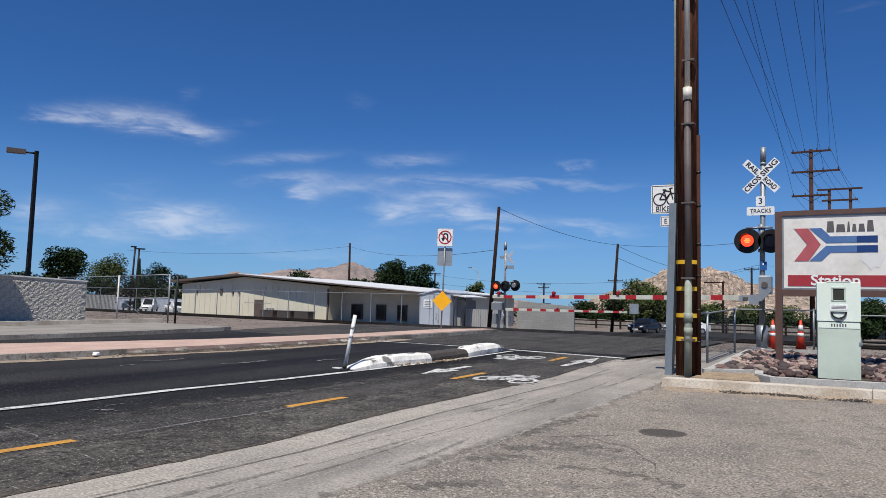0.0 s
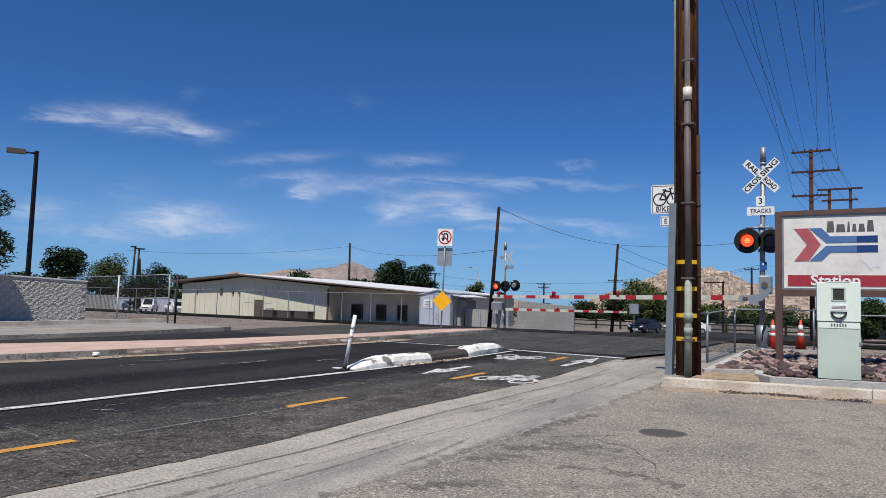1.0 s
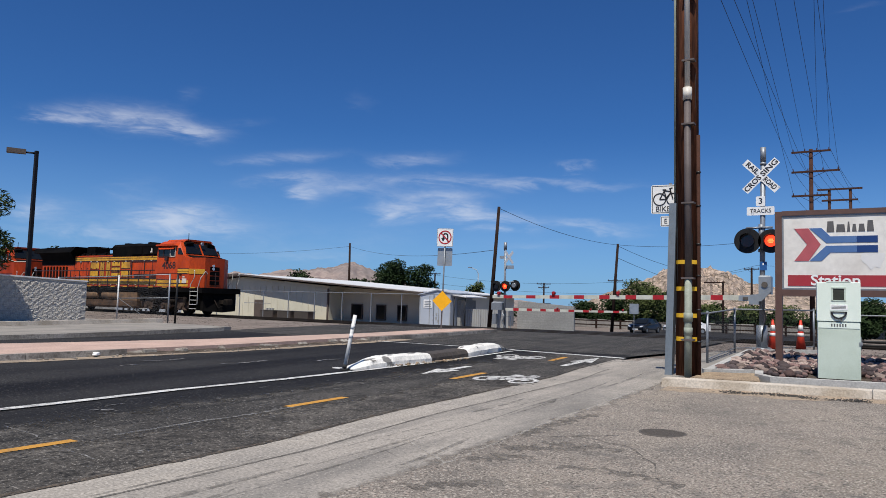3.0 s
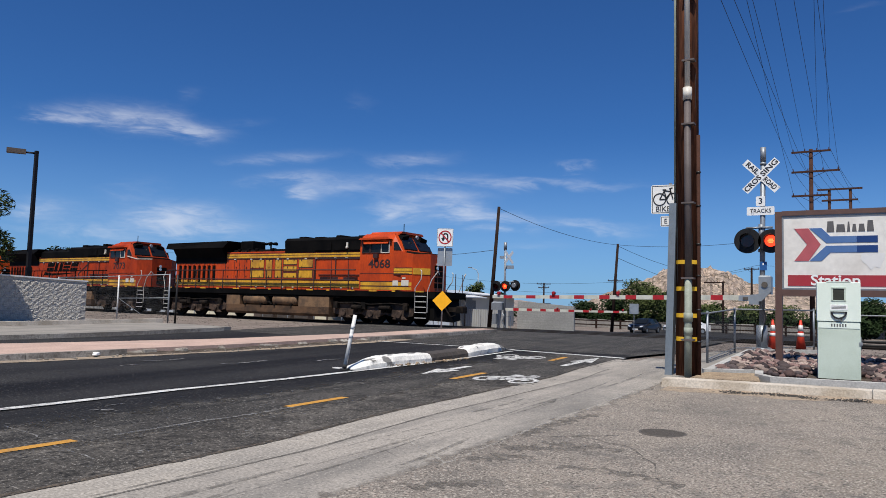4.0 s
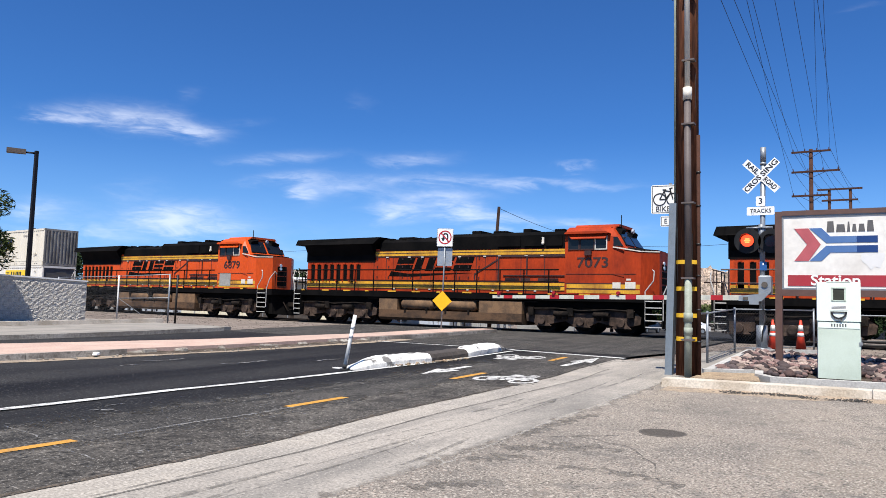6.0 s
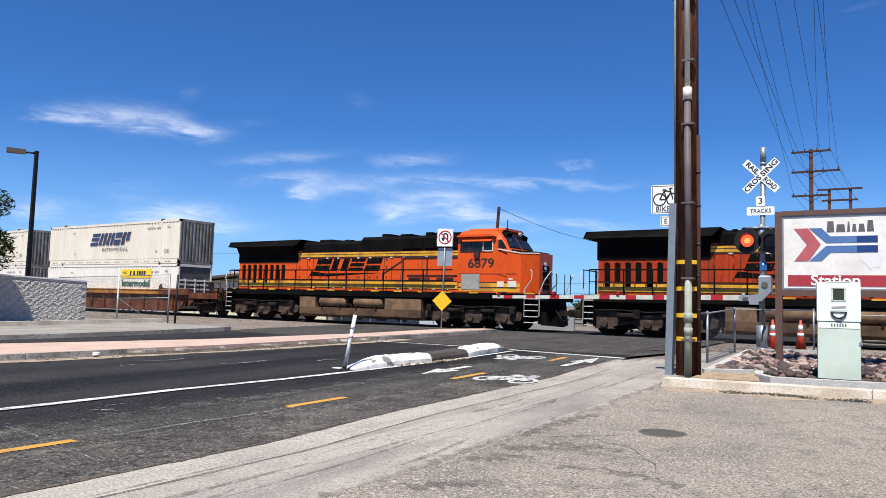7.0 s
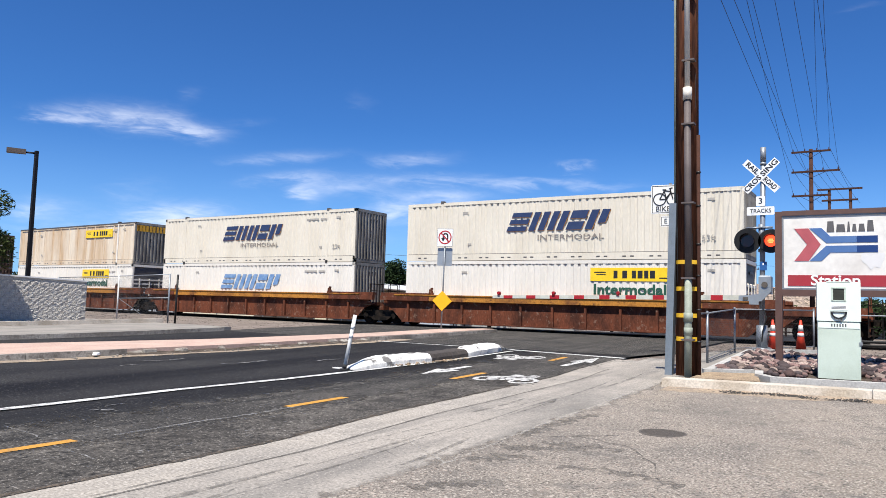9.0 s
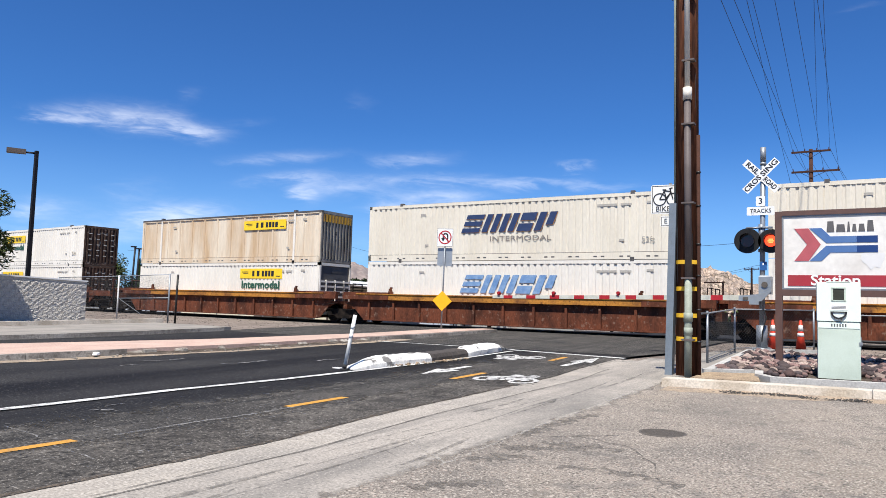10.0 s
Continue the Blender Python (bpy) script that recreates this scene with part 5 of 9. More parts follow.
    side = [(-1.5, 1.74), (1.5, 1.74), (1.5, 4.28), (1.32, 4.60), (1.0, 4.76), (-1.0, 4.76), (-1.32, 4.60), (-1.5, 4.28)]
    s.hull([(16.2, y, z) for y, z in side], [(18.35, y, z) for y, z in side])
    front = [(-1.42, 1.74), (1.42, 1.74), (1.42, 3.74), (1.22, 3.78), (0.92, 3.82), (-0.92, 3.82), (-1.22, 3.78), (-1.42, 3.74)]
    s.hull([(18.35, y, z) for y, z in side], [(18.95, y, z) for y, z in front])
    cab = part("cab", s, orange, ob)
    s = Shape()
    s.prism([(-1.05, 4.74), (1.05, 4.74), (0.9, 4.86), (-0.9, 4.86)], "x", 16.5, 18.5)
    s.prism([(16.2, 4.40), (18.3, 4.40), (18.1, 4.5), (16.3, 4.5)], "y", -1.68, -1.44)
    part("cab_roof", s, orange, cab)
    # nose with chamfered corners and dark anti-glare top
    s = Shape()
    plan = [(18.9, -1.5), (19.62, -1.5), (20.2, -0.75), (20.2, 0.75), (19.62, 1.5), (18.9, 1.5)]
    s.hull([(x, y, 1.74) for x, y in plan], [(x, y, 3.74 - 0.17 * (x - 18.9) + (0.0 if abs(y) > 1 else 0.14)) for x, y in plan])
    part("nose", s, orange, ob)
    s = Shape()
    s.hull([(18.95, -1.2, 3.70), (19.55, -1.2, 3.62), (20.1, -0.65, 3.63), (20.1, 0.65, 3.63), (19.55, 1.2, 3.62), (18.95, 1.2, 3.70)], [(18.95, -1.1, 3.82), (19.55, -1.05, 3.74), (20.1, -0.6, 3.71), (20.1, 0.6, 3.71), (19.55, 1.05, 3.74), (18.95, 1.1, 3.82)])
    part("nose_top", s, "loco_black", ob, "black anti-glare nose top")
    # windscreen, corner glass and side windows
    s = Shape()
    for y0, y1 in ((-1.25, -0.08), (0.08, 1.25)):
        a = Vector((18.46, 0, 4.56))
        b = Vector((18.88, 0, 3.90))
        s.hull([(a.x, y0 * 0.85, a.z), (b.x, y0, b.z), (b.x, y1, b.z), (a.x, y1 * 0.85, a.z)],
               [(a.x + 0.05, y0 * 0.85, a.z + 0.03), (b.x + 0.05, y0, b.z + 0.03), (b.x + 0.05, y1, b.z + 0.03), (a.x + 0.05, y1 * 0.85, a.z + 0.03)])
    part("windscreen", s, "window_dark", cab)
    s = Shape()
    for sy in (-1, 1):
        s.hull([(18.42, sy * 1.44, 3.86), (18.84, sy * 1.43, 3.84), (18.58, sy * 1.45, 4.25), (18.42, sy * 1.46, 4.25)], [(18.42, sy * 1.515, 3.86), (18.84, sy * 1.46, 3.84), (18.58, sy * 1.50, 4.25), (18.42, sy * 1.515, 4.25)])
    split_parts("corner_window", s, "window_dark", cab)
    for x0, x1, sy in [(a, b, k) for a, b in ((16.38, 16.85), (16.92, 17.55), (17.62, 18.12)) for k in (-1, 1)]:
        s = Shape()
        s.box(x0, x1, sy * 1.506 - 0.006, sy * 1.506 + 0.006, 3.74, 4.30)
        w = part("side_window", s, "window_dark", cab)
        s = Shape()
        if sy:
            y0, y1 = sorted((sy * 1.505, sy * 1.535))
            s.box(x0 - 0.03, x0 + 0.015, y0, y1, 3.70, 4.34)
            s.box(x1 - 0.015, x1 + 0.03, y0, y1, 3.70, 4.34)
            s.box(x0, x1, y0, y1, 3.70, 3.745)
        part("window_frame", s, "patch_white" if x0 > 17.5 else "loco_line", w)
    s = Shape()
    s.hull([(16.32, -1.50, 4.36), (18.16, -1.50, 4.36), (18.10, -1.66, 4.16), (16.55, -1.66, 4.16)], [(16.32, -1.50, 4.39), (18.16, -1.50, 4.39), (18.10, -1.67, 4.19), (16.55, -1.67, 4.19)])
    part("awning", s, orange, cab, "orange sun awning over the side window")
    if kind == "third":
        s = Shape()
        s.box(16.45, 17.45, -1.525, -1.5, 1.88, 2.62)
        part("vent_panel", s, "grey_wall", cab, "grey vent panel low on the cab")
    s = Shape()
    s.box(18.55, 18.58, -0.9, -0.87, 4.7, 5.25)
    part("aerial", s, "loco_black", cab)
    s = Shape()
    s.box(17.15, 17.45, -1.62, -1.5, 3.45, 3.66)
    part("mirror_bracket", s, "loco_line", cab)
    lettering("road_number", number, 0.62, pose(17.5, -1.506, 3.12), "loco_line", cab, width=1.42, bold=0.012)
    # stripes on cab and nose
    s = Shape()
    for z0, z1 in ((1.95, 2.0), (2.2, 2.24), (2.62, 2.645)):
        s.box(16.25, 19.4, -1.51, -1.5, z0, z1)
    split_parts("cab_line", s, "loco_line", cab)
    s = Shape()
    if lead:
        s.box(18.45, 19.58, -1.509, -1.5, 2.60, 2.92)
        s.hull([(19.63, -1.50, 2.60), (20.2, -0.76, 2.60), (20.2, -0.76, 2.92), (19.63, -1.50, 2.92)], [(19.64, -1.515, 2.60), (20.215, -0.77, 2.60), (20.215, -0.77, 2.92), (19.64, -1.515, 2.92)])
    s.box(16.3, 19.58, -1.508, -1.5, 1.80, 1.95)
    s.box(16.3, 19.58, -1.508, -1.5, 2.01, 2.19)
    split_parts("cab_stripe", s, "loco_yellow", cab)
    s = Shape()
    s.box(18.4, 18.75, -1.516, -1.5, 2.02, 2.28)
    s.box(18.95, 19.4, -1.516, -1.5, 2.02, 2.30)
    s.box(19.0, 19.2, -1.516, -1.5, 2.36, 2.44)
    split_parts("notice_patch", s, "patch_white", cab)
    s = Shape()
    if lead:
        s.box(18.43, 19.6, -1.512, -1.5, 2.90, 2.94)
        s.box(18.43, 19.6, -1.512, -1.5, 2.58, 2.62)
        s.box(18.43, 19.6, -1.512, -1.5, 2.74, 2.77)
    for i, x in enumerate((13.0, 13.8, 14.7)):
        s.box(x, x + 0.5, -hw - 0.012, -hw, 2.30, 2.46)
    split_parts("louvre", s, "loco_line", ob)
    if not lead:
        s = Shape()
        s.hull([(18.4, -1.53, 3.78), (19.62, -1.53, 3.57), (19.62, -1.53, 3.62), (18.4, -1.53, 3.83)], [(18.4, -1.49, 3.78), (19.62, -1.49, 3.57), (19.62, -1.49, 3.62), (18.4, -1.49, 3.83)])
        s.hull([(19.62, -1.53, 3.57), (20.22, -0.76, 3.60), (20.22, -0.76, 3.65), (19.62, -1.53, 3.62)], [(19.58, -1.49, 3.57), (20.18, -0.74, 3.60), (20.18, -0.74, 3.65), (19.58, -1.49, 3.62)])
        part("nose_stripe", s, "patch_white", ob, "thin white stripe on the nose edge")
    s = Shape()
    for z in (1.95, 2.25, 2.55, 2.85):
        s.box(20.2, 20.22, -0.36, 0.36, z, z + 0.24)
    split_parts("nose_door_panel", s, "loco_black", ob)
    # headlights and number boards on the nose and cab front
    s = Shape()
    for z in (3.15, 2.95):
        s.cyl((20.18, -0.12, z), (20.25, -0.12, z), 0.09, 0.09, 10)
    s.cyl((18.75, 0, 4.62), (18.85, 0, 4.60), 0.1, 0.1, 10)
    for sy in (-1.1, 1.1):
        s.cyl((20.45, sy, 1.5), (20.5, sy, 1.5), 0.09, 0.09, 10)
    split_parts("headlight", s, "headlight", ob)
    s = Shape()
    for sy in (-1, 1):
        s.hull([(18.2, sy * 0.55, 4.62), (18.62, sy * 0.55, 4.45), (18.62, sy * 1.15, 4.38), (18.2, sy * 1.2, 4.55)], [(18.2, sy * 0.55, 4.82), (18.7, sy * 0.55, 4.66), (18.7, sy * 1.1, 4.56), (18.2, sy * 1.15, 4.72)])
    split_parts("number_board", s, "loco_black", ob)
    # fuel tank with air reservoirs
    s = Shape()
    pr = [(-1.45, 0.42), (-1.3, 0.28), (1.3, 0.28), (1.45, 0.42), (1.45, 0.80), (-1.45, 0.80)]
    s.prism(pr, "x", 5.95, 14.1)
    part("tank_bottom", s, "tank_low", ob, "oily brown lower side of the tank")
    s = Shape()
    s.prism([(-1.45, 0.80), (1.45, 0.80), (1.45, 1.36), (-1.45, 1.36)], "x", 5.95, 7.1)
    s.prism([(-1.45, 0.80), (1.45, 0.80), (1.45, 1.36), (-1.45, 1.36)], "x", 11.85, 14.1)
    s.box(7.1, 11.85, -0.7, 0.7, 0.8, 1.4)
    tank = part("fuel_tank", s, "tank_tan", ob, "dusty brown fuel tank")
    for x0, x1 in ((7.3, 9.2), (9.7, 11.65)):
        s = Shape()
        s.cyl((x0 + 0.12, -1.2, 1.12), (x1 - 0.12, -1.2, 1.12), 0.29, 0.29, 20)
        s.cyl((x0, -1.2, 1.12), (x0 + 0.12, -1.2, 1.12), 0.18, 0.29, 20)
        s.cyl((x1 - 0.12, -1.2, 1.12), (x1, -1.2, 1.12), 0.29, 0.18, 20)
        part("air_reservoir", s, "tank_tan", ob, "tan air reservoir cylinder")
    s = Shape()
    for x in (7.6, 8.9, 10.0, 11.3):
        s.box(x - 0.05, x + 0.05, -1.52, -0.9, 0.78, 0.90)
    s.tube([(9.25, -1.3, 0.9), (9.45, -1.35, 1.0), (9.6, -1.3, 0.85)], 0.06, 6)
    split_parts("tank_bracket", s, "underframe", ob)
    # trucks
    wheels = []
    for a in ((0.95, 2.85, 4.80), (15.05, 16.90, 18.72)):
        s = Shape()
        m0, m1 = a[0], a[2]
        top = [(m0 - 0.85, 0.80), (m0 - 0.5, 1.04), (m0 + 0.5, 1.04), (a[1] - 0.7, 0.92), (a[1] + 0.7, 0.92), (m1 - 0.5, 1.04), (m1 + 0.5, 1.04), (m1 + 0.85, 0.80)]
        bot = [(m1 + 0.80, 0.50), (m1 + 0.35, 0.40), (m1 - 0.40, 0.40), (a[1] + 0.75, 0.54), (a[1] + 0.4, 0.36), (a[1] - 0.4, 0.36), (a[1] - 0.75, 0.54), (m0 + 0.40, 0.40), (m0 - 0.35, 0.40), (m0 - 0.80, 0.50)]
        for sy in (-1, 1):
            y0, y1 = sorted((sy * 1.02, sy * 1.20))
            s.prism(top + bot, "y", y0, y1)
        truck = part("truck_frame", s, "truck_brown", ob, "dusty brown cast truck frame")
        s = Shape()
        for x in a:
            s.prism([(x - 0.42, 0.30), (x + 0.42, 0.30), (x + 0.28, 0.42), (x + 0.2, 0.72), (x - 0.2, 0.72), (x - 0.28, 0.42)], "y", -1.32, -1.14)
            s.cyl((x, -1.42, 0.54), (x, -1.30, 0.54), 0.17, 0.19, 14)
        split_parts("journal_box", s, "truck_brown", truck)
        s = Shape()
        for x in (a[0] + 0.95, a[1] + 0.95):
            for dx in (-0.16, 0.16):
                s.cyl((x + dx, -1.24, 0.62), (x + dx, -1.24, 0.98), 0.12, 0.12, 10)
            s.cyl((x - 0.35, -1.34, 0.86), (x + 0.35, -1.34, 0.86), 0.12, 0.12, 10)
        s.tube([(m0 - 0.6, -1.3, 1.06), (m0 + 0.7, -1.33, 1.10), (a[1], -1.33, 1.02), (m1 - 0.5, -1.33, 1.10), (m1 + 0.6, -1.3, 1.04)], 0.04, 5)
        for x in (m0 - 0.55, a[1] - 0.5, m1 + 0.4):
            s.box(x - 0.12, x + 0.16, -1.40, -1.2, 0.78, 1.14)
        part("brake_gear", s, "underframe", truck)
        s = Shape()
        s.box(m0 - 0.5, m1 + 0.5, -0.55, 0.55, 0.30, 1.16)
        s.box(m0 + 0.6, m1 - 0.6, -1.0, 1.0, 0.62, 1.16)
        s.box(m0 - 0.7, m1 + 0.7, -0.98, 0.98, 0.95, 1.16)
        part("bolster", s, "underframe", truck, "dark bolster and traction motors")
        for x in a:
            wheels.append(wheelset(ob, x, 0.53))
    # steps, handrails, couplers, plough
    for x0, x1, z1 in ((19.78, 20.55, 1.44), (0.05, 0.55, 1.44)):
        for sy in (-1, 1):
            s = Shape()
            for k in range(5):
                z = 0.40 + k * 0.27
                ya, yb = sorted((sy * 1.15, sy * 1.5))
                s.box(x0 + 0.04, x1 - 0.04, ya, yb, z, z + 0.035)
            ya, yb = sorted((sy * 1.12, sy * 1.5))
            s.box(x0, x0 + 0.04, ya, yb, 0.36, z1 + 0.2)
            s.box(x1 - 0.04, x1, ya, yb, 0.36, z1 + 0.2)
            split_parts("step_plate", s, "loco_black", ob)
        s = Shape()
        for k in range(5):
            z = 0.40 + k * 0.27
            s.box(x0 + 0.04, x1 - 0.04, -1.515, -1.49, z, z + 0.04)
        split_parts("tread_edge", s, "grab_white", ob, "white painted step edges")
    for sy in (-1, 1):
        y = sy * 1.48
        for pts in ([(19.8, y, 0.7), (19.8, y, 1.9), (20.15, y, 2.35), (20.18, y, 2.75), (20.1, y, 2.82)], [(20.55, y, 0.7), (20.55, y, 1.75), (20.8, y, 2.35), (21.05, y * 0.9, 2.75), (21.05, y * 0.8, 2.6)], [(0.05, y, 0.6), (0.05, y, 1.9), (-0.1, y, 2.4), (-0.1, y * 0.9, 2.75)]):
            part("grab_rail", Shape().tube(pts, 0.024, 6), "grab_white", ob, "white painted grab rail")
    xs = [0.6 + 1.235 * i for i in range(13)]
    rail_paint = "loco_line" if lead else "loco_black"
    s = Shape()
    for sy in (-1, 1):
        y = sy * 1.46
        for x in xs:
            s.cyl((x, y, 1.74), (x, y, 2.83), 0.032, 0.032, 5)
    for y in (-1.2, -0.5, 0.5, 1.2):
        s.cyl((-0.05, y, 1.74), (-0.05, y, 2.83), 0.022, 0.022, 5)
        s.cyl((20.95, y, 1.74), (20.95, y, 2.7), 0.022, 0.022, 5)
    split_parts("stanchion", s, rail_paint, ob)
    s = Shape()
    for sy in (-1, 1):
        y = sy * 1.46
        s.tube([(0.3, y, 2.83), (15.9, y, 2.83)], 0.034, 5)
        s.tube([(0.3, y, 2.30), (15.9, y, 2.30)], 0.020, 5)
    s.tube([(-0.05, -1.3, 2.83), (-0.05, 1.3, 2.83)], 0.024, 5)
    split_parts("handrail", s, rail_paint, ob)
    s = Shape()
    s.box(20.3, 21.0, -1.48, 1.48, 1.40, 1.74)
    s.hull([(20.55, -1.25, 0.30), (20.85, -1.25, 0.30), (21.15, 0, 0.22), (20.85, 1.25, 0.30), (20.55, 1.25, 0.30)], [(20.6, -1.2, 1.40), (20.75, -1.2, 1.40), (20.85, 0, 1.40), (20.75, 1.2, 1.40), (20.6, 1.2, 1.40)])
    part("plough", s, "loco_black", ob, "black snow plough and pilot")
    s = Shape()
    for x0, x1 in ((20.9, 21.65), (-0.72, 0.0)):
        s.box(x0, x1, -0.12, 0.12, 0.76, 1.0)
        xe = x1 if x1 > 10 else x0
        s.box(xe - 0.2, xe + 0.2, -0.2, 0.2, 0.70, 1.06, 0.05)
    s.tube([(20.95, -0.5, 1.0), (21.3, -0.45, 0.5), (21.5, -0.3, 0.6)], 0.035, 5)
    s.tube([(-0.05, 0.5, 1.0), (-0.4, 0.45, 0.5), (-0.6, 0.3, 0.6)], 0.035, 5)
    split_parts("coupler", s, "underframe", ob)
    # horn on the hood
    s = Shape()
    s.cyl((8.0, 0, 4.05), (8.0, 0, 4.48), 0.05, 0.05, 6)
    for y, l in ((-0.25, 0.45), (0, 0.6), (0.25, 0.4)):
        s.cyl((7.85, y, 4.5), (7.85 + l, y, 4.5), 0.04, 0.10, 8)
        s.cyl((7.85, y, 4.5), (7.6, y, 4.5), 0.04, 0.09, 8)
    s.cyl((8.0, -0.3, 4.48), (8.0, 0.3, 4.48), 0.03, 0.03, 6)
    part("horn", s, "loco_black", ob)
    s = Shape()
    s.box(14.90, 15.0, -1.13, -1.04, 4.05, 4.35)
    s.cyl((14.95, -1.14, 4.0), (14.95, -1.14, 4.12), 0.06, 0.06, 8)
    part("bell", s, "patch_white", ob)
    # company mark as plain shapes
    if lead:
        marks = (("pair", 1.0), ("two", 1.15), ("stack", 0.95), ("flag", 0.95))
        wordmark("logo_outline", marks, 4.95, 1.02, 0.0, pose(9.93, -hw - 0.002, 2.93), "loco_line", ob, "dark outline of the logo", 0.18, 0.045)
        wordmark("logo", marks, 4.95, 1.02, 0.0, pose(9.93, -hw - 0.009, 2.93), "loco_yellow", ob, "yellow logo drawn as plain bars", 0.18)
    else:
        wordmark("logo", (("pair", 1.1), ("two", 1.2), ("stack", 1.0), ("flag", 1.05)), 4.5, 0.66, 0.38, pose(8.95, -hw - 0.008, 3.14), "loco_black", ob, "black slanted logo drawn as plain bars", 0.14)
        s = Shape()
        s.prism([(6.2, 2.52), (7.6, 2.50), (11.3, 2.70), (7.4, 2.66), (6.35, 2.78)], "y", -hw - 0.008, -hw)
        part("swoosh", s, "loco_black", ob, "black swoosh under the logo")
        s = Shape()
        s.prism([(11.3, 2.30), (11.36, 2.30), (11.36, 2.60), (12.6, 3.3), (12.6, 3.37), (11.3, 2.66)], "y", -hw - 0.02, -hw)
        part("stair_line", s, "loco_line", ob)
    return ob, wheels


# container lengths and the well spacing
CL, CH, CW, PITCH = 16.154, 2.896, 2.59, 19.5
WELL_Z = 0.36


def build_container(style):
    """A 53-foot container: x from -CL to 0, near side at y -CW/2, base at z 0."""
    labels = {"cream": "cream corrugated container with navy logo", "white_logo": "white corrugated container with faded blue logo",
              "white_plate": "white corrugated container with yellow name plate", "white_far": "white corrugated container with yellow name plate", "tan": "dirty tan panelled container with yellow plate"}
    ob = thing("shipping_container", pose(0, 0, 0), labels[style] + " in a rail well", "container", "containers of the train")
    skin = {"cream": "cont_white", "white_logo": "cont_white2", "white_plate": "cont_white2", "white_far": "cont_white2", "tan": "cont_tan"}[style]
    h = CW / 2
    s = Shape()
    s.box(-CL + 0.02, -0.02, -h + 0.06, h - 0.06, 0.12, CH - 0.05)
    part("shell", s, skin, ob)
    for sy in (-1, 1):
        bm = bmesh.new()
        pts = []
        if style == "tan":
            n, rows = 13, []
            p = (CL - 0.4) / n
            for i in range(n):
                x = -CL + 0.2 + i * p
                pts += [(x, 0.0), (x + 0.10, 0.0), (x + 0.12, 0.045), (x + p - 0.02, 0.045)]
        else:
            n = 50
            p = (CL - 0.3) / n
            for i in range(n):
                x = -CL + 0.15 + i * p
                pts += [(x, 0.0), (x + p * 0.52, 0.0), (x + p * 0.64, 0.030), (x + p * 0.88, 0.030)]
        pts.append((-0.15, 0.0))
        lo = [bm.verts.new((x, sy * (h - 0.012 - d), 0.30)) for x, d in pts]
        hi = [bm.verts.new((x, sy * (h - 0.012 - d), CH - 0.14)) for x, d in pts]
        for i in range(len(pts) - 1):
            bm.faces.new((lo[i], lo[i + 1], hi[i + 1], hi[i]))
        part("side_panel", bm, skin, ob)
    s = Shape()
    for sy in (-1, 1):
        y0, y1 = sorted((sy * (h - 0.07), sy * h))
        s.box(-CL, 0, y0, y1, CH - 0.15, CH)
        s.box(-CL, 0, y0, y1, 0.02, 0.32)
        for x in (-CL, -0.16):
            s.box(x, x + 0.16, y0, y1, 0.02, CH)
    posts = Shape()
    for x in (-CL + 1.98, -2.1):
        posts.box(x, x + 0.14, -h - 0.004, -h + 0.07, 0.02, CH - 0.008)
        posts.box(x, x + 0.14, h - 0.07, h + 0.004, 0.02, CH - 0.008)
    split_parts("lifting_post", posts, "cont_white2" if style == "tan" else skin, ob)
    split_parts("frame_member", s, "cont_tan" if style == "tan" else skin, ob)
    s = Shape()
    s.box(-CL, 0, -h, h, CH - 0.004, CH + 0.006)
    part("roof", s, "cont_frame" if style == "tan" else skin, ob)
    if style == "tan":
        s = Shape()
        s.box(-CL, 0, -h - 0.004, -h, CH - 0.10, CH + 0.006)
        part("roof_rail", s, "cont_frame", ob, "dark roof rail")
    s = Shape()
    n = 46
    for i in range(n):
        x = -CL + 0.35 + i * (CL - 0.7) / (n - 1)
        if style != "tan":
            s.box(x - 0.06, x + 0.06, -h - 0.003, -h, CH - 0.185, CH - 0.145)
    for i in range(13):
        x = -CL + 0.7 + i * 1.17
        s.box(x, x + 0.16, -h - 0.003, -h, 0.12, 0.18)
        s.box(x + 0.34, x + 0.5, -h - 0.003, -h, 0.12, 0.18)
    s.box(-CL + 0.1, -0.1, -h - 0.003, -h, 0.325, 0.345)
    part("vent_band", s, "cont_frame", ob, kind="stuff")
    s = Shape()
    for x in (-CL + 1.98, -2.1):
        s.box(x - 0.02, x + 0.16, -h - 0.006, -h + 0.18, CH - 0.06, CH + 0.09)
        s.box(x - 0.02, x + 0.16, -h - 0.006, -h + 0.18, -0.01, 0.12)
    split_parts("corner_casting", s, "cont_frame", ob)
    # end wall with ribs and lock rods
    s = Shape()
    s.box(-0.02, 0.0, -h + 0.06, h - 0.06, 0.15, CH - 0.1)
    back_paint = {"white_plate": "cont_frame", "white_far": "cont_end_brown"}.get(style, "cont_end")
    end = part("end_wall", s, back_paint, ob, "ribbed end wall")
    s = Shape()
    if style == "white_plate":
        for z in (0.42, 0.66, 0.95, 1.24, 1.53, 1.80):
            s.box(0.0, 0.06, -h + 0.1, h - 0.1, z, z + 0.10)
        for y in (-0.75, 0.0, 0.75):
            s.box(0.0, 0.09, y - 0.03, y + 0.03, 0.2, 1.95)
    else:
        for i in range(9):
            y = -h + 0.26 + i * 0.26
            s.box(0.0, 0.07, y - 0.05, y + 0.05, 0.2, CH - 0.18)
    s.box(-0.02, 0.06, -h, -h + 0.1, 0.02, CH)
    s.box(-0.02, 0.06, h - 0.1, h, 0.02, CH)
    s.box(-0.02, 0.06, -h, h, CH - 0.16, CH)
    s.box(-0.02, 0.06, -h, h, 0.02, 0.2)
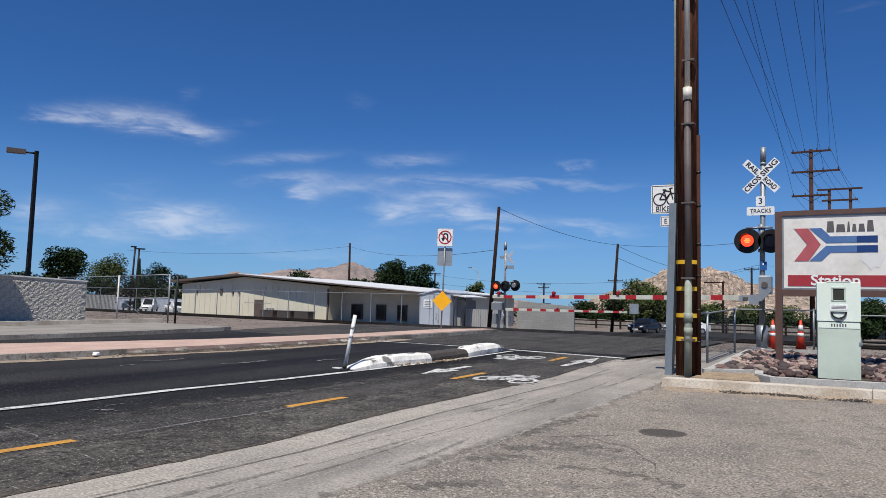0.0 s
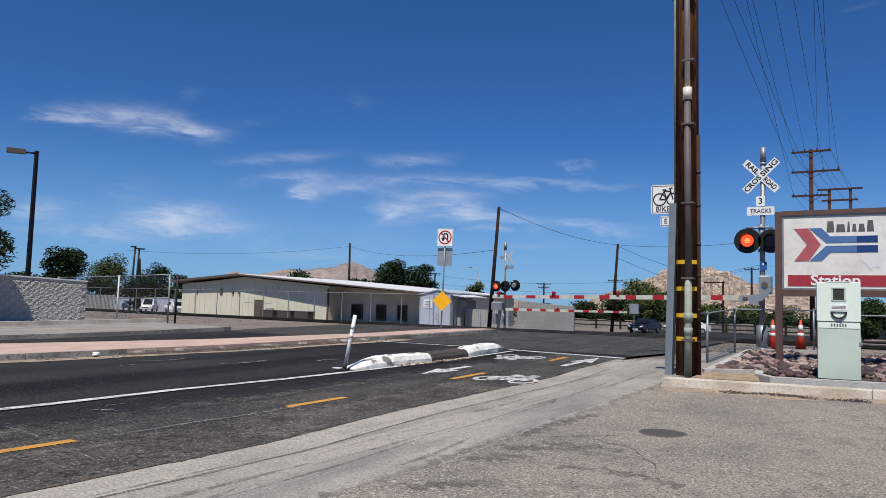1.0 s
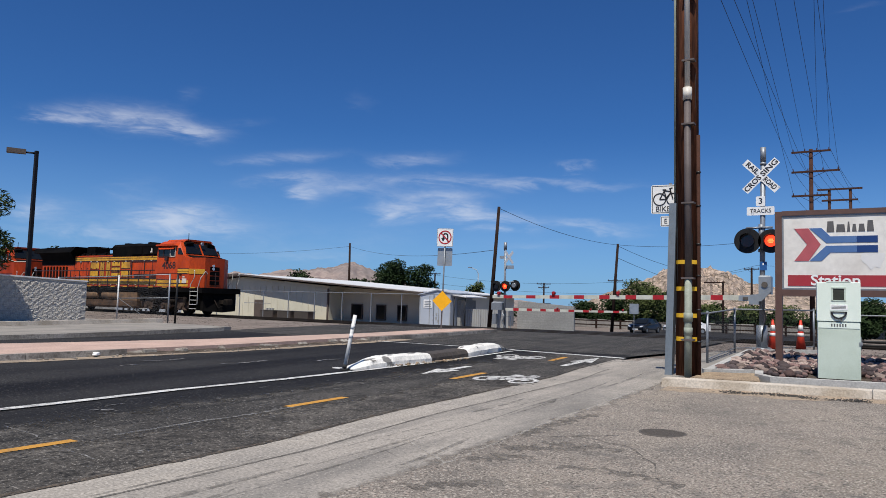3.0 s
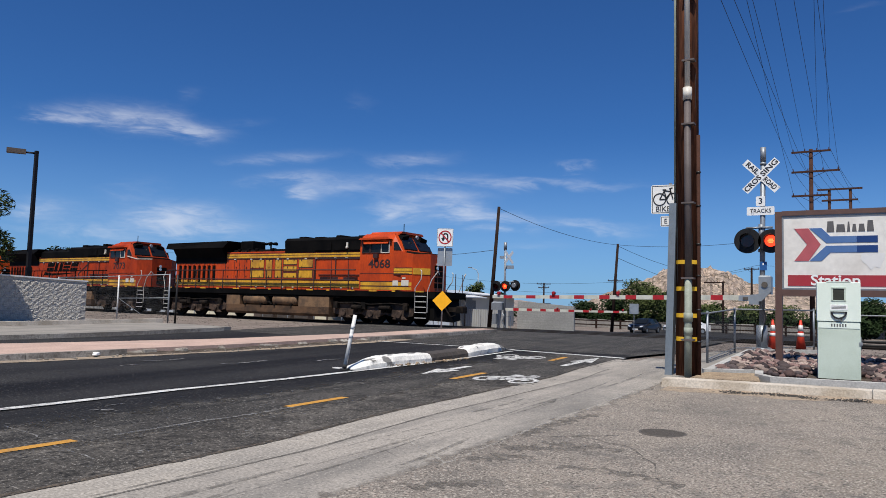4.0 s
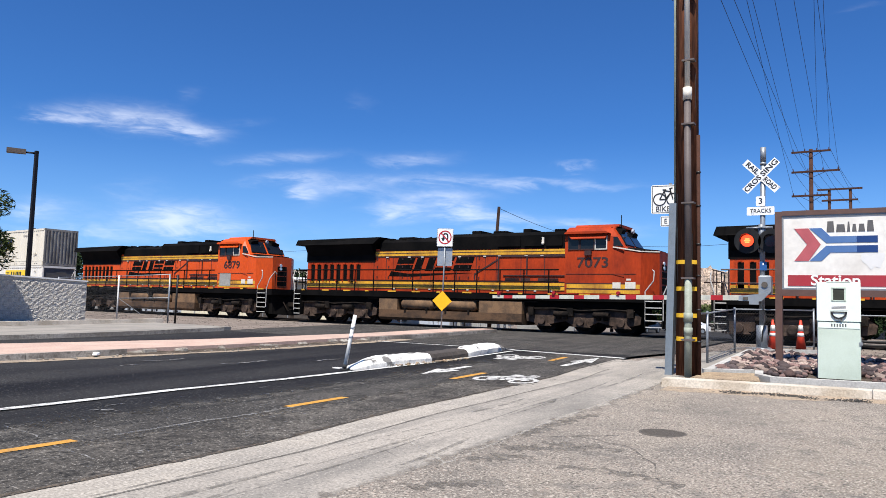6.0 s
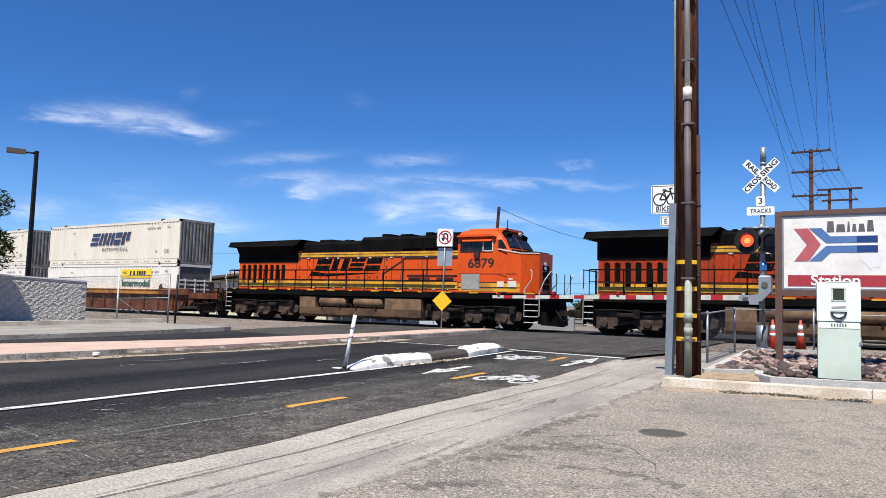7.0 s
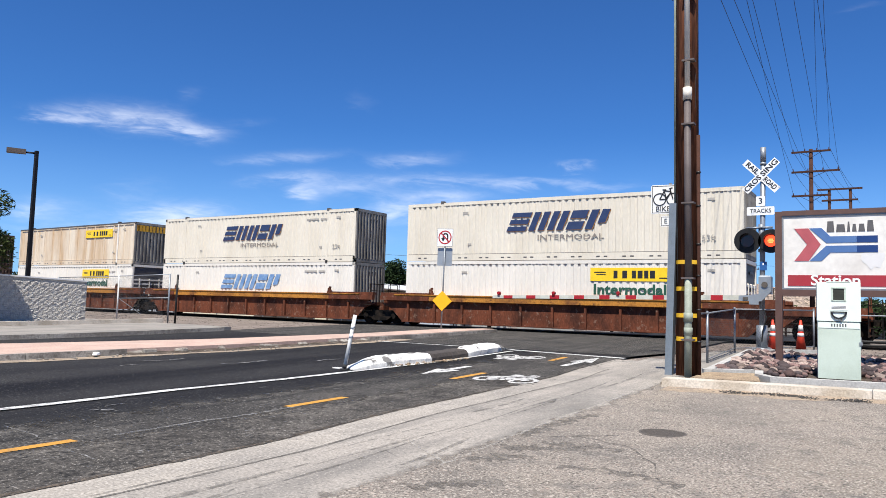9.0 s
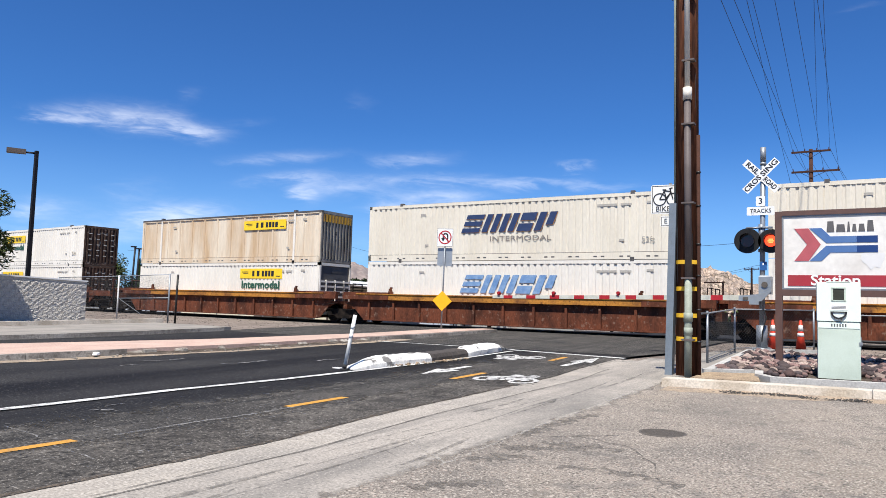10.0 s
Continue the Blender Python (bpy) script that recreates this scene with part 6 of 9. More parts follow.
    split_parts("end_rib", s, {"white_plate": "cont_white2", "white_far": "cont_end_brown"}.get(style, "cont_end"), end)
    if style == "white_far":
        s = Shape()
        for k in range(5):
            for y in (-0.85, -0.25, 0.3, 0.85):
                s.box(0.071, 0.076, y - 0.13, y + 0.10, 0.7 + k * 0.4, 0.75 + k * 0.4)
        split_parts("end_dash", s, "patch_white", end)
    s = Shape()
    for y, z, w, g in ((-0.3, 2.35, 0.55, 0.1), (0.2, 2.35, 0.35, 0.1), (-0.15, 1.6, 0.16, 0.2), (-0.1, 1.25, 0.1, 0.1)):
        s.box(0.052, 0.058, y, y + w, z, z + g)
    if style != "tan":
        split_parts("end_marking", s, "cont_frame", end)
    else:
        split_parts("end_marking", s, "sign_black", end)
        s = Shape()
        s.box(0.065, 0.07, -h + 0.12, h - 0.12, CH - 0.62, CH - 0.2)
        part("end_plate", s, "loco_yellow", end, "yellow strip on the end wall")
    # name plates and lettering
    f = -h - 0.006
    if style in ("cream", "white_logo"):
        col = "navy" if style == "cream" else "faded_blue"
        wordmark("logo", (("stack", 1.1), ("three", 1.4), ("one", 0.36), ("flag", 0.85), ("cap", 0.95)), 4.7, 0.86, 0.42, pose(-7.98, f - 0.004, 1.80), col, ob, "slanted logo drawn as plain bars", 0.16)
        if style == "cream":
            wordmark("logo_edge", (("stack", 1.1), ("three", 1.4), ("one", 0.36), ("flag", 0.85), ("cap", 0.95)), 4.7, 0.86, 0.42, pose(-7.96, f - 0.001, 1.785), "well_yellow", ob, "thin worn yellow edge of the logo", 0.16)
    if style == "cream":
        lettering("lettering", "INTERMODAL", 0.34, pose(-7.35, f, 1.04), "letter_brown", ob, width=3.15)
    if style in ("white_plate", "tan", "white_far"):
        z0, z1, x0, x1 = {"white_plate": (1.98, 2.56, -6.35, -2.85), "tan": (1.95, 2.50, -6.2, -2.7), "white_far": (1.85, 2.43, -12.6, -9.1)}[style]
        s = Shape()
        s.box(x0, x1, f - 0.006, f + 0.004, z0, z1)
        pl = part("name_plate", s, "plate_yellow", ob, "yellow name plate with dark bars")
        s = Shape()
        for a, b, c, d in ((0.30, 0.35, 0.22, 0.78), (0.41, 0.47, 0.22, 0.78), (0.53, 0.58, 0.22, 0.78), (0.60, 0.66, 0.22, 0.78), (0.68, 0.73, 0.22, 0.78), (0.75, 0.81, 0.22, 0.78), (0.05, 0.20, 0.62, 0.70), (0.08, 0.20, 0.46, 0.52), (0.86, 0.96, 0.2, 0.28)):
            s.box(x0 + (x1 - x0) * a, x0 + (x1 - x0) * b, f - 0.012, f - 0.006, z0 + (z1 - z0) * c, z0 + (z1 - z0) * d)
        split_parts("plate_bar", s, "sign_black", pl)
    if style in ("white_plate", "white_far"):
        lettering("lettering", "Intermodal", 0.62, pose(-4.62 if style == "white_plate" else -10.85, f, 1.60 if style == "white_plate" else 1.47), "letter_green", ob, width=3.15, bold=0.018)
    if style != "tan":
        lettering("length_mark", "53ft", 0.36, pose(-1.35, f - 0.004, 0.85), "faint_mark", ob)
    s = Shape()
    for x, z, w in ((-3.6, 2.35, 0.9), (-2.55, 2.35, 0.5), (-1.4, 2.4, 0.3), (-12.9, 2.3, 0.3), (-12.6, 0.75, 0.2), (-2.6, 0.8, 0.22)):
        s.box(x, x + w, f, f + 0.004, z, z + 0.10)
    split_parts("small_mark", s, "faint_mark", ob)
    return ob


def build_well(first, last):
    """One well-car unit: x measured from the containers' forward end; couples at CL/2 either way."""
    ob = thing("well_car", pose(0, 0, 0), "rust-brown double-stack well car with a worn yellow sill", "rail wagon", "well cars of the train")
    xm0, xm1 = -CL - 1.45, 1.45
    s = Shape()
    h = 1.42
    for sy in (-1, 1):
        y0, y1 = sorted((sy * (h - 0.12), sy * h))
        s.box(xm0 + 0.9, xm1 - 0.9, *sorted((sy * (h - 0.12), sy * (h + 0.10))), 1.27, 1.56)
        s.box(xm0 + 0.9, xm1 - 0.9, *sorted((sy * (h - 0.17), sy * (h + 0.14))), 1.54, 1.585)
    split_parts("top_sill", s, "well_yellow", ob, "worn yellow top sill with rust")
    s = Shape()
    for sy in (-1, 1):
        for xa, xb in ((xm0, xm0 + 3.0), (xm1 - 3.0, xm1)):
            y0, y1 = sorted((sy * (h - 0.25), sy * (h + 0.05)))
            s.box(xa, xb, y0, y1, 1.50, 1.66)
            s.prism([(xa, 1.27), (xb, 1.27), (xb, 1.5), (xa, 1.5)], "y", *sorted((sy * (h - 0.11), sy * (h + 0.115))))
    split_parts("end_sill", s, "well_rust", ob)
    s = Shape()
    for sy in (-1, 1):
        y0, y1 = sorted((sy * (h - 0.05), sy * (h + 0.10)))
        s.box(xm0 + 1.35, xm1 - 1.35, *sorted((sy * (h - 0.09), sy * (h + 0.03))), 0.20, 0.245)
    split_parts("bottom_flange", s, "well_rust", ob)
    s = Shape()
    for sy in (-1, 1):
        y0, y1 = sorted((sy * (h - 0.12), sy * (h - 0.09)))
        s.prism([(xm0 + 0.3, 1.275), (xm1 - 0.3, 1.275), (xm1 - 0.45, 1.0), (xm1 - 1.30, 0.20), (xm0 + 1.30, 0.20), (xm0 + 0.45, 1.0)], "y", y0, y1)
    s.box(xm0 + 1.5, xm1 - 1.5, -h + 0.13, h - 0.13, 0.21, 0.27)
    for sy in (-1, 1):
        y0, y1 = sorted((sy * (h - 0.10), sy * (h + 0.02)))
        s.box(xm0 + 1.35, xm1 - 1.35, y0, y1, 0.19, 0.25)
    split_parts("well_side", s, "well_rust", ob, "rusty brown ribbed side sheet")
    for i in range(11):
        s = Shape()
        x = xm0 + 1.7 + i * (xm1 - xm0 - 3.4) / 10
        for sy in (-1, 1):
            y0, y1 = sorted((sy * (h - 0.10), sy * (h + 0.03)))
            s.box(x - 0.055, x + 0.055, y0, y1, 0.25, 1.13)
        split_parts("rib", s, "well_rust", ob)
    s = Shape()
    for xa, xb, k in ((xm0 - 0.05, xm0 + 2.0, 1), (xm1 - 2.0, xm1 + (0.05), -1)):
        s.box(xa, xb, -0.6, 0.6, 0.75, 1.12)
        s.box(xa + 0.25, xb - 0.25, -h + 0.1, h - 0.1, 0.98, 1.14)
        s.prism([(xa if k > 0 else xb, 1.1), (xb if k > 0 else xa, 1.1), (xb if k > 0 else xa, 0.35)], "y", -h + 0.12, -h + 0.2)
        s.prism([(xa if k > 0 else xb, 1.1), (xb if k > 0 else xa, 1.1), (xb if k > 0 else xa, 0.35)], "y", h - 0.2, h - 0.12)
    split_parts("end_platform", s, "well_rust", ob)
    s = Shape()
    for x in (xm0 + 3.05, xm1 - 3.05):
        for sy in (-1, 1):
            s.prism([(x - 0.13, 1.58), (x + 0.13, 1.58), (x + 0.05, 1.86), (x - 0.07, 1.86)], "y", sy * h - 0.05, sy * h + 0.05)
            s.box(x - 0.02, x + 0.10, sy * h - 0.04, sy * h + 0.04, 1.85, 1.93)
    split_parts("guide_post", s, "well_rust", ob)
    for x in (xm0 + 0.4, xm1 - 0.4):
        s = Shape()
        for y in (-1.2, -0.4, 0.4, 1.2):
            s.cyl((x, y, 1.1), (x, y, 2.1), 0.022, 0.022, 5)
        s.tube([(x, -1.2, 2.1), (x, 1.2, 2.1)], 0.022, 5)
        s.tube([(x, -1.2, 1.75), (x, 1.2, 1.75)], 0.02, 5)
        for k in range(4):
            s.box(x - 0.25, x + 0.25, -h - 0.02, -h + 0.02, 0.4 + k * 0.3, 0.43 + k * 0.3)
        split_parts("end_railing", s, "underframe", ob)
    wheels = []
    spots = [-CL - (1.67 if not last else 2.1)] + ([3.0] if first else [])
    if first:
        s = Shape()
        s.box(1.3, 4.3, -1.3, 1.3, 1.10, 1.22)
        for sy in (-1, 1):
            s.box(1.3, 4.3, *sorted((sy * 1.30, sy * 1.44)), 1.06, 1.42)
            s.prism([(1.3, 1.06), (2.0, 1.06), (1.3, 0.55)], "y", *sorted((sy * 1.31, sy * 1.37)))
        s.box(1.3, 4.25, -0.75, 0.75, 0.62, 1.10)
        s.box(4.2, 4.36, -1.4, 1.4, 0.95, 1.3)
        for y in (-1.3, 1.3):
            s.tube([(4.25, y, 0.4), (4.25, y, 2.3)], 0.025, 5)
        s.tube([(4.25, -1.3, 2.2), (4.25, 1.3, 2.2)], 0.025, 5)
        part("head_platform", s, "well_rust", ob)
        s = Shape()
        s.cyl((1.7, -1.05, 0.98), (2.6, -1.05, 0.98), 0.17, 0.17, 14)
        s.box(2.75, 3.25, -1.36, -1.0, 0.78, 1.08)
        s.box(3.5, 3.95, -1.34, -1.05, 0.85, 1.08)
        s.tube([(1.4, -1.3, 0.82), (2.3, -1.33, 0.72), (3.6, -1.33, 0.82), (4.2, -1.25, 0.95)], 0.035, 6)
        s.cyl((3.3, -1.2, 1.22), (3.3, -1.2, 1.95), 0.05, 0.05, 8)
        s.cyl((3.3, -1.26, 1.85), (3.3, -1.20, 1.85), 0.26, 0.26, 18)
        part("brake_gear", s, "underframe", ob, "dark brake cylinder, valves and hand wheel")
        s = Shape()
        for k in range(5):
            s.box(4.22, 4.66, -1.46, -1.40, 0.42 + k * 0.27, 0.46 + k * 0.27)
        s.box(4.20, 4.24, -1.47, -1.39, 0.36, 1.75)
        s.box(4.64, 4.68, -1.47, -1.39, 0.36, 1.75)
        split_parts("ladder_rung", s, "underframe", ob)
    for c in spots:
        s = Shape()
        for sy in (-1, 1):
            y0, y1 = sorted((sy * 0.98, sy * 1.14))
            s.prism([(c - 1.15, 0.52), (c - 0.9, 0.66), (c - 0.4, 0.74), (c + 0.4, 0.74), (c + 0.9, 0.66), (c + 1.15, 0.52), (c + 0.7, 0.42), (c + 0.4, 0.22), (c - 0.4, 0.22), (c - 0.7, 0.42)], "y", y0, y1)
            for dx in (-0.89, 0.89):
                s.cyl((c + dx, sy * 1.1, 0.46), (c + dx, sy * 1.24, 0.46), 0.16, 0.14, 10)
        s.box(c - 0.25, c + 0.25, -1.0, 1.0, 0.35, 0.72)
        part("truck_frame", s, "underframe", ob)
        for dx in (-0.89, 0.89):
            wheels.append(wheelset(ob, c + dx, 0.46))
    return ob, wheels


LOCOS = {k: build_loco(k, n) for k, n in (("lead", "4068"), ("second", "7073"), ("third", "6879"))}
WELLS, BOXES = [], []
_master, _tmp = {}, None
for i, (low, up) in enumerate((("white_plate", "cream"), ("white_logo", "cream"), ("white_plate", "tan"), ("white_far", "white_far"))):
    x9 = -5.02 - PITCH * i - (3.8 if i == 3 else 0.0)
    WELLS.append((x9, *build_well(i in (0, 3), i == 2)))
    for style, z in ((low, WELL_Z), (up, WELL_Z + CH + 0.012)):
        if style in _master:
            c = copy_thing(_master[style], pose(0, 0, 0))
        else:
            c = _master[style] = build_container(style)
        BOXES.append((x9, z, c))


# ---- things near the crossing ----
def build_utility_pole():
    ob = thing("utility_pole", pose(-3.66, 15.68, -0.18), "tall dark creosoted wooden utility pole with conduits and yellow bands", "utility pole")
    s = Shape()
    s.cyl((0, 0, -0.1), (-0.06, 0, 16.0), 0.235, 0.222, 28)
    part("pole", s, "pole_wood", ob)
    # drying checks: long dark slots and proud splinters down the wood
    random.seed(31)
    s = Shape()
    for i in range(16):
        a = math.radians(random.uniform(190, 350))
        z = random.uniform(0.1, 8.5)
        r = 0.232
        s.tube([(r * math.cos(a) - 0.005 * z, r * math.sin(a), z), (r * math.cos(a + 0.03) - 0.005 * z, r * math.sin(a + 0.03), z + random.uniform(0.5, 1.6))], random.uniform(0.004, 0.009), 4)
    part("checks", s, "sign_black", ob)
    s = Shape()
    s.cyl((0.08, -0.30, 0), (0.08, -0.30, 2.0), 0.074, 0.074, 16)
    s.cyl((0.08, -0.30, 0.85), (0.08, -0.30, 1.0), 0.086, 0.086, 16)
    s.cyl((0.08, -0.30, 1.12), (0.08, -0.30, 1.30), 0.092, 0.092, 16)
    part("lower_conduit", s, "pale_conduit", ob, "pale green-grey plastic conduit")
    s = Shape()
    s.cyl((0.08, -0.30, 2.0), (0.05, -0.30, 5.72), 0.070, 0.070, 16)
    part("middle_conduit", s, "grey_conduit", ob, "grey-brown steel conduit")
    s = Shape()
    s.cyl((0.05, -0.30, 5.72), (0.05, -0.30, 5.98), 0.092, 0.092, 16)
    s.cyl((0.05, -0.30, 5.98), (0.01, -0.30, 11.9), 0.055, 0.055, 14)
    part("upper_conduit", s, "patch_white", ob, "pale narrow upper conduit with coupling")
    for z in (2.0, 3.55, 5.2, 6.55, 0.75, 8.0):
        s = Shape()
        s.box(-0.05, 0.20, -0.385, -0.20, z - 0.015, z + 0.02)
        part("strap", s, "grey_conduit", ob)
    s = Shape()
    s.cyl((0.25, -0.09, 0), (0.225, -0.09, 5.0), 0.042, 0.038, 10)
    part("side_conduit", s, "brown_conduit", ob, "thin brown side conduit")
    for z in (0.7, 1.35, 2.05, 2.7, 3.5, 4.2):
        s = Shape()
        s.cyl((0.25 - z * 0.005, -0.09, z), (0.25 - z * 0.005, -0.09, z + 0.03), 0.050, 0.050, 10)
        part("conduit_joint", s, "sign_black", ob)
    s = Shape()
    s.cyl((-0.245, -0.06, 3.3), (-0.29, -0.06, 12.0), 0.028, 0.028, 8)
    part("ground_moulding", s, "pale_conduit", ob, "pale thin wire moulding")
    s = Shape().box(-1.25, 2.55, -0.38, -0.24, 15.2, 15.38)
    part("crossarm", s, "pole_wood", ob, "long wooden crossarm at the pole head")
    # channel guard beside the pole
    s = Shape()
    for a, b, c, d in ((-0.385, -0.37, -0.20, 0.0), (-0.255, -0.24, -0.20, 0.0), (-0.385, -0.24, -0.21, -0.195)):
        s.hull([(a - 0.03, c, 0), (b - 0.03, c, 0), (b - 0.03, d, 0), (a - 0.03, d, 0)], [(a + 0.05, c, 3.58), (b + 0.05, c, 3.58), (b + 0.05, d, 3.58), (a + 0.05, d, 3.58)])
    part("guard_channel", s, "steel_blue", ob, "blue-grey steel guard channel")
    for z in (0.72, 1.2, 1.75, 2.3):
        s = Shape()
        for k in range(9):
            a0, a1 = math.radians(215 + k * 13), math.radians(215 + (k + 1) * 13)
            r0, r1 = 0.237, 0.243
            s.hull([(r0 * math.cos(a0), r0 * math.sin(a0), z), (r1 * math.cos(a0), r1 * math.sin(a0), z), (r1 * math.cos(a1), r1 * math.sin(a1), z), (r0 * math.cos(a1), r0 * math.sin(a1), z)],
                   [(r0 * math.cos(a0), r0 * math.sin(a0), z + 0.085), (r1 * math.cos(a0), r1 * math.sin(a0), z + 0.085), (r1 * math.cos(a1), r1 * math.sin(a1), z + 0.085), (r0 * math.cos(a1), r0 * math.sin(a1), z + 0.085)])
        part("reflective_band", s, "band_yellow", ob, "yellow reflective band")
    s = Shape()
    s.tube([(-0.3, -0.1, 8.0), (-0.36, -0.12, 8.05), (-0.46, -0.2, 8.3), (-0.44, -0.2, 8.6), (-0.55, -0.3, 8.9), (-1.4, -0.4, 9.6)], 0.012, 5)
    part("drop_wire", s, "rubber", ob)
    # cycle lane sign behind it
    sg = thing("cycle_lane_sign", pose(-4.14, 16.1, -0.16, 0, 0, 8), "white cycle lane sign with plate, on a post behind the pole", "road sign")
    s = Shape()
    s.box(-0.03, 0.03, 0.02, 0.07, 0, 4.1)
    part("post", s, "galv", sg)
    plate(sg, "panel", -0.40, 0.38, 3.42, 4.06, 0.04, "sign_white")
    plate(sg, "plaque", -0.20, 0.20, 3.14, 3.37, 0.03, "sign_white")
    border(sg, -0.38, 0.36, 3.44, 4.04, 0.012)
    border(sg, -0.185, 0.185, 3.155, 3.355, 0.010)
    s = Shape()
    for x in (-0.22, 0.06):
        s.ring((x, 3.74), 0.13, 0.022, -0.012, -0.004, 24)
    for (x0, z0), (x1, z1) in (((-0.22, 3.74), (-0.12, 3.93)), ((-0.12, 3.93), (0.02, 3.91)), ((-0.12, 3.90), (-0.07, 3.74)), ((-0.07, 3.74), (0.02, 3.91)), ((0.06, 3.74), (0.0, 3.97)), ((-0.16, 3.95), (-0.08, 3.95)), ((-0.02, 3.97), (0.05, 3.99)), ((-0.22, 3.74), (-0.07, 3.74))):
        d = Vector((x1 - x0, z1 - z0)).normalized() * 0.012
        s.prism([(x0 - d.y, z0 + d.x), (x1 - d.y, z1 + d.x), (x1 + d.y, z1 - d.x), (x0 + d.y, z0 - d.x)], "y", -0.012, -0.004)
    part("cycle_symbol", s, "sign_black", sg)
    lettering("lettering", "BIKE", 0.16, pose(-0.15, -0.006, 3.525), "sign_black", sg)
    lettering("plaque_lettering", "E", 0.15, pose(-0.09, -0.006, 3.255), "sign_black", sg)


def plate(parent, name, x0, x1, z0, z1, r, material, y=0.0, label=""):
    """A sheet metal panel with rounded corners, 4 mm thick, facing -y."""
    pts = []
    for cx, cz, a in ((x1 - r, z0 + r, -90), (x1 - r, z1 - r, 0), (x0 + r, z1 - r, 90), (x0 + r, z0 + r, 180)):
        for k in range(5):
            t = math.radians(a + k * 22.5)
            pts.append((cx + r * math.cos(t), cz + r * math.sin(t)))
    return part(name, Shape().prism(pts, "y", y - 0.004, y + 0.004), material, parent, label)


def border(parent, x0, x1, z0, z1, w, material="sign_black", y=-0.005):
    s = Shape()
    s.box(x0, x1, y - 0.002, y, z0, z0 + w)
    s.box(x0, x1, y - 0.002, y, z1 - w, z1)
    s.box(x0, x0 + w, y - 0.002, y, z0, z1)
    s.box(x1 - w, x1, y - 0.002, y, z0, z1)
    return part("border", s, material, parent)


def build_station_sign():
    ob = thing("station_sign", pose(0, 20.1, 0), "weathered cream station sign in a brown painted steel frame", "sign")
    for x in (-2.55, 3.1):
        s = Shape()
        s.box(x, x + 0.16, 0.0, 0.16, -0.15, 3.72)
        part("post", s, "station_brown", ob, "brown square steel post")
    for z0, z1 in ((3.61, 3.73), (1.60, 1.76)):
        s = Shape()
        s.box(-2.39, 3.1, 0.0, 0.16, z0, z1)
        part("frame_rail", s, "station_brown", ob)
    s = Shape()
    s.box(-2.39, 3.1, 0.04, 0.14, 1.76, 3.61)
    part("panel", s, "station_panel", ob, "dusty cream plastic sign face")
    s = Shape()
    s.box(-2.39, 3.1, 0.02, 0.04, 3.57, 3.61)
    s.box(-2.39, 3.1, 0.02, 0.04, 1.76, 1.80)
    s.box(-2.39, -2.35, 0.02, 0.04, 1.80, 3.57)
    part("panel_trim", s, "galv", ob, "grey metal trim")
    f0, f1 = 0.030, 0.040
    s = Shape().prism([(-2.11, 3.28), (-1.79, 3.28), (-1.52, 2.875), (-1.79, 2.47), (-2.11, 2.47), (-1.82, 2.875)], "y", f0, f1)
    part("chevron", s, "station_chevron", ob, "faded red chevron")
    s = Shape().prism([(-1.77, 3.28), (-1.50, 3.28), (-1.31, 3.07), (-0.75, 3.07), (-0.75, 2.91), (-1.40, 2.91)], "y", f0, f1)
    part("upper_stripe", s, "station_blue", ob, "faded blue stripe")
    s = Shape().prism([(-1.77, 2.47), (-1.50, 2.47), (-1.31, 2.67), (-0.75, 2.67), (-0.75, 2.84), (-1.40, 2.84)], "y", f0, f1)
    part("lower_stripe", s, "station_blue", ob, "faded blue stripe")
    for z0, z1 in ((2.91, 3.07), (2.67, 2.84)):
        s = Shape().box(-0.748, -0.31, f0, f1, z0, z1)
        part("stripe_end", s, "station_navy", ob, "deep blue stripe end")
    s = Shape().box(-2.26, 3.0, f0, f1, 1.85, 2.12)
    part("red_band", s, "station_red", ob, "dark red band")
    lettering("lettering", "Station", 0.36, pose(-1.21, f0 - 0.004, 1.985), "sign_white", ob, width=1.06, bold=0.008)
    # the operator's name as plain grey bars
    s = Shape()
    x = -1.39
    for w, h in ((0.17, 0.26), (0.20, 0.18), (0.07, 0.24), (0.10, 0.18), (0.14, 0.18), (0.15, 0.26)):
        s.prism([(x, 3.18), (x + w, 3.18), (x + w - 0.02, 3.18 + h), (x + 0.02, 3.18 + h)], "y", f0, f1)
        x += w + 0.035
    part("name_bars", s, "station_grey", ob, "grey bars in place of the name")
    # torn film: a pale ragged patch
    random.seed(5)
    pts = [(-0.42 + 0.26 * math.cos(t) * random.uniform(0.8, 1.1), 2.62 + 0.36 * math.sin(t) * random.uniform(0.75, 1.1)) for t in [2 * math.pi * i / 18 for i in range(18)]]
    pts = [(max(-0.74, x), min(2.655, z)) for x, z in pts]
    s = Shape().prism(pts, "y", 0.034, f1)
    part("torn_patch", s, "patch_clean", ob, "pale patch where the film has torn away")


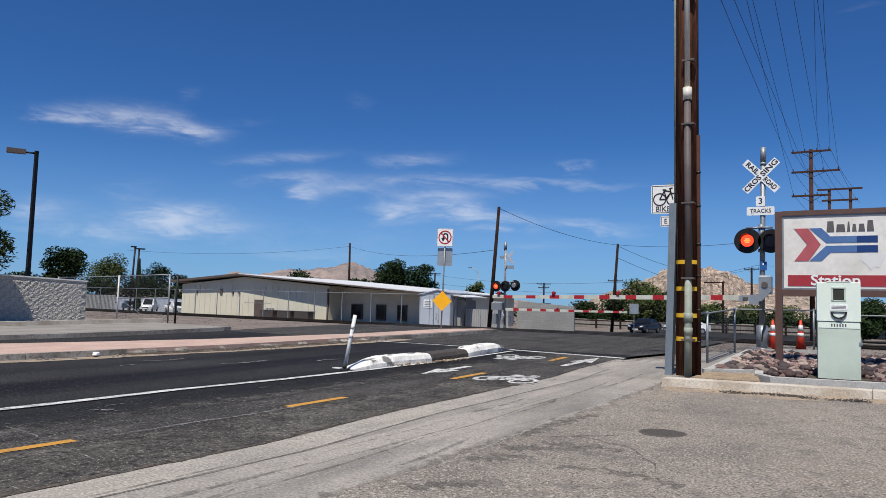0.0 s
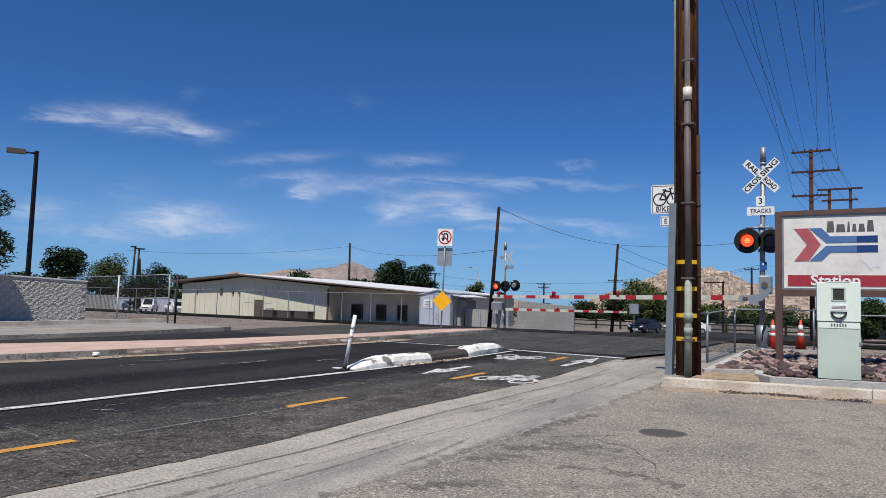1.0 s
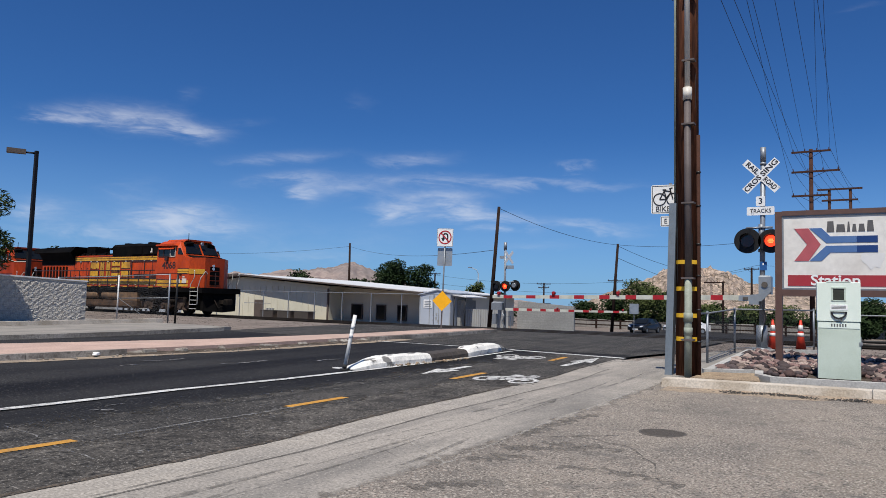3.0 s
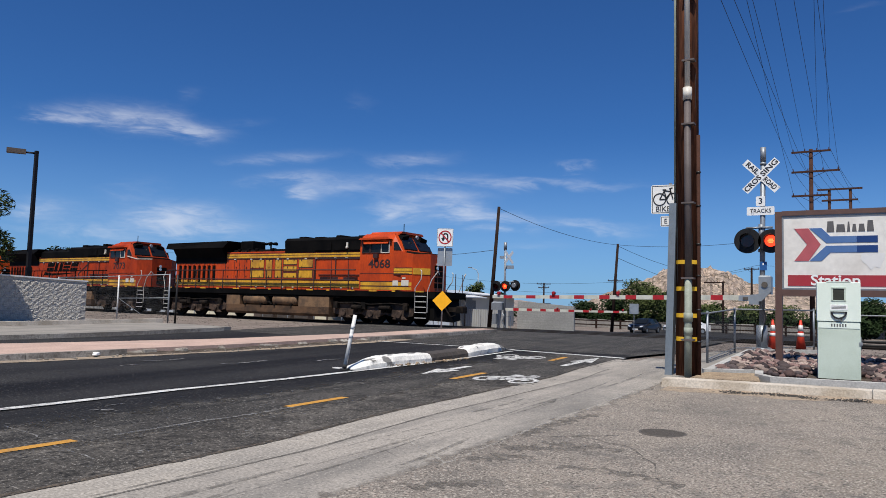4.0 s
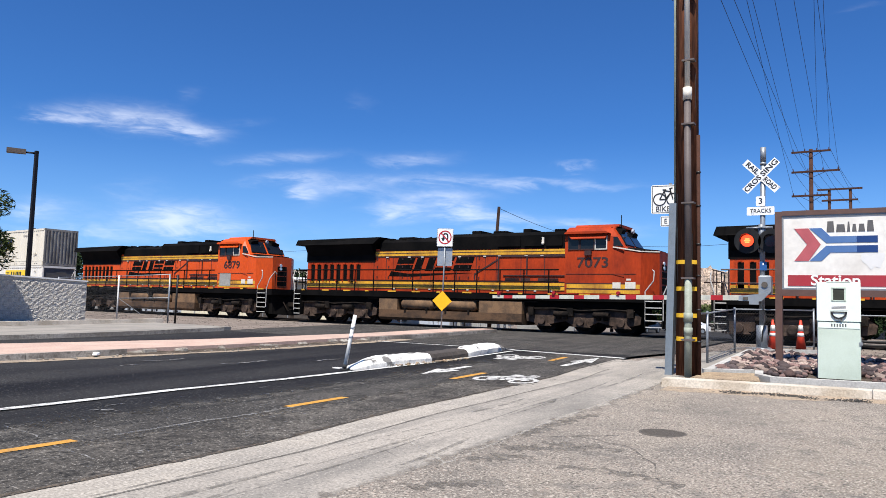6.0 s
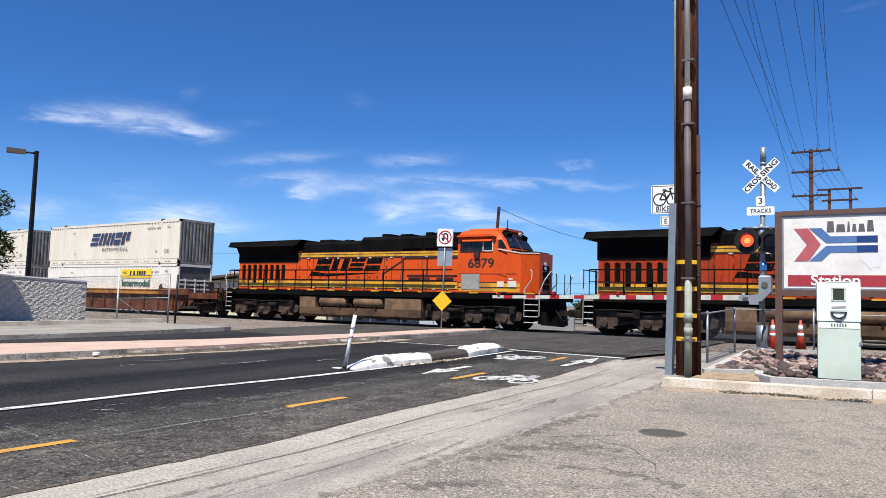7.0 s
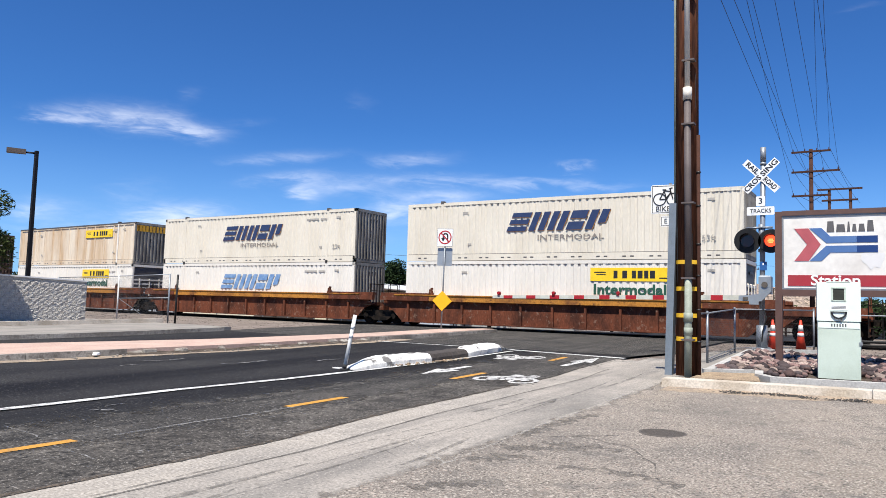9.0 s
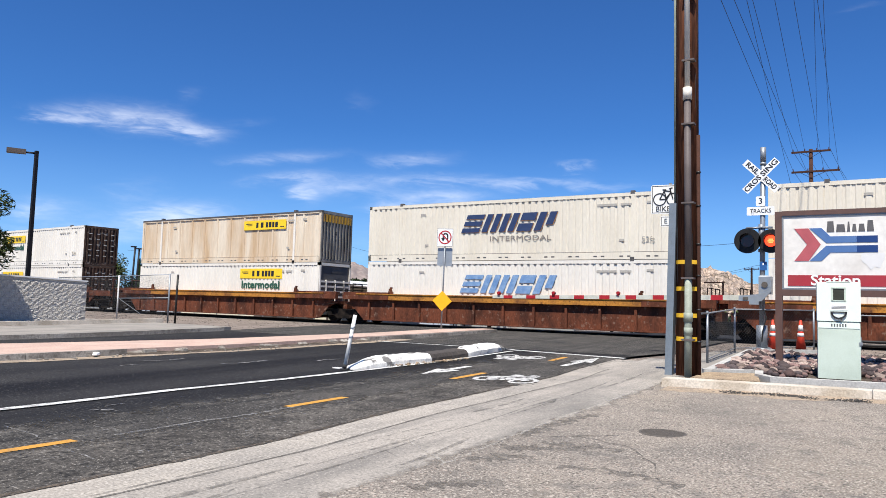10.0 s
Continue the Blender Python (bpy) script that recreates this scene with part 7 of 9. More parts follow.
def build_cabinet():
    ob = thing("meter_cabinet", pose(-1.0, 17.3, -0.14, 0, 0, 6), "pale green steel electric meter cabinet standing on the rock bed", "cabinet")
    s = Shape()
    s.box(-0.385, 0.385, -0.26, 0.26, 0, 1.16)
    part("base", s, "cabinet_low", ob, "faded dull green lower housing")
    s = Shape()
    s.box(-0.375, 0.375, -0.268, -0.26, 1.03, 1.145)
    part("label_strip", s, "cabinet", ob)
    s = Shape()
    s.box(-0.395, 0.395, -0.28, 0.27, 1.172, 1.97, 0.012)
    part("meter_housing", s, "cabinet", ob, "paler green upper housing")
    s = Shape()
    s.box(-0.39, 0.39, -0.262, 0.262, 1.16, 1.172)
    part("seam", s, "sign_black", ob)
    s = Shape()
    s.box(-0.10, 0.10, -0.286, -0.28, 1.60, 1.84)
    w = part("meter_window", s, "meter_glass", ob, "dark meter window")
    s = Shape()
    s.box(-0.13, 0.13, -0.30, -0.28, 1.84, 1.865)
    s.box(-0.13, -0.10, -0.29, -0.28, 1.58, 1.84)
    s.box(0.10, 0.13, -0.29, -0.28, 1.58, 1.84)
    s.box(-0.13, 0.13, -0.29, -0.28, 1.58, 1.60)
    part("window_frame", s, "cabinet_low", w)
    s = Shape()
    s.box(-0.15, 0.16, -0.284, -0.28, 1.40, 1.51)
    part("notice", s, "sign_white", ob, "white notice label")
    s = Shape()
    for z in (1.425, 1.45, 1.475):
        s.box(-0.13, 0.13, -0.286, -0.284, z, z + 0.010)
    part("notice_bars", s, "station_grey", ob)
    s = Shape()
    s.ring((0.0, 1.36), 0.13, 0.035, -0.31, -0.28, 12, math.pi, 2 * math.pi)
    s.box(-0.15, 0.15, -0.30, -0.28, 1.35, 1.37)
    part("handle", s, "sign_black", ob, "curved dark latch handle")
    s = Shape()
    s.box(0.03, 0.06, -0.305, -0.28, 1.19, 1.26)
    part("padlock", s, "iron", ob)
    s = Shape()
    for i in range(6):
        s.box(-0.14 + i * 0.05, -0.14 + i * 0.05 + 0.025, -0.272, -0.268, 1.06, 1.12)
    part("number_bars", s, "station_grey", ob)
    s = Shape()
    s.box(0.385, 0.405, -0.2, -0.12, 0.60, 0.86)
    s.box(0.36, 0.42, -0.275, -0.2, 0.70, 0.76)
    part("side_latch", s, "galv", ob)
    s = Shape()
    s.box(-0.22, 0.22, -0.285, -0.2, 1.97, 1.985)
    part("top_lip", s, "cabinet", ob)


def build_rock_bed():
    # concrete edging, with a notch of bare soil at the front
    s = Shape()
    line = [(-3.72, 23.4), (-3.50, 16.45), (-2.55, 16.95), (-2.45, 16.2), (-2.1, 15.75), (1.5, 16.3), (6.0, 17.0)]
    for (x0, y0), (x1, y1) in zip(line, line[1:]):
        d = Vector((x1 - x0, y1 - y0)).normalized()
        n = Vector((-d.y, d.x)) * 0.16
        q = [(x0, y0), (x1, y1), (x1 + n.x, y1 + n.y), (x0 + n.x, y0 + n.y)]
        s.hull([(x, y, -0.5) for x, y in q], [(x, y, zg(y) + 0.215) for x, y in q])
    s.hull([(-3.72, 23.4, -0.3), (-1.2, 25.2, -0.3), (-1.3, 25.35, -0.3), (-3.8, 23.55, -0.3)], [(-3.72, 23.4, 0.07), (-1.2, 25.2, 0.10), (-1.3, 25.35, 0.10), (-3.8, 23.55, 0.07)])
    bed = tagged(part("bed_edging", s, "edging", kind="structure"), "pale concrete edging of the rock bed", "kerb")
    s = Shape()
    s.hull([(-3.45, 15.0, -0.4), (-2.2, 15.2, -0.4), (-2.5, 16.8, -0.4), (-3.45, 16.4, -0.4)], [(-3.45, 15.0, -0.145), (-2.2, 15.2, -0.145), (-2.5, 16.8, -0.12), (-3.45, 16.4, -0.13)])
    tagged(part("soil_pocket", s, "tan_mulch", kind="structure"), "patch of bare tan soil by the edging", "soil")
    s = Shape()
    s.hull([(-3.4, 16.7, -0.4), (6.0, 17.2, -0.4), (6.0, 25.4, -0.4), (-1.2, 25.2, -0.4), (-3.6, 23.4, -0.4)], [(-3.4, 16.7, -0.16), (6.0, 17.2, -0.16), (6.0, 25.4, -0.02), (-1.2, 25.2, -0.02), (-3.6, 23.4, -0.05)])
    soil = tagged(part("rock_bed", s, "bed_soil", kind="structure"), "bed of rounded red-brown river rocks", "rock bed")
    random.seed(77)
    meshes = []
    for k in range(9):
        bm = bmesh.new()
        bmesh.ops.create_icosphere(bm, subdivisions=2, radius=1.0)
        o = Vector((random.uniform(0, 50), 0, 0))
        for v in bm.verts:
            v.co *= 1 + 0.45 * noise.noise(v.co * 1.2 + o)
            v.co.z *= 0.66
            v.co.x *= 1.15
        for f in bm.faces:
            f.smooth = True
        me = bpy.data.meshes.new("rock")
        bm.to_mesh(me)
        bm.free()
        me.materials.append(M[("rock", "rock_pale", "rock_dark")[k % 3]])
        meshes.append(me)
    placed, tries = [], 0
    grid = {}
    while len(placed) < 1100 and tries < 14000:
        tries += 1
        y = 16.6 + 7.0 * random.random() ** 1.3
        x = random.uniform(-3.45, 1.3 + (y - 17) * 0.05)
        if x > -2.2 and y < 16.3 + (x + 2.1) * 0.155 + 0.36 or (x < -2.2 and y < 17.0):
            continue
        if abs(x + 1.0) < 0.62 and y < 17.75:
            continue
        r = 0.055 + 0.085 * random.random() ** 1.5
        if abs(x + 2.47) < 0.12 + r and abs(y - 20.18) < 0.12 + r:
            continue
        k = (int(x * 3), int(y * 3))
        near = [q for i in (-1, 0, 1) for j in (-1, 0, 1) for q in grid.get((k[0] + i, k[1] + j), ())]
        if any((x - a) ** 2 + (y - b) ** 2 < (0.74 * (r + c)) ** 2 for a, b, c in near):
            continue
        grid.setdefault(k, []).append((x, y, r))
        placed.append((x, y, r))
    placed.sort(key=lambda q: q[1])
    rest = {}
    for i, (x, y, r) in enumerate(placed):
        z = -0.16 + (y - 16.7) / 6.7 * 0.11
        k = random.randrange(len(meshes))
        m = Matrix.Translation((x, y, z + r * random.uniform(0.3, 0.75))) @ pose(0, 0, 0, random.uniform(-25, 25), random.uniform(-25, 25), random.uniform(0, 360)) @ Matrix.Diagonal((r, r * random.uniform(0.75, 1.0), r * random.uniform(0.8, 1.15), 1))
        if i < 300:
            ob = new("rock", meshes[k])
            ob.parent = soil
            ob.matrix_world = m
            continue
        V, F = rest.setdefault(k % 3, ([], []))
        o = len(V)
        V.extend((m @ v.co)[:] for v in meshes[k].vertices)
        F.extend([o + j for j in f.vertices] for f in meshes[k].polygons)
    for k, (V, F) in rest.items():
        me = bpy.data.meshes.new("rocks_behind")
        me.from_pydata(V, [], F)
        me.materials.append(M[("rock", "rock_pale", "rock_dark")[k]])
        ob = new("rocks_behind", me)
        ob.parent = soil
        tagged(ob, kind="stuff")


def build_cone(m):
    ob = thing("traffic_cone", m, "scuffed orange traffic cone with two white bands", "traffic cone", "cones behind the rock bed")
    s = Shape()
    s.box(-0.19, 0.19, -0.19, 0.19, 0, 0.035, 0.01)
    part("foot", s, "rubber", ob, "black rubber foot")
    h, r0, r1 = 0.92, 0.15, 0.03
    rr = lambda z: r0 + (r1 - r0) * (z - 0.03) / (h - 0.03)
    s = Shape()
    s.cyl((0, 0, 0.03), (0, 0, h), r0, r1, 20)
    part("body", s, "cone", ob)
    for a, b in ((0.42, 0.52), (0.58, 0.76)):
        s = Shape()
        s.cyl((0, 0, a), (0, 0, b), rr(a) + 0.004, rr(b) + 0.004, 20)
        part("band", s, "cone_white", ob, "dirty white reflective band")
    return ob


def chain_link(parent, a, b, z0, z1, gap=0.10, r=0.0035):
    """Diamond mesh of straight wires between two posts, in its parent's space."""
    a, b = Vector(a), Vector(b)
    d = (b - a)
    L = d.length
    d.normalize()
    h = z1 - z0
    s = Shape()
    t = -h
    while t < L:
        for way in (1, -1):
            p0, p1 = t, t + h
            f0, f1 = max(0, -p0 / h), min(1, (L - p0) / h)
            if f1 > f0:
                u0, u1 = p0 + h * f0, p0 + h * f1
                q0, q1 = (f0, f1) if way > 0 else (1 - f0, 1 - f1)
                A, B = a + d * u0, a + d * u1
                s.cyl((A.x, A.y, z0 + h * q0), (B.x, B.y, z0 + h * q1), r, r, 3)
        t += gap
    return part("mesh", s, "fence_wire", parent, "grey diamond wire mesh", kind="stuff")


def build_right_fence():
    ob = thing("chain_link_fence", pose(0, 0, 0), "low galvanised chain-link fence round the signal", "fence")
    pts = [(-3.96, 19.0, -0.12, 1.14), (-4.02, 23.0, 0.0, 1.27), (-2.15, 25.6, 0.05, 1.30)]
    for (x, y, z0, z1) in pts + [(-1.95, 25.7, 0.05, 1.35), (-1.75, 25.9, 0.05, 1.20), (-1.6, 26.6, 0.05, 1.15)]:
        s = Shape()
        s.cyl((x, y, z0), (x, y, z1), 0.03, 0.03, 10)
        s.ball((x, y, z1), 0.04, 8)
        part("post", s, "galv", ob)
    for (x0, y0, a0, b0), (x1, y1, a1, b1) in zip(pts, pts[1:]):
        s = Shape()
        s.cyl((x0, y0, b0 - 0.03), (x1, y1, b1 - 0.03), 0.022, 0.022, 8)
        s.cyl((x0, y0, a0 + 0.10), (x1, y1, a1 + 0.10), 0.014, 0.014, 6)
        part("rail", s, "galv", ob)
        chain_link(ob, (x0, y0, 0), (x1, y1, 0), 0.5 * (a0 + a1) + 0.08, 0.5 * (b0 + b1) - 0.05, 0.11, 0.002)
    s = Shape()
    s.cyl((-3.96, 19.0, 1.11), (-4.35, 16.9, 1.05), 0.022, 0.022, 8)
    part("rail", s, "galv", ob)
    # rail barrier further along
    b = thing("track_barrier", pose(0, 0, 0), "dark steel barrier rails beside the tracks", "barrier")
    for z in (1.16, 0.32, 0.20):
        s = Shape()
        s.tube([(-1.6, 27.2, z), (12, 27.2, z)], 0.02 if z > 1 else 0.05, 6)
        part("rail", s, "galv" if z > 1 else "black_metal", b)
    for x in (-1.6, 1.4, 4.4, 7.4):
        s = Shape()
        s.cyl((x, 27.2, -0.1), (x, 27.2, 1.2), 0.03, 0.03, 8)
        part("post", s, "galv", b)


def lamp_unit(parent, x, y, z, r, face=-1):
    """A flashing unit: round backboard, hood, dark lens and a glowing bulb disc that is pushed out when lit."""
    s = Shape()
    s.cyl((x, y - face * 0.04, z), (x, y - face * 0.02, z), r, r, 28)
    s.cyl((x, y - face * 0.25, z), (x, y - face * 0.04, z), r * 0.45, r * 0.55, 16)
    board = part("backboard", s, "black_metal", parent, "round black backboard")
    s = Shape()
    rr = r * 0.52
    for k in range(20):
        a0, a1 = math.radians(-30 + 240 * k / 20), math.radians(-30 + 240 * (k + 1) / 20)
        q = lambda a, q_, d: (x + q_ * math.cos(a), y + face * d, z + q_ * math.sin(a))
        dep = lambda a: 0.10 + 0.20 * max(0, math.sin(a))
        s.hull([q(a0, rr, 0), q(a0, rr + 0.01, 0), q(a1, rr + 0.01, 0), q(a1, rr, 0)], [q(a0, rr, dep(a0)), q(a0, rr + 0.01, dep(a0)), q(a1, rr + 0.01, dep(a1)), q(a1, rr, dep(a1))])
    part("hood", s, "black_metal", board)
    s = Shape()
    s.cyl((x, y - face * 0.01, z), (x, y + face * 0.012, z), r * 0.50, r * 0.50, 24)
    part("lens", s, "lens_dark", board, "dark red unlit lens")
    s = Shape()
    s.cyl((0, 0, 0), (0, face * 0.008, 0), r * 0.48, r * 0.46, 24)
    bulb = part("bulb_disc", s, "lens_lit", parent, "glowing red lens")
    s = Shape()
    for i, w in ((-1, 0.7), (0, 1.0), (1, 0.7)):
        s.box(-r * 0.24 * w, r * 0.24 * w, min(face * 0.008, face * 0.014), max(face * 0.008, face * 0.014), i * r * 0.13 - r * 0.05, i * r * 0.13 + r * 0.06)
    part("filament_glow", s, "bulb_core", bulb)
    bulb.location = (x, y, z)
    return bulb, (x, y, z, face)


def gate_arm(parent, x0, x1, y, za, zb, n, h=0.13):
    """Striped barrier arm in n pieces, tapering to the tip, with small red lamps."""
    for i in range(n):
        a, b = (i + (0.2 if i % 2 else 0)) / n, (i + 1 + (0 if i % 2 else 0.2)) / n
        b = min(b, 1.0)
        s = Shape()
        xa, xb = x0 + (x1 - x0) * a, x0 + (x1 - x0) * b
        ha, hb = h * (1 - 0.35 * a) / 2, h * (1 - 0.35 * b) / 2
        zA, zB = za + (zb - za) * a, za + (zb - za) * b
        s.hull([(xa, y - 0.02, zA - ha), (xb, y - 0.02, zB - hb), (xb, y - 0.02, zB + hb), (xa, y - 0.02, zA + ha)], [(xa, y + 0.02, zA - ha), (xb, y + 0.02, zB - hb), (xb, y + 0.02, zB + hb), (xa, y + 0.02, zA + ha)])
        part("arm_section", s, "arm_red" if i % 2 else "arm_white", parent, "red reflective section" if i % 2 else "white reflective section")
    for f in (0.45, 0.72, 0.97):
        s = Shape()
        x, z = x0 + (x1 - x0) * f, za + (zb - za) * f
        s.box(x - 0.045, x + 0.045, y - 0.05, y + 0.05, z + 0.05, z + 0.10)
        s.cyl((x, y - 0.07, z + 0.14), (x, y + 0.07, z + 0.14), 0.055, 0.055, 10)
        part("arm_lamp", s, "red_glass", parent, "small red arm lamp")


def crossbuck(parent, x, y, z, ln, w, text_faces=True, face=-1):
    for ang, words in ((45, ("CROS", "SING")), (-45, ("RAIL", "ROAD"))):
        s = Shape()
        s.box(-ln / 2, ln / 2, -0.004, 0.004, -w / 2, w / 2)
        yy = y + face * (0.012 if ang > 0 else 0.002)
        ob = part("blade", s, "sign_white", parent, "white crossed blade")
        m = Matrix.Translation((x, yy, z)) @ pose(0, 0, 0, 0, -ang, 0)
        ob.data.transform(m)
        if text_faces:
            for k, wd in ((-1, words[0]), (1, words[1])):
                off = ln * (0.27 if ang < 0 else 0.255)
                lettering("blade_lettering", wd, w * 0.92, m @ pose(k * off, -0.006, 0), "sign_black", ob, width=ln * (0.34 if ang < 0 else 0.46), bold=0.004)


BULBS = []


def build_near_signal():
    X, Y0 = -3.42, 24.0
    ob = thing("crossing_signal", pose(X, Y0, 0), "galvanised railroad crossing signal with crossbuck, lamps and lowered gate", "crossing signal", "crossing signals")
    s = Shape()
    s.cyl((0, 0, 0.25), (0.06, 0, 6.2), 0.08, 0.075, 14)
    part("mast", s, "galv", ob)
    s = Shape()
    s.cyl((0.06, 0, 5.78), (0.06, 0, 6.22), 0.085, 0.085, 14)
    s.cyl((0.06, 0, 5.68), (0.06, 0, 5.74), 0.095, 0.095, 14)
    part("bell", s, "galv", ob, "cylindrical bell on the mast top")
    s = Shape()
    s.cyl((0, 0, -0.05), (0, 0, 0.10), 0.28, 0.28, 14)
    s.cyl((0, 0, 0.10), (0, 0, 0.78), 0.16, 0.16, 14)
    part("base", s, "galv", ob, "cast base")
    crossbuck(ob, 0.01, -0.09, 5.33, 1.30, 0.23)
    pl = plate(ob, "number_plate", -0.14, 0.12, 4.40, 4.70, 0.03, "sign_white", -0.09)
    lettering("number", "3", 0.27, pose(-0.01, -0.097, 4.55), "sign_black", pl)
    pl = plate(ob, "tracks_plate", -0.40, 0.38, 4.12, 4.38, 0.03, "sign_white", -0.09)
    lettering("lettering", "TRACKS", 0.17, pose(-0.01, -0.097, 4.25), "sign_black", pl, width=0.60)
    s = Shape()
    s.tube([(-0.42, -0.02, 3.74), (0, -0.09, 3.74), (0.32, -0.02, 3.74)], 0.035, 8)
    s.cyl((0, 0, 3.2), (0, 0, 3.85), 0.085, 0.085, 12)
    s.cyl((0, 0, 3.0), (0, 0, 3.1), 0.095, 0.095, 12)
    part("lamp_bracket", s, "galv", ob)
    for dx, first in ((-0.36, 0), (0.30, 1)):
        BULBS.append((lamp_unit(ob, dx, -0.28, 3.33 - 0.02 * first, 0.385 if dx < 0 else 0.36), first))
    s = Shape()
    s.box(-0.04, 0.16, -0.10, -0.08, 2.44, 2.70)
    part("blue_notice", s, "sign_blue", ob, "small blue emergency notice")
    s = Shape()
    s.box(0.04, 0.08, -0.106, -0.10, 2.60, 2.66)
    part("notice_mark", s, "sign_white", ob)
    # gate mechanism and counterweight arm
    s = Shape()
    s.box(-0.06, 0.28, -0.20, 0.22, 1.72, 2.28, 0.04)
    s.prism([(-0.62, 1.50), (0.02, 1.50), (0.30, 1.80), (0.30, 2.02), (0.02, 1.72), (-0.62, 1.66)], "y", -0.24, -0.19)
    s.box(-0.32, -0.05, -0.25, 0.2, 1.40, 1.56)
    part("gate_mechanism", s, "sign_back", ob, "dull grey gate mechanism")
    s = Shape()
    s.cyl((0.11, -0.23, 2.0), (0.11, -0.20, 2.0), 0.09, 0.09, 12)
    s.box(-0.5, -0.35, -0.26, -0.24, 1.53, 1.62)
    part("mechanism_bolts", s, "iron", ob)
    s = Shape()
    s.tube([(0.05, -0.2, 1.4), (0.15, -0.22, 1.0), (0.05, -0.2, 0.6), (0.02, -0.15, 0.3)], 0.02, 6)
    part("cable", s, "rubber", ob)
    arm = new("gate_arm")
    arm.parent = ob
    arm.empty_display_size = 0.2
    gate_arm(arm, -0.55, -9.10, -0.15, 1.60, 1.47, 19, 0.16)
    return ob


def build_far_signal():
    X, Y0, Z0 = -24.2, 48.0, -0.52
    ob = thing("crossing_signal", pose(X, Y0, Z0), "crossing signal beyond the rails with lamps and lowered gate", "crossing signal", "crossing signals")
    s = Shape()
    s.cyl((0, 0, 0), (-0.05, 0, 6.2), 0.08, 0.08, 12)
    s.cyl((-0.05, 0, 5.75), (-0.05, 0, 6.3), 0.12, 0.12, 12)
    part("mast", s, "galv", ob)
    bk = new("crossbuck")
    bk.parent = ob
    bk.empty_display_size = 0.2
    bk.matrix_basis = pose(0.22, 0.1, 5.2, 0, 0, 74)
    crossbuck(bk, 0, 0, 0, 1.25, 0.22, False, 1)
    s = Shape()
    s.box(0.0, 0.65, 0.03, 0.05, 4.35, 4.6)
    s.box(-0.5, -0.05, 0.0, 0.06, 5.1, 5.3)
    part("tracks_plate", s, "sign_back", ob)
    s = Shape()
    s.tube([(-0.7, 0, 3.4), (0.7, 0, 3.4)], 0.035, 6)
    part("lamp_bracket", s, "galv", ob)
    for dx, first in ((-0.62, 0), (0.12, 1)):
        BULBS.append((lamp_unit(ob, dx, -0.25, 3.07, 0.40), first))
    s = Shape()
    s.cyl((0.68, 0.25, 3.15), (0.68, 0.29, 3.15), 0.40, 0.40, 24)
    s.cyl((0.68, 0.05, 3.15), (0.68, 0.25, 3.15), 0.24, 0.28, 16)
    part("rear_lamp", s, "black_metal", ob, "black lamp unit that faces away")
    s = Shape()
    s.cyl((0.68, -0.02, 3.15), (0.68, 0.06, 3.15), 0.15, 0.2, 16)
    part("rear_lamp_cap", s, "galv", ob)
    s = Shape()
    s.box(-0.95, -0.1, -0.3, 0.3, 1.35, 1.95, 0.1)
    s.box(-0.9, -0.62, -0.2, 0.2, 0.3, 1.05)
    part("gate_mechanism", s, "galv", ob)
    s = Shape()
    for x in (-0.4, 0.05, 0.45):
        s.cyl((x, 0.1, 0), (x, 0.1, 1.3), 0.025, 0.025, 6)
    s.tube([(-0.4, 0.1, 0.9), (0.45, 0.1, 0.9)], 0.02, 5)
    s.tube([(-0.2, -0.2, 1.3), (0.1, -0.25, 0.9), (-0.1, -0.2, 0.5), (0.1, -0.1, 0.1)], 0.04, 6)
    part("ladder_frame", s, "galv", ob)
    arm = new("gate_arm")
    arm.parent = ob
    arm.empty_display_size = 0.2
    gate_arm(arm, 0.2, 9.15, -0.25, 1.41, 1.46, 17, 0.20)
    return ob


def build_island_sign():
    ob = thing("island_sign_post", pose(-16.42, 26.6, 0.08, 0, 1.2, 14), "no-U-turn sign and amber diamond on one leaning post", "road sign")
    s = Shape()
    s.cyl((0, 0.05, 0), (0.0, 0.05, 4.25), 0.032, 0.032, 8)
    part("post", s, "galv", ob)
    plate(ob, "panel", -0.36, 0.36, 3.52, 4.30, 0.04, "sign_white")
    border(ob, -0.35, 0.35, 3.53, 4.29, 0.012)
    s = Shape()
    s.ring((0, 3.92), 0.27, 0.05, -0.012, -0.004, 32)
    d = 0.19
    s.prism([(-d - 0.018, 3.92 + d - 0.018), (-d + 0.018, 3.92 + d + 0.018), (d + 0.018, 3.92 - d + 0.018), (d - 0.018, 3.92 - d - 0.018)], "y", -0.012, -0.004)
    part("prohibition_ring", s, "sign_red", ob, "red ring and slash")
    s = Shape()
    s.ring((0.02, 3.98), 0.10, 0.06, -0.010, -0.004, 14, 0, math.pi)
    s.box(0.09, 0.15, -0.010, -0.004, 3.74, 3.98)
    s.box(-0.11, -0.05, -0.010, -0.004, 3.86, 3.98)
    s.prism([(-0.17, 3.88), (0.01, 3.88), (-0.08, 3.74)], "y", -0.010, -0.004)
    part("turn_arrow", s, "sign_black", ob)
    plate(ob, "blank_plate", -0.33, 0.33, 2.70, 3.47, 0.04, "sign_back", 0.10, "back of a grey metal sign")
    s = Shape()
    s.prism([(0, 0.77), (0.43, 1.20), (0, 1.63), (-0.43, 1.20)], "y", -0.006, 0.002)
    part("diamond", s, "sign_yellow", ob, "blank amber diamond marker")


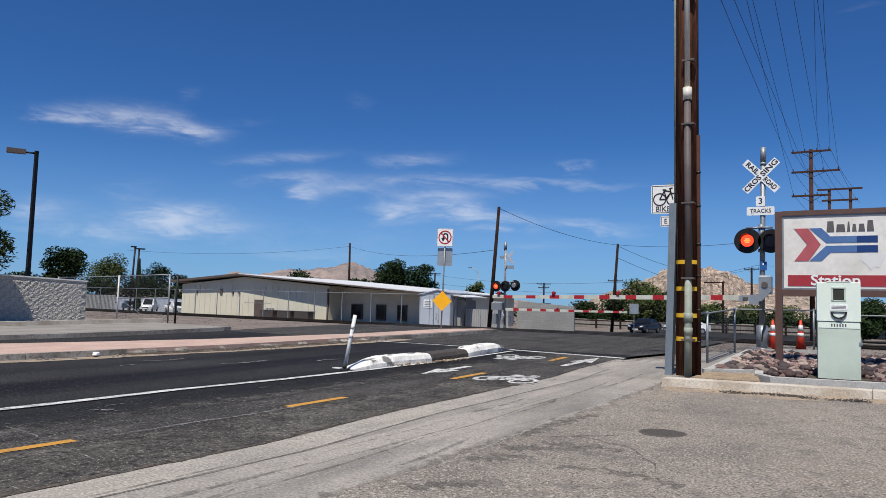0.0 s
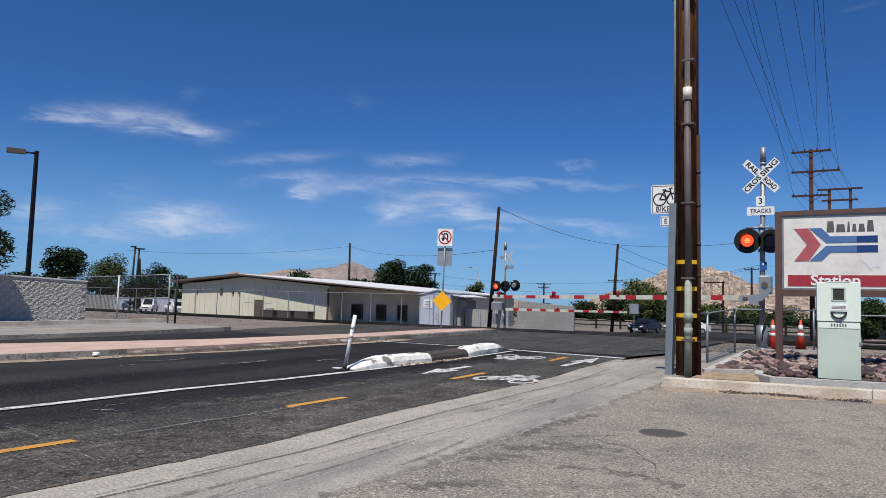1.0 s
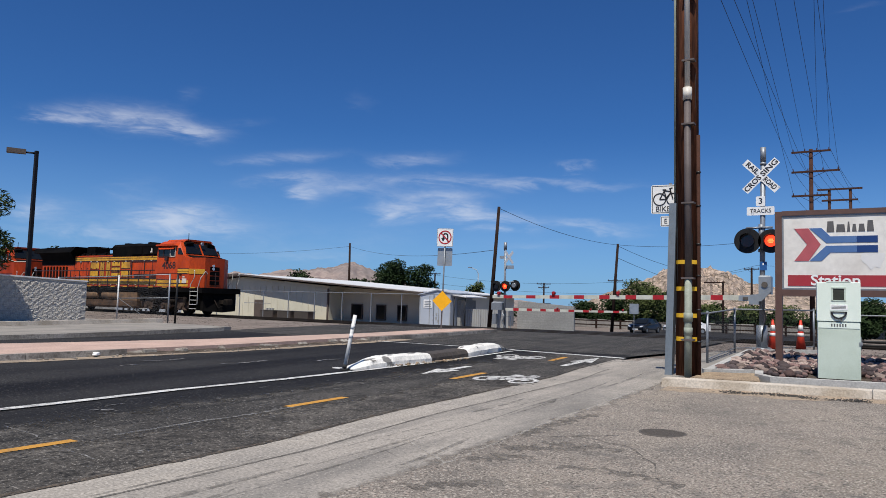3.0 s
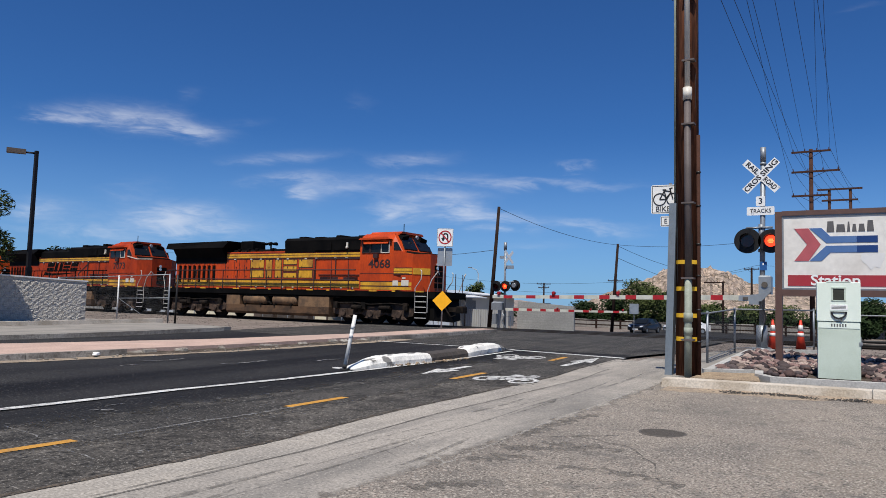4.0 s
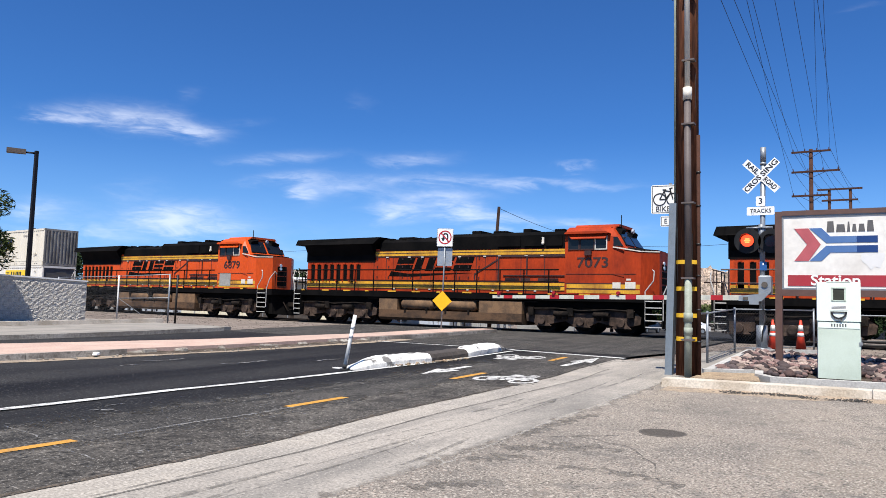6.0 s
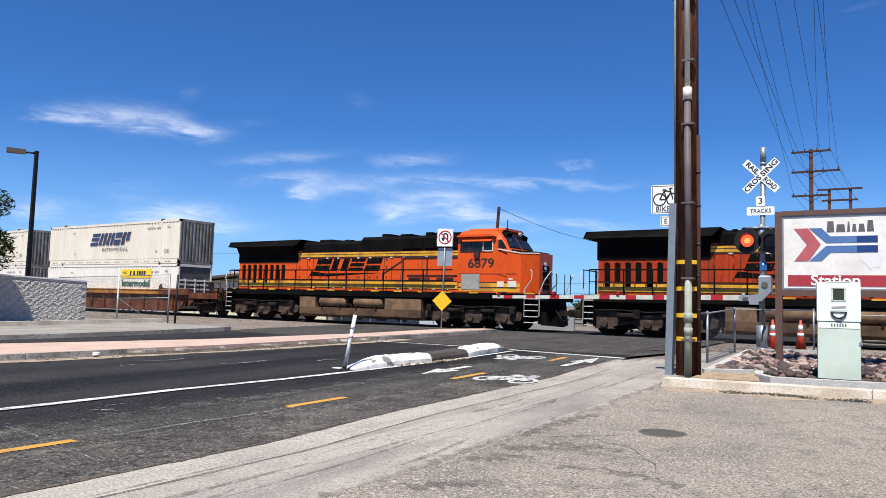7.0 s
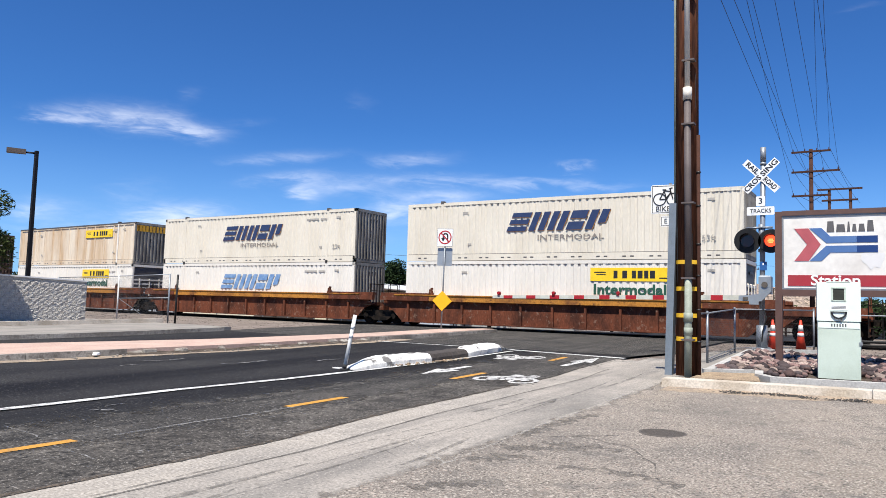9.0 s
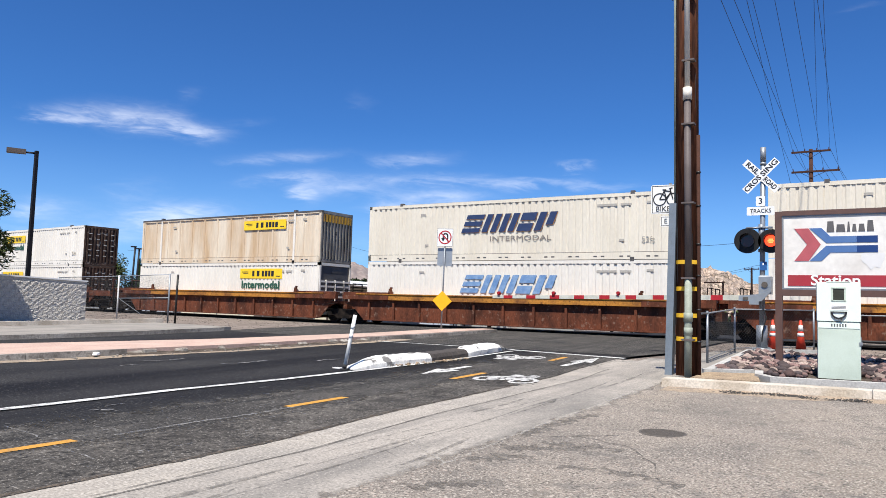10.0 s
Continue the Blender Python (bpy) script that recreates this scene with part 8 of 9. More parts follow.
def build_median_kerb():
    def piece(y0, y1, x0, x1, nose0, nose1, mat_name, name, label, h=0.24):
        s = Shape()
        n = 64
        prev = None
        rough = lambda a, b: noise.noise((y0 + a * 0.9, b * 3.7, 5.0)) + 0.6 * noise.noise((y0 + a * 2.9, b * 3.7, 9.0))
        for i in range(n + 1):
            f = i / n
            y = y0 + (y1 - y0) * f
            xc = x0 + (x1 - x0) * f
            k = min(1.0, (f / nose0) if nose0 else 1.0, ((1 - f) / nose1) if nose1 else 1.0)
            hh = h * (0.12 + 0.88 * math.sin(k * math.pi / 2)) + 0.014 * rough(i * 0.13, 1)
            w = 0.30 * (0.45 + 0.55 * math.sqrt(max(0, k)))
            z = zg(y)
            j = [0.030 * rough(i * 0.11, q) for q in range(2, 8)]
            sec = [(xc + w + j[0], y, z - 0.05), (xc + w + j[1], y, z + hh * 0.50), (xc + w - 0.07 + j[2], y, z + hh * (0.90 + j[3])), (xc + w - 0.14 + j[3], y, z + hh * (1 + j[4])), (xc - w + 0.14 + j[4], y, z + hh * (1 + j[5])), (xc - w + j[5], y, z + hh * 0.55), (xc - w, y, z - 0.05)]
            if prev:
                s.hull(prev, sec)
            prev = sec
        bmesh.ops.remove_doubles(s.bm, verts=s.bm.verts, dist=0.0005)
        ob = part(name, s, mat_name)
        return tagged(ob, label, "kerb", "kerb blocks of the lane divider")

    piece(13.0, 15.5, -10.42, -10.1, 0.42, 0, "median_white", "divider_kerb", "scuffed white-painted divider kerb with a sloped nose")
    piece(15.52, 17.42, -10.12, -10.15, 0, 0, "tie", "divider_core", "dark broken middle piece of the lane divider", 0.22)
    piece(17.44, 20.5, -10.2, -10.4, 0.15, 0.35, "median_white", "divider_kerb", "scuffed white-painted divider kerb with a rounded end")
    random.seed(8)
    s = Shape()
    for i in range(150):
        s.ball((-9.76 + random.gauss(0, 0.07), random.choice((random.uniform(15.5, 17.5), random.uniform(13.6, 20.4))), -0.29 + random.uniform(0, 0.03)), random.uniform(0.012, 0.045), 6, 0.7)
    tagged(part("sand_drift", s, "tan_mulch", kind="stuff"), "crumbs of sand and broken kerb", "rubble")
    ob = thing("delineator_post", pose(-10.42, 12.86, -0.36), "leaning white flexible delineator post on the road", "bollard")
    s = Shape()
    s.cyl((0, 0, 0.02), (0.155, 0.12, 1.22), 0.042, 0.042, 12)
    part("tube", s, "flex_white", ob)
    for a, b in ((0.70, 0.80), (0.90, 1.0)):
        s = Shape()
        s.cyl((0.127 * a * 1.0, 0.098 * a, a), (0.127 * b, 0.098 * b, b), 0.0435, 0.0435, 12)
        part("band", s, "cone_white", ob)
    s = Shape()
    s.cyl((0, 0, 0.0), (0, 0, 0.03), 0.10, 0.09, 12)
    s.cyl((0, 0, 0.03), (0.01, 0.01, 0.12), 0.05, 0.045, 12)
    part("foot", s, "rubber", ob)
    s = Shape()
    s.hull([(-0.45, 0.12, 0), (-0.05, 0.10, 0), (-0.05, 0.22, 0), (-0.45, 0.26, 0)], [(-0.45, 0.12, 0.02), (-0.05, 0.10, 0.02), (-0.05, 0.22, 0.02), (-0.45, 0.26, 0.02)])
    part("glue_pad", s, "flex_white", ob)


def build_manhole():
    ob = thing("manhole_cover", pose(-2.55, 9.6, zg(9.6)), "dark round cast iron manhole cover in the parking lot", "manhole cover")
    s = Shape()
    s.cyl((0, 0, -0.02), (0, 0, 0.010), 0.33, 0.325, 32)
    part("frame", s, "asphalt_edge", ob)
    s = Shape()
    s.cyl((0, 0, -0.02), (0, 0, 0.015), 0.30, 0.30, 32)
    lid = part("lid", s, "iron", ob)
    s = Shape()
    for i in range(-4, 5):
        w = math.sqrt(max(0, 0.27 ** 2 - (i * 0.06) ** 2))
        s.box(-w, w, i * 0.06 - 0.012, i * 0.06 + 0.012, 0.015, 0.020)
    part("tread", s, "iron", lid)


def build_left_side():
    # split-face block wall
    a, b = Vector((-34.6, 5.4, 0)), Vector((-31.75, 20.25, 0))
    d = (b - a).normalized()
    n = Vector((d.y, -d.x, 0))
    if n.dot(EYE - a) < 0:
        n = -n
    L = (b - a).length
    s = Shape()
    ztop = lambda f: 2.33 - 0.56 * f
    back = n * -0.17
    zb = lambda f: -0.62 + 0.52 * f
    p = [a - n * 0.02, b - n * 0.02, b + back, a + back]
    fr = [0, 1, 1, 0]
    s.hull([(q.x, q.y, zb(f)) for q, f in zip(p, fr)], [(q.x, q.y, ztop(f) - 0.06) for q, f in zip(p, fr)])
    wall = tagged(part("block_wall", s, "block", kind="structure"), "grey split-face concrete block wall with a pale cap", "wall")
    s = Shape()
    p = [a + n * 0.03, b + n * 0.03 + d * 0.03, b + back - n * 0.03 + d * 0.03, a + back - n * 0.03]
    s.hull([(q.x, q.y, ztop(f) - 0.06) for q, f in zip(p, fr)], [(q.x, q.y, ztop(f)) for q, f in zip(p, fr)])
    part("cap", s, "patch_clean", wall, "pale smooth cap")
    random.seed(15)
    shapes = []
    for k in range(10):
        bm = bmesh.new()
        nx, nz = 10, 5
        V = [[bm.verts.new((0.39 * i / nx, 0, 0.19 * j / nz)) for i in range(nx + 1)] for j in range(nz + 1)]
        for j in range(nz + 1):
            for i in range(nx + 1):
                rim = i in (0, nx) or j in (0, nz)
                lump = 0.013 * math.sin(i * 0.9 + k * 1.7) * math.cos(j * 1.1 + k * 2.3)
                V[j][i].co.y = random.uniform(0.004, 0.024) if rim else 0.020 + lump + random.uniform(-0.011, 0.012)
                if not rim:
                    V[j][i].co.x += random.uniform(-0.014, 0.014)
                    V[j][i].co.z += random.uniform(-0.014, 0.014)
        for j in range(nz):
            for i in range(nx):
                bm.faces.new((V[j][i], V[j][i + 1], V[j + 1][i + 1], V[j + 1][i]))
        me = bpy.data.meshes.new("block")
        bm.to_mesh(me)
        bm.free()
        me.materials.append(M["block"])
        shapes.append(me)
    count = 0
    rot = Matrix((d, n, Vector((0, 0, 1)))).transposed().to_4x4()
    slope = 0.0
    rowsn = 11
    for j in range(rowsn):
        s0 = 0.0 if j % 2 else -0.2
        i = 0
        while True:
            u = L - 0.4 - (i * 0.4) + s0 * 1.0
            i += 1
            if u < L - 9.6:
                break
            if u + 0.4 > L + 0.01:
                continue
            f = u / L
            z = zb(f) + 0.02 + j * 0.19 * (ztop(f) - zb(f)) / (rowsn * 0.195)
            if z + 0.19 > ztop(f) - 0.04:
                continue
            ob = new("block", random.choice(shapes))
            ob.parent = wall
            ob.matrix_world = Matrix.Translation(a + d * u + n * -0.018 + Vector((0, 0, z))) @ rot
            count += 1
    # tall rail fence beyond the wall
    ob = thing("trackside_fence", pose(0, 0, 0), "tall galvanised pipe and chain-link fence beside the tracks", "fence")
    posts = [(-37.0, 22.0, 2.0), (-31.95, 22.0, 2.09), (-28.2, 22.0, 2.18)]
    for x, y, z in posts:
        s = Shape()
        s.cyl((x, y, -0.1), (x, y, z), 0.038, 0.038, 10)
        part("post", s, "flex_white" if x == -31.95 else "galv", ob)
    for z, x0 in ((0.0, -37.0), (-1.07, -31.95)):
        s = Shape()
        for (xa, ya, za), (xb, yb, zb2) in zip(posts, posts[1:]):
            if xa >= x0 - 0.01:
                s.cyl((xa, ya, za + z - 0.03), (xb, yb, zb2 + z - 0.03), 0.020, 0.020, 8)
        part("rail", s, "galv", ob)
    s = Shape()
    s.cyl((-31.9, 22, 1.0), (-30.2, 22, 0.3), 0.012, 0.012, 5)
    part("brace_wire", s, "galv", ob)
    chain_link(ob, (-37.0, 22.0, 0), (-31.95, 22.0, 0), 0.0, 1.98, 0.08, 0.0022)
    chain_link(ob, (-31.95, 22.0, 0), (-28.2, 22.0, 0), 0.0, 2.05, 0.08, 0.0022)
    ob = thing("black_post", pose(-27.2, 21.6, -0.1), "thin black steel post at the pavement's end", "post")
    s = Shape()
    s.cyl((0, 0, 0), (0.05, 0, 2.23), 0.045, 0.045, 10)
    part("shaft", s, "black_metal", ob)
    s = Shape()
    s.cyl((0, 0, 0), (0, 0, 0.05), 0.10, 0.10, 10)
    part("foot", s, "black_metal", ob)
    # area light on a bronze pole
    ob = thing("street_lamp", pose(-35.05, 19.3, -0.1), "dark bronze area lamp on a square pole behind the wall", "street lamp")
    s = Shape()
    s.hull([(-0.09, -0.09, 0), (0.09, -0.09, 0), (0.09, 0.09, 0), (-0.09, 0.09, 0)], [(-0.06, -0.05, 8.05), (0.08, -0.05, 8.05), (0.08, 0.09, 8.05), (-0.06, 0.09, 8.05)])
    part("pole", s, "dark_bronze", ob)
    s = Shape()
    s.cyl((0, 0, 7.93), (-0.25, -0.42, 7.93), 0.045, 0.045, 8)
    part("arm", s, "dark_bronze", ob)
    s = Shape()
    u = Vector((-0.5, -0.866, 0))
    w = Vector((0.866, -0.5, 0)) * 0.2
    c0, c1 = u * 0.42, u * 1.22
    q = [c0 - w * 0.6, c1 - w, c1 + w, c0 + w * 0.6]
    s.hull([(p_.x, p_.y, 7.84) for p_ in q], [(p_.x, p_.y, 8.06) for p_ in q])
    part("head", s, "fascia", ob, "shoebox lamp head")


build_utility_pole()
build_station_sign()
build_cabinet()
build_rock_bed()
build_cone(pose(-3.15, 24.25, 0.04, 0, 0, 10))
build_cone(pose(-2.45, 24.9, 0.05, 0, 0, 35))
build_right_fence()
NEAR_SIGNAL = build_near_signal()
FAR_SIGNAL = build_far_signal()
build_island_sign()
build_median_kerb()
build_manhole()
build_left_side()


# ---- beyond the rails ----
def build_office():
    """Long low metal building with a shallow, lopsided gable towards the tracks."""
    Y0 = 54.0
    ob = thing("metal_building", pose(0, Y0, 0), "low cream metal building with a white-edged shallow gable roof", "building")
    base = -1.0
    s = Shape()
    face = [(-66.6, base), (-46.0, base), (-46.0, 2.55), (-57.3, 3.35), (-66.6, 2.5)]
    fy = lambda x: -0.35 + (x + 66.6) * 0.024
    s.hull([(x, fy(x), z) for x, z in face], [(x, 18, z) for x, z in face])
    part("wall", s, "bldg", ob, "cream ribbed metal wall")
    s = Shape()
    for i in range(26):
        x = -66.2 + i * 0.8
        s.box(x, x + 0.05, fy(x) - 0.03, fy(x), base, 2.45)
    part("wall_ribs", s, "bldg", ob)
    s = Shape()
    s.prism([(-46.0, base), (-35.2, base), (-35.2, 2.0), (-46.0, 2.5)], "y", 2.2, 18)
    part("porch_wall", s, "bldg_shade", ob, "tan wall under the deep eave")
    s = Shape()
    s.prism([(-68.1, 2.70), (-57.3, 3.50), (-34.6, 2.03), (-34.6, 2.17), (-57.3, 3.68), (-68.1, 2.86)], "y", -1.0, 18.5)
    part("roof", s, "roof_white", ob, "white metal roof with a dark soffit")
    s = Shape()
    s.prism([(-68.1, 2.66), (-57.3, 3.46), (-34.6, 2.00), (-34.6, 2.06), (-57.3, 3.54), (-68.1, 2.74)], "y", -0.97, 18.4)
    part("soffit", s, "fascia", ob)
    s = Shape()
    s.prism([(-68.15, 2.66), (-57.3, 3.48), (-57.3, 3.70), (-68.15, 2.90)], "y", -1.04, -1.0)
    s.prism([(-57.3, 3.48), (-34.55, 2.0), (-34.55, 2.10), (-57.3, 3.63)], "y", -1.04, -1.0)
    part("fascia", s, "fascia", ob, "brown fascia board")
    door = Shape().box(-55.7, -54.5, fy(-55.7) - 0.05, fy(-54.5) + 0.02, base, 1.05)
    part("door", door, "fascia", ob, "grey-brown steel door")
    for x0, x1 in ((-44.8, -43.6), (-41.8, -40.85), (-39.35, -38.45)):
        s = Shape().box(x0, x1, 2.12, 2.2, -0.45, 0.82)
        w = part("window", s, "window_dark", ob, "dark window")
        s = Shape()
        s.box(x0 - 0.08, x1 + 0.08, 2.06, 2.2, 0.82, 0.92)
        s.box(x0 - 0.08, x1 + 0.08, 2.06, 2.2, -0.55, -0.45)
        s.box(x0 - 0.08, x0, 2.06, 2.2, -0.45, 0.82)
        s.box(x1, x1 + 0.08, 2.06, 2.2, -0.45, 0.82)
        part("frame", s, "fascia", w)
    for x in (-46.1, -36.8):
        s = Shape().box(x - 0.1, x + 0.06, fy(-46.1) - 0.15 if x < -40 else 2.05, fy(-46.1) + 0.1 if x < -40 else 2.2, base, 2.3)
        part("downpipe", s, "fascia", ob)
    s = Shape()
    s.box(-60.7, -60.35, fy(-60.7) - 0.1, fy(-60.7), 1.5, 2.05)
    for x in (-64.3, -58.9, -58.0):
        s.box(x, x + 0.2, fy(x) - 0.15, fy(x), 1.6, 1.8)
    part("wall_lights", s, "fascia", ob)
    s = Shape()
    for i in range(3):
        s.box(-53.9 + i * 0.35, -53.7 + i * 0.35, -0.3, 0.0, -0.6 + 0.1 * i, 0.25)
    part("meters", s, "pale_fence", ob)
    for x in (-52.2, -49.9, -47.7):
        ac = thing("air_conditioner", pose(x, 52.6, zg(52.6) - 0.06), "grey boxy air conditioning unit on the ground", "air conditioner", "units beside the building")
        s = Shape().box(-0.85, 0.85, -0.5, 0.5, 0.05, 0.72)
        part("case", s, "fascia", ac)
        s = Shape()
        for k in range(9):
            s.box(-0.8, 0.8, -0.515, -0.5, 0.10 + k * 0.065, 0.135 + k * 0.065)
        part("louvres", s, "iron", ac)
        s = Shape().box(-0.9, 0.9, -0.55, 0.55, 0.72, 0.76)
        part("lid", s, "station_grey", ac)


def build_sheds():
    ob = thing("equipment_shed", pose(-31.1, 50.0, -0.62), "pale blue-grey steel signal equipment shed", "shed")
    s = Shape()
    s.prism([(-1.85, 0), (1.1, 0), (1.1, 2.62), (-0.1, 2.85), (-1.85, 2.45)], "y", 0, 3.5)
    part("body", s, "grey_box", ob)
    s = Shape()
    s.prism([(-2.0, 2.42), (-0.1, 2.85), (1.25, 2.6), (1.25, 2.68), (-0.1, 2.93), (-2.0, 2.5)], "y", -0.1, 3.6)
    part("roof", s, "grey_box", ob)
    s = Shape()
    for x in (-1.8, -0.9, 0.0, 1.05):
        s.box(x, x + 0.04, -0.03, 0, 0, 2.4)
    part("seams", s, "grey_wall", ob)
    s = Shape().box(-1.45, -0.65, -0.03, -0.005, 1.42, 2.08)
    n = part("notice", s, "sign_white", ob, "white notice board")
    s = Shape()
    for k in range(4):
        s.box(-1.35, -0.75, -0.04, -0.03, 1.52 + k * 0.13, 1.58 + k * 0.13)
    part("notice_bars", s, "sign_back", n)
    s = Shape()
    for x, z in ((-0.55, 0.35), (-0.3, 0.5), (-0.1, 0.3), (-0.55, 0.75), (-0.25, 0.85)):
        s.box(x, x + 0.12, -0.03, -0.002, z, z + 0.2)
    part("patches", s, "pale_fence", ob, "pale painted-over patches")
    ob = thing("lean_to", pose(-29.2, 50.5, -0.65), "grey open lean-to with a flat roof beside the shed", "shed")
    s = Shape().box(-0.75, -0.45, 0.5, 3.0, 0, 2.15)
    part("wall", s, "grey_wall", ob)
    s = Shape()
    s.prism([(-1.2, 2.55), (0.5, 2.34), (0.5, 2.42), (-1.2, 2.65)], "y", -0.4, 3.2)
    part("roof", s, "roof_white", ob)
    for x in (-0.65, 0.35):
        s = Shape().cyl((x, -0.2, 0), (x, -0.2, 2.36), 0.05, 0.05, 8)
        part("post", s, "sign_black", ob)
    ob = thing("panel_fence", pose(-29.7, 51.5, -0.66), "pale corrugated metal panel fence", "fence")
    for i in range(5):
        s = Shape()
        for k in range(4):
            x = i * 0.82 + k * 0.2
            s.prism([(x, 0), (x + 0.12, -0.03), (x + 0.18, 0), (x + 0.18, 0.02), (x, 0.02)], "z", 0, 1.46)
        part("panel", s, "pale_fence", ob)
    ob = thing("block_enclosure", pose(-25.0, 51.8, -0.65), "plain grey concrete block enclosure wall", "wall")
    s = Shape()
    s.prism([(0, 0), (4.65, 0), (4.65, 1.87), (0.05, 2.18), (0, 2.18)], "y", 0, 0.2)
    s.box(-0.001, 0.2, 0.2, 6, 0, 2.1)
    part("wall", s, "grey_wall", ob)
    s = Shape()
    for k in range(1, 10):
        s.box(0.0, 4.65, -0.004, 0.0, 0.19 * k, 0.19 * k + 0.008)
    part("joints", s, "block_joint", ob)
    # yard fence in front of the building
    ob = thing("yard_fence", pose(0, 47.5, zg(47.5)), "thin chain-link yard fence with pipe posts", "fence")
    x = -87.0
    while x < -27:
        s = Shape().cyl((x, 0, 0), (x, 0, 2.35), 0.04, 0.04, 6)
        part("post", s, "galv", ob)
        x += 3.0
    s = Shape().tube([(-87, 0, 2.33), (-27.5, 0, 2.33)], 0.025, 5)
    part("rail", s, "galv", ob)
    s = Shape().tube([(-50.4, 0, 1.25), (-47.1, 0, 1.25)], 0.02, 5)
    part("mid_rail", s, "galv", ob)
    # slatted screen and the pale yard wall behind the parked vehicles
    ob = thing("slatted_screen", pose(-80.4, 51, -0.9), "weathered grey slatted screen beside the yard", "fence")
    for k in range(24):
        s = Shape().box(k * 0.25, k * 0.25 + 0.15, -0.03, 0.03, 0, 2.0)
        part("slat", s, "pale_fence", ob)
    s = Shape()
    for z in (0.4, 1.6):
        s.box(0, 5.9, 0.03, 0.08, z, z + 0.1)
    split_parts("rail", s, "fascia", ob)
    ob = thing("yard_wall", pose(-112, 74, -1.3), "pale grey corrugated yard wall", "fence")
    for i in range(14):
        s = Shape()
        for k in range(6):
            x = i * 1.8 + k * 0.3
            s.prism([(x, 0), (x + 0.18, -0.05), (x + 0.28, 0), (x + 0.28, 0.03), (x, 0.03)], "z", 0, 2.05)
        part("panel", s, "grey_box", ob)



def build_car(m, paint, label, tall=1.45, name="parked_car"):
    """A car with its nose towards -y."""
    ob = thing(name, m, label, "car")
    prof = [(-2.25, 0.30), (-2.30, 0.62), (-2.15, 0.82), (-1.15, 0.95), (-0.45, tall - 0.06), (0.25, tall), (1.30, tall - 0.06), (2.0, 1.02), (2.25, 0.95), (2.28, 0.35)]
    s = Shape()
    lo = [(-0.86, y, z) for y, z in prof]
    hi = [(0.86, y, z) for y, z in prof]
    mid = lambda pts, k: [(x * (1.0 if z < 1.0 else k), y, z) for x, y, z in pts]
    s.hull(mid(lo, 0.80), mid(hi, 0.80))
    body = part("body", s, paint, ob)
    s = Shape()
    s.hull([(-0.66, -1.12, 0.98), (0.66, -1.12, 0.98), (0.60, -0.47, tall - 0.08), (-0.60, -0.47, tall - 0.08)], [(-0.66, -1.15, 1.0), (0.66, -1.15, 1.0), (0.60, -0.50, tall - 0.06), (-0.60, -0.50, tall - 0.06)])
    part("windscreen", s, "window_dark", ob)
    for sx in (-1, 1):
        s = Shape()
        s.hull([(sx * 0.70, -0.85, 1.0), (sx * 0.70, 1.4, 1.02), (sx * 0.70, 1.1, tall - 0.14), (sx * 0.70, -0.35, tall - 0.12)], [(sx * 0.735, -0.85, 1.0), (sx * 0.735, 1.4, 1.02), (sx * 0.705, 1.1, tall - 0.14), (sx * 0.705, -0.35, tall - 0.12)])
        part("side_glass", s, "window_dark", ob)
        s = Shape()
        s.hull([(sx * 0.45, -2.30, 0.62), (sx * 0.82, -2.22, 0.66), (sx * 0.82, -2.16, 0.80), (sx * 0.50, -2.22, 0.76)], [(sx * 0.45, -2.33, 0.62), (sx * 0.84, -2.25, 0.66), (sx * 0.84, -2.19, 0.80), (sx * 0.50, -2.25, 0.76)])
        part("headlight", s, "headlight", ob)
        s = Shape().box(min(sx * 0.86, sx * 1.02), max(sx * 0.86, sx * 1.02), -0.85, -0.7, 0.98, 1.12)
        part("mirror", s, paint, ob)
        for y in (-1.40, 1.40):
            s = Shape()
            s.cyl((sx * 0.70, y, 0.32), (sx * 0.89, y, 0.32), 0.32, 0.32, 18)
            w = part("wheel", s, "rubber", ob)
            s = Shape().cyl((sx * 0.885, y, 0.32), (sx * 0.90, y, 0.32), 0.19, 0.19, 12)
            part("rim", s, "galv", w)
    s = Shape()
    s.box(-0.40, 0.40, -2.325, -2.27, 0.50, 0.66)
    part("grille", s, "sign_black", ob)
    s = Shape()
    s.box(-0.28, 0.28, -2.33, -2.28, 0.36, 0.47)
    part("plate_bar", s, "sign_white", ob, "pale plate bar")
    return ob


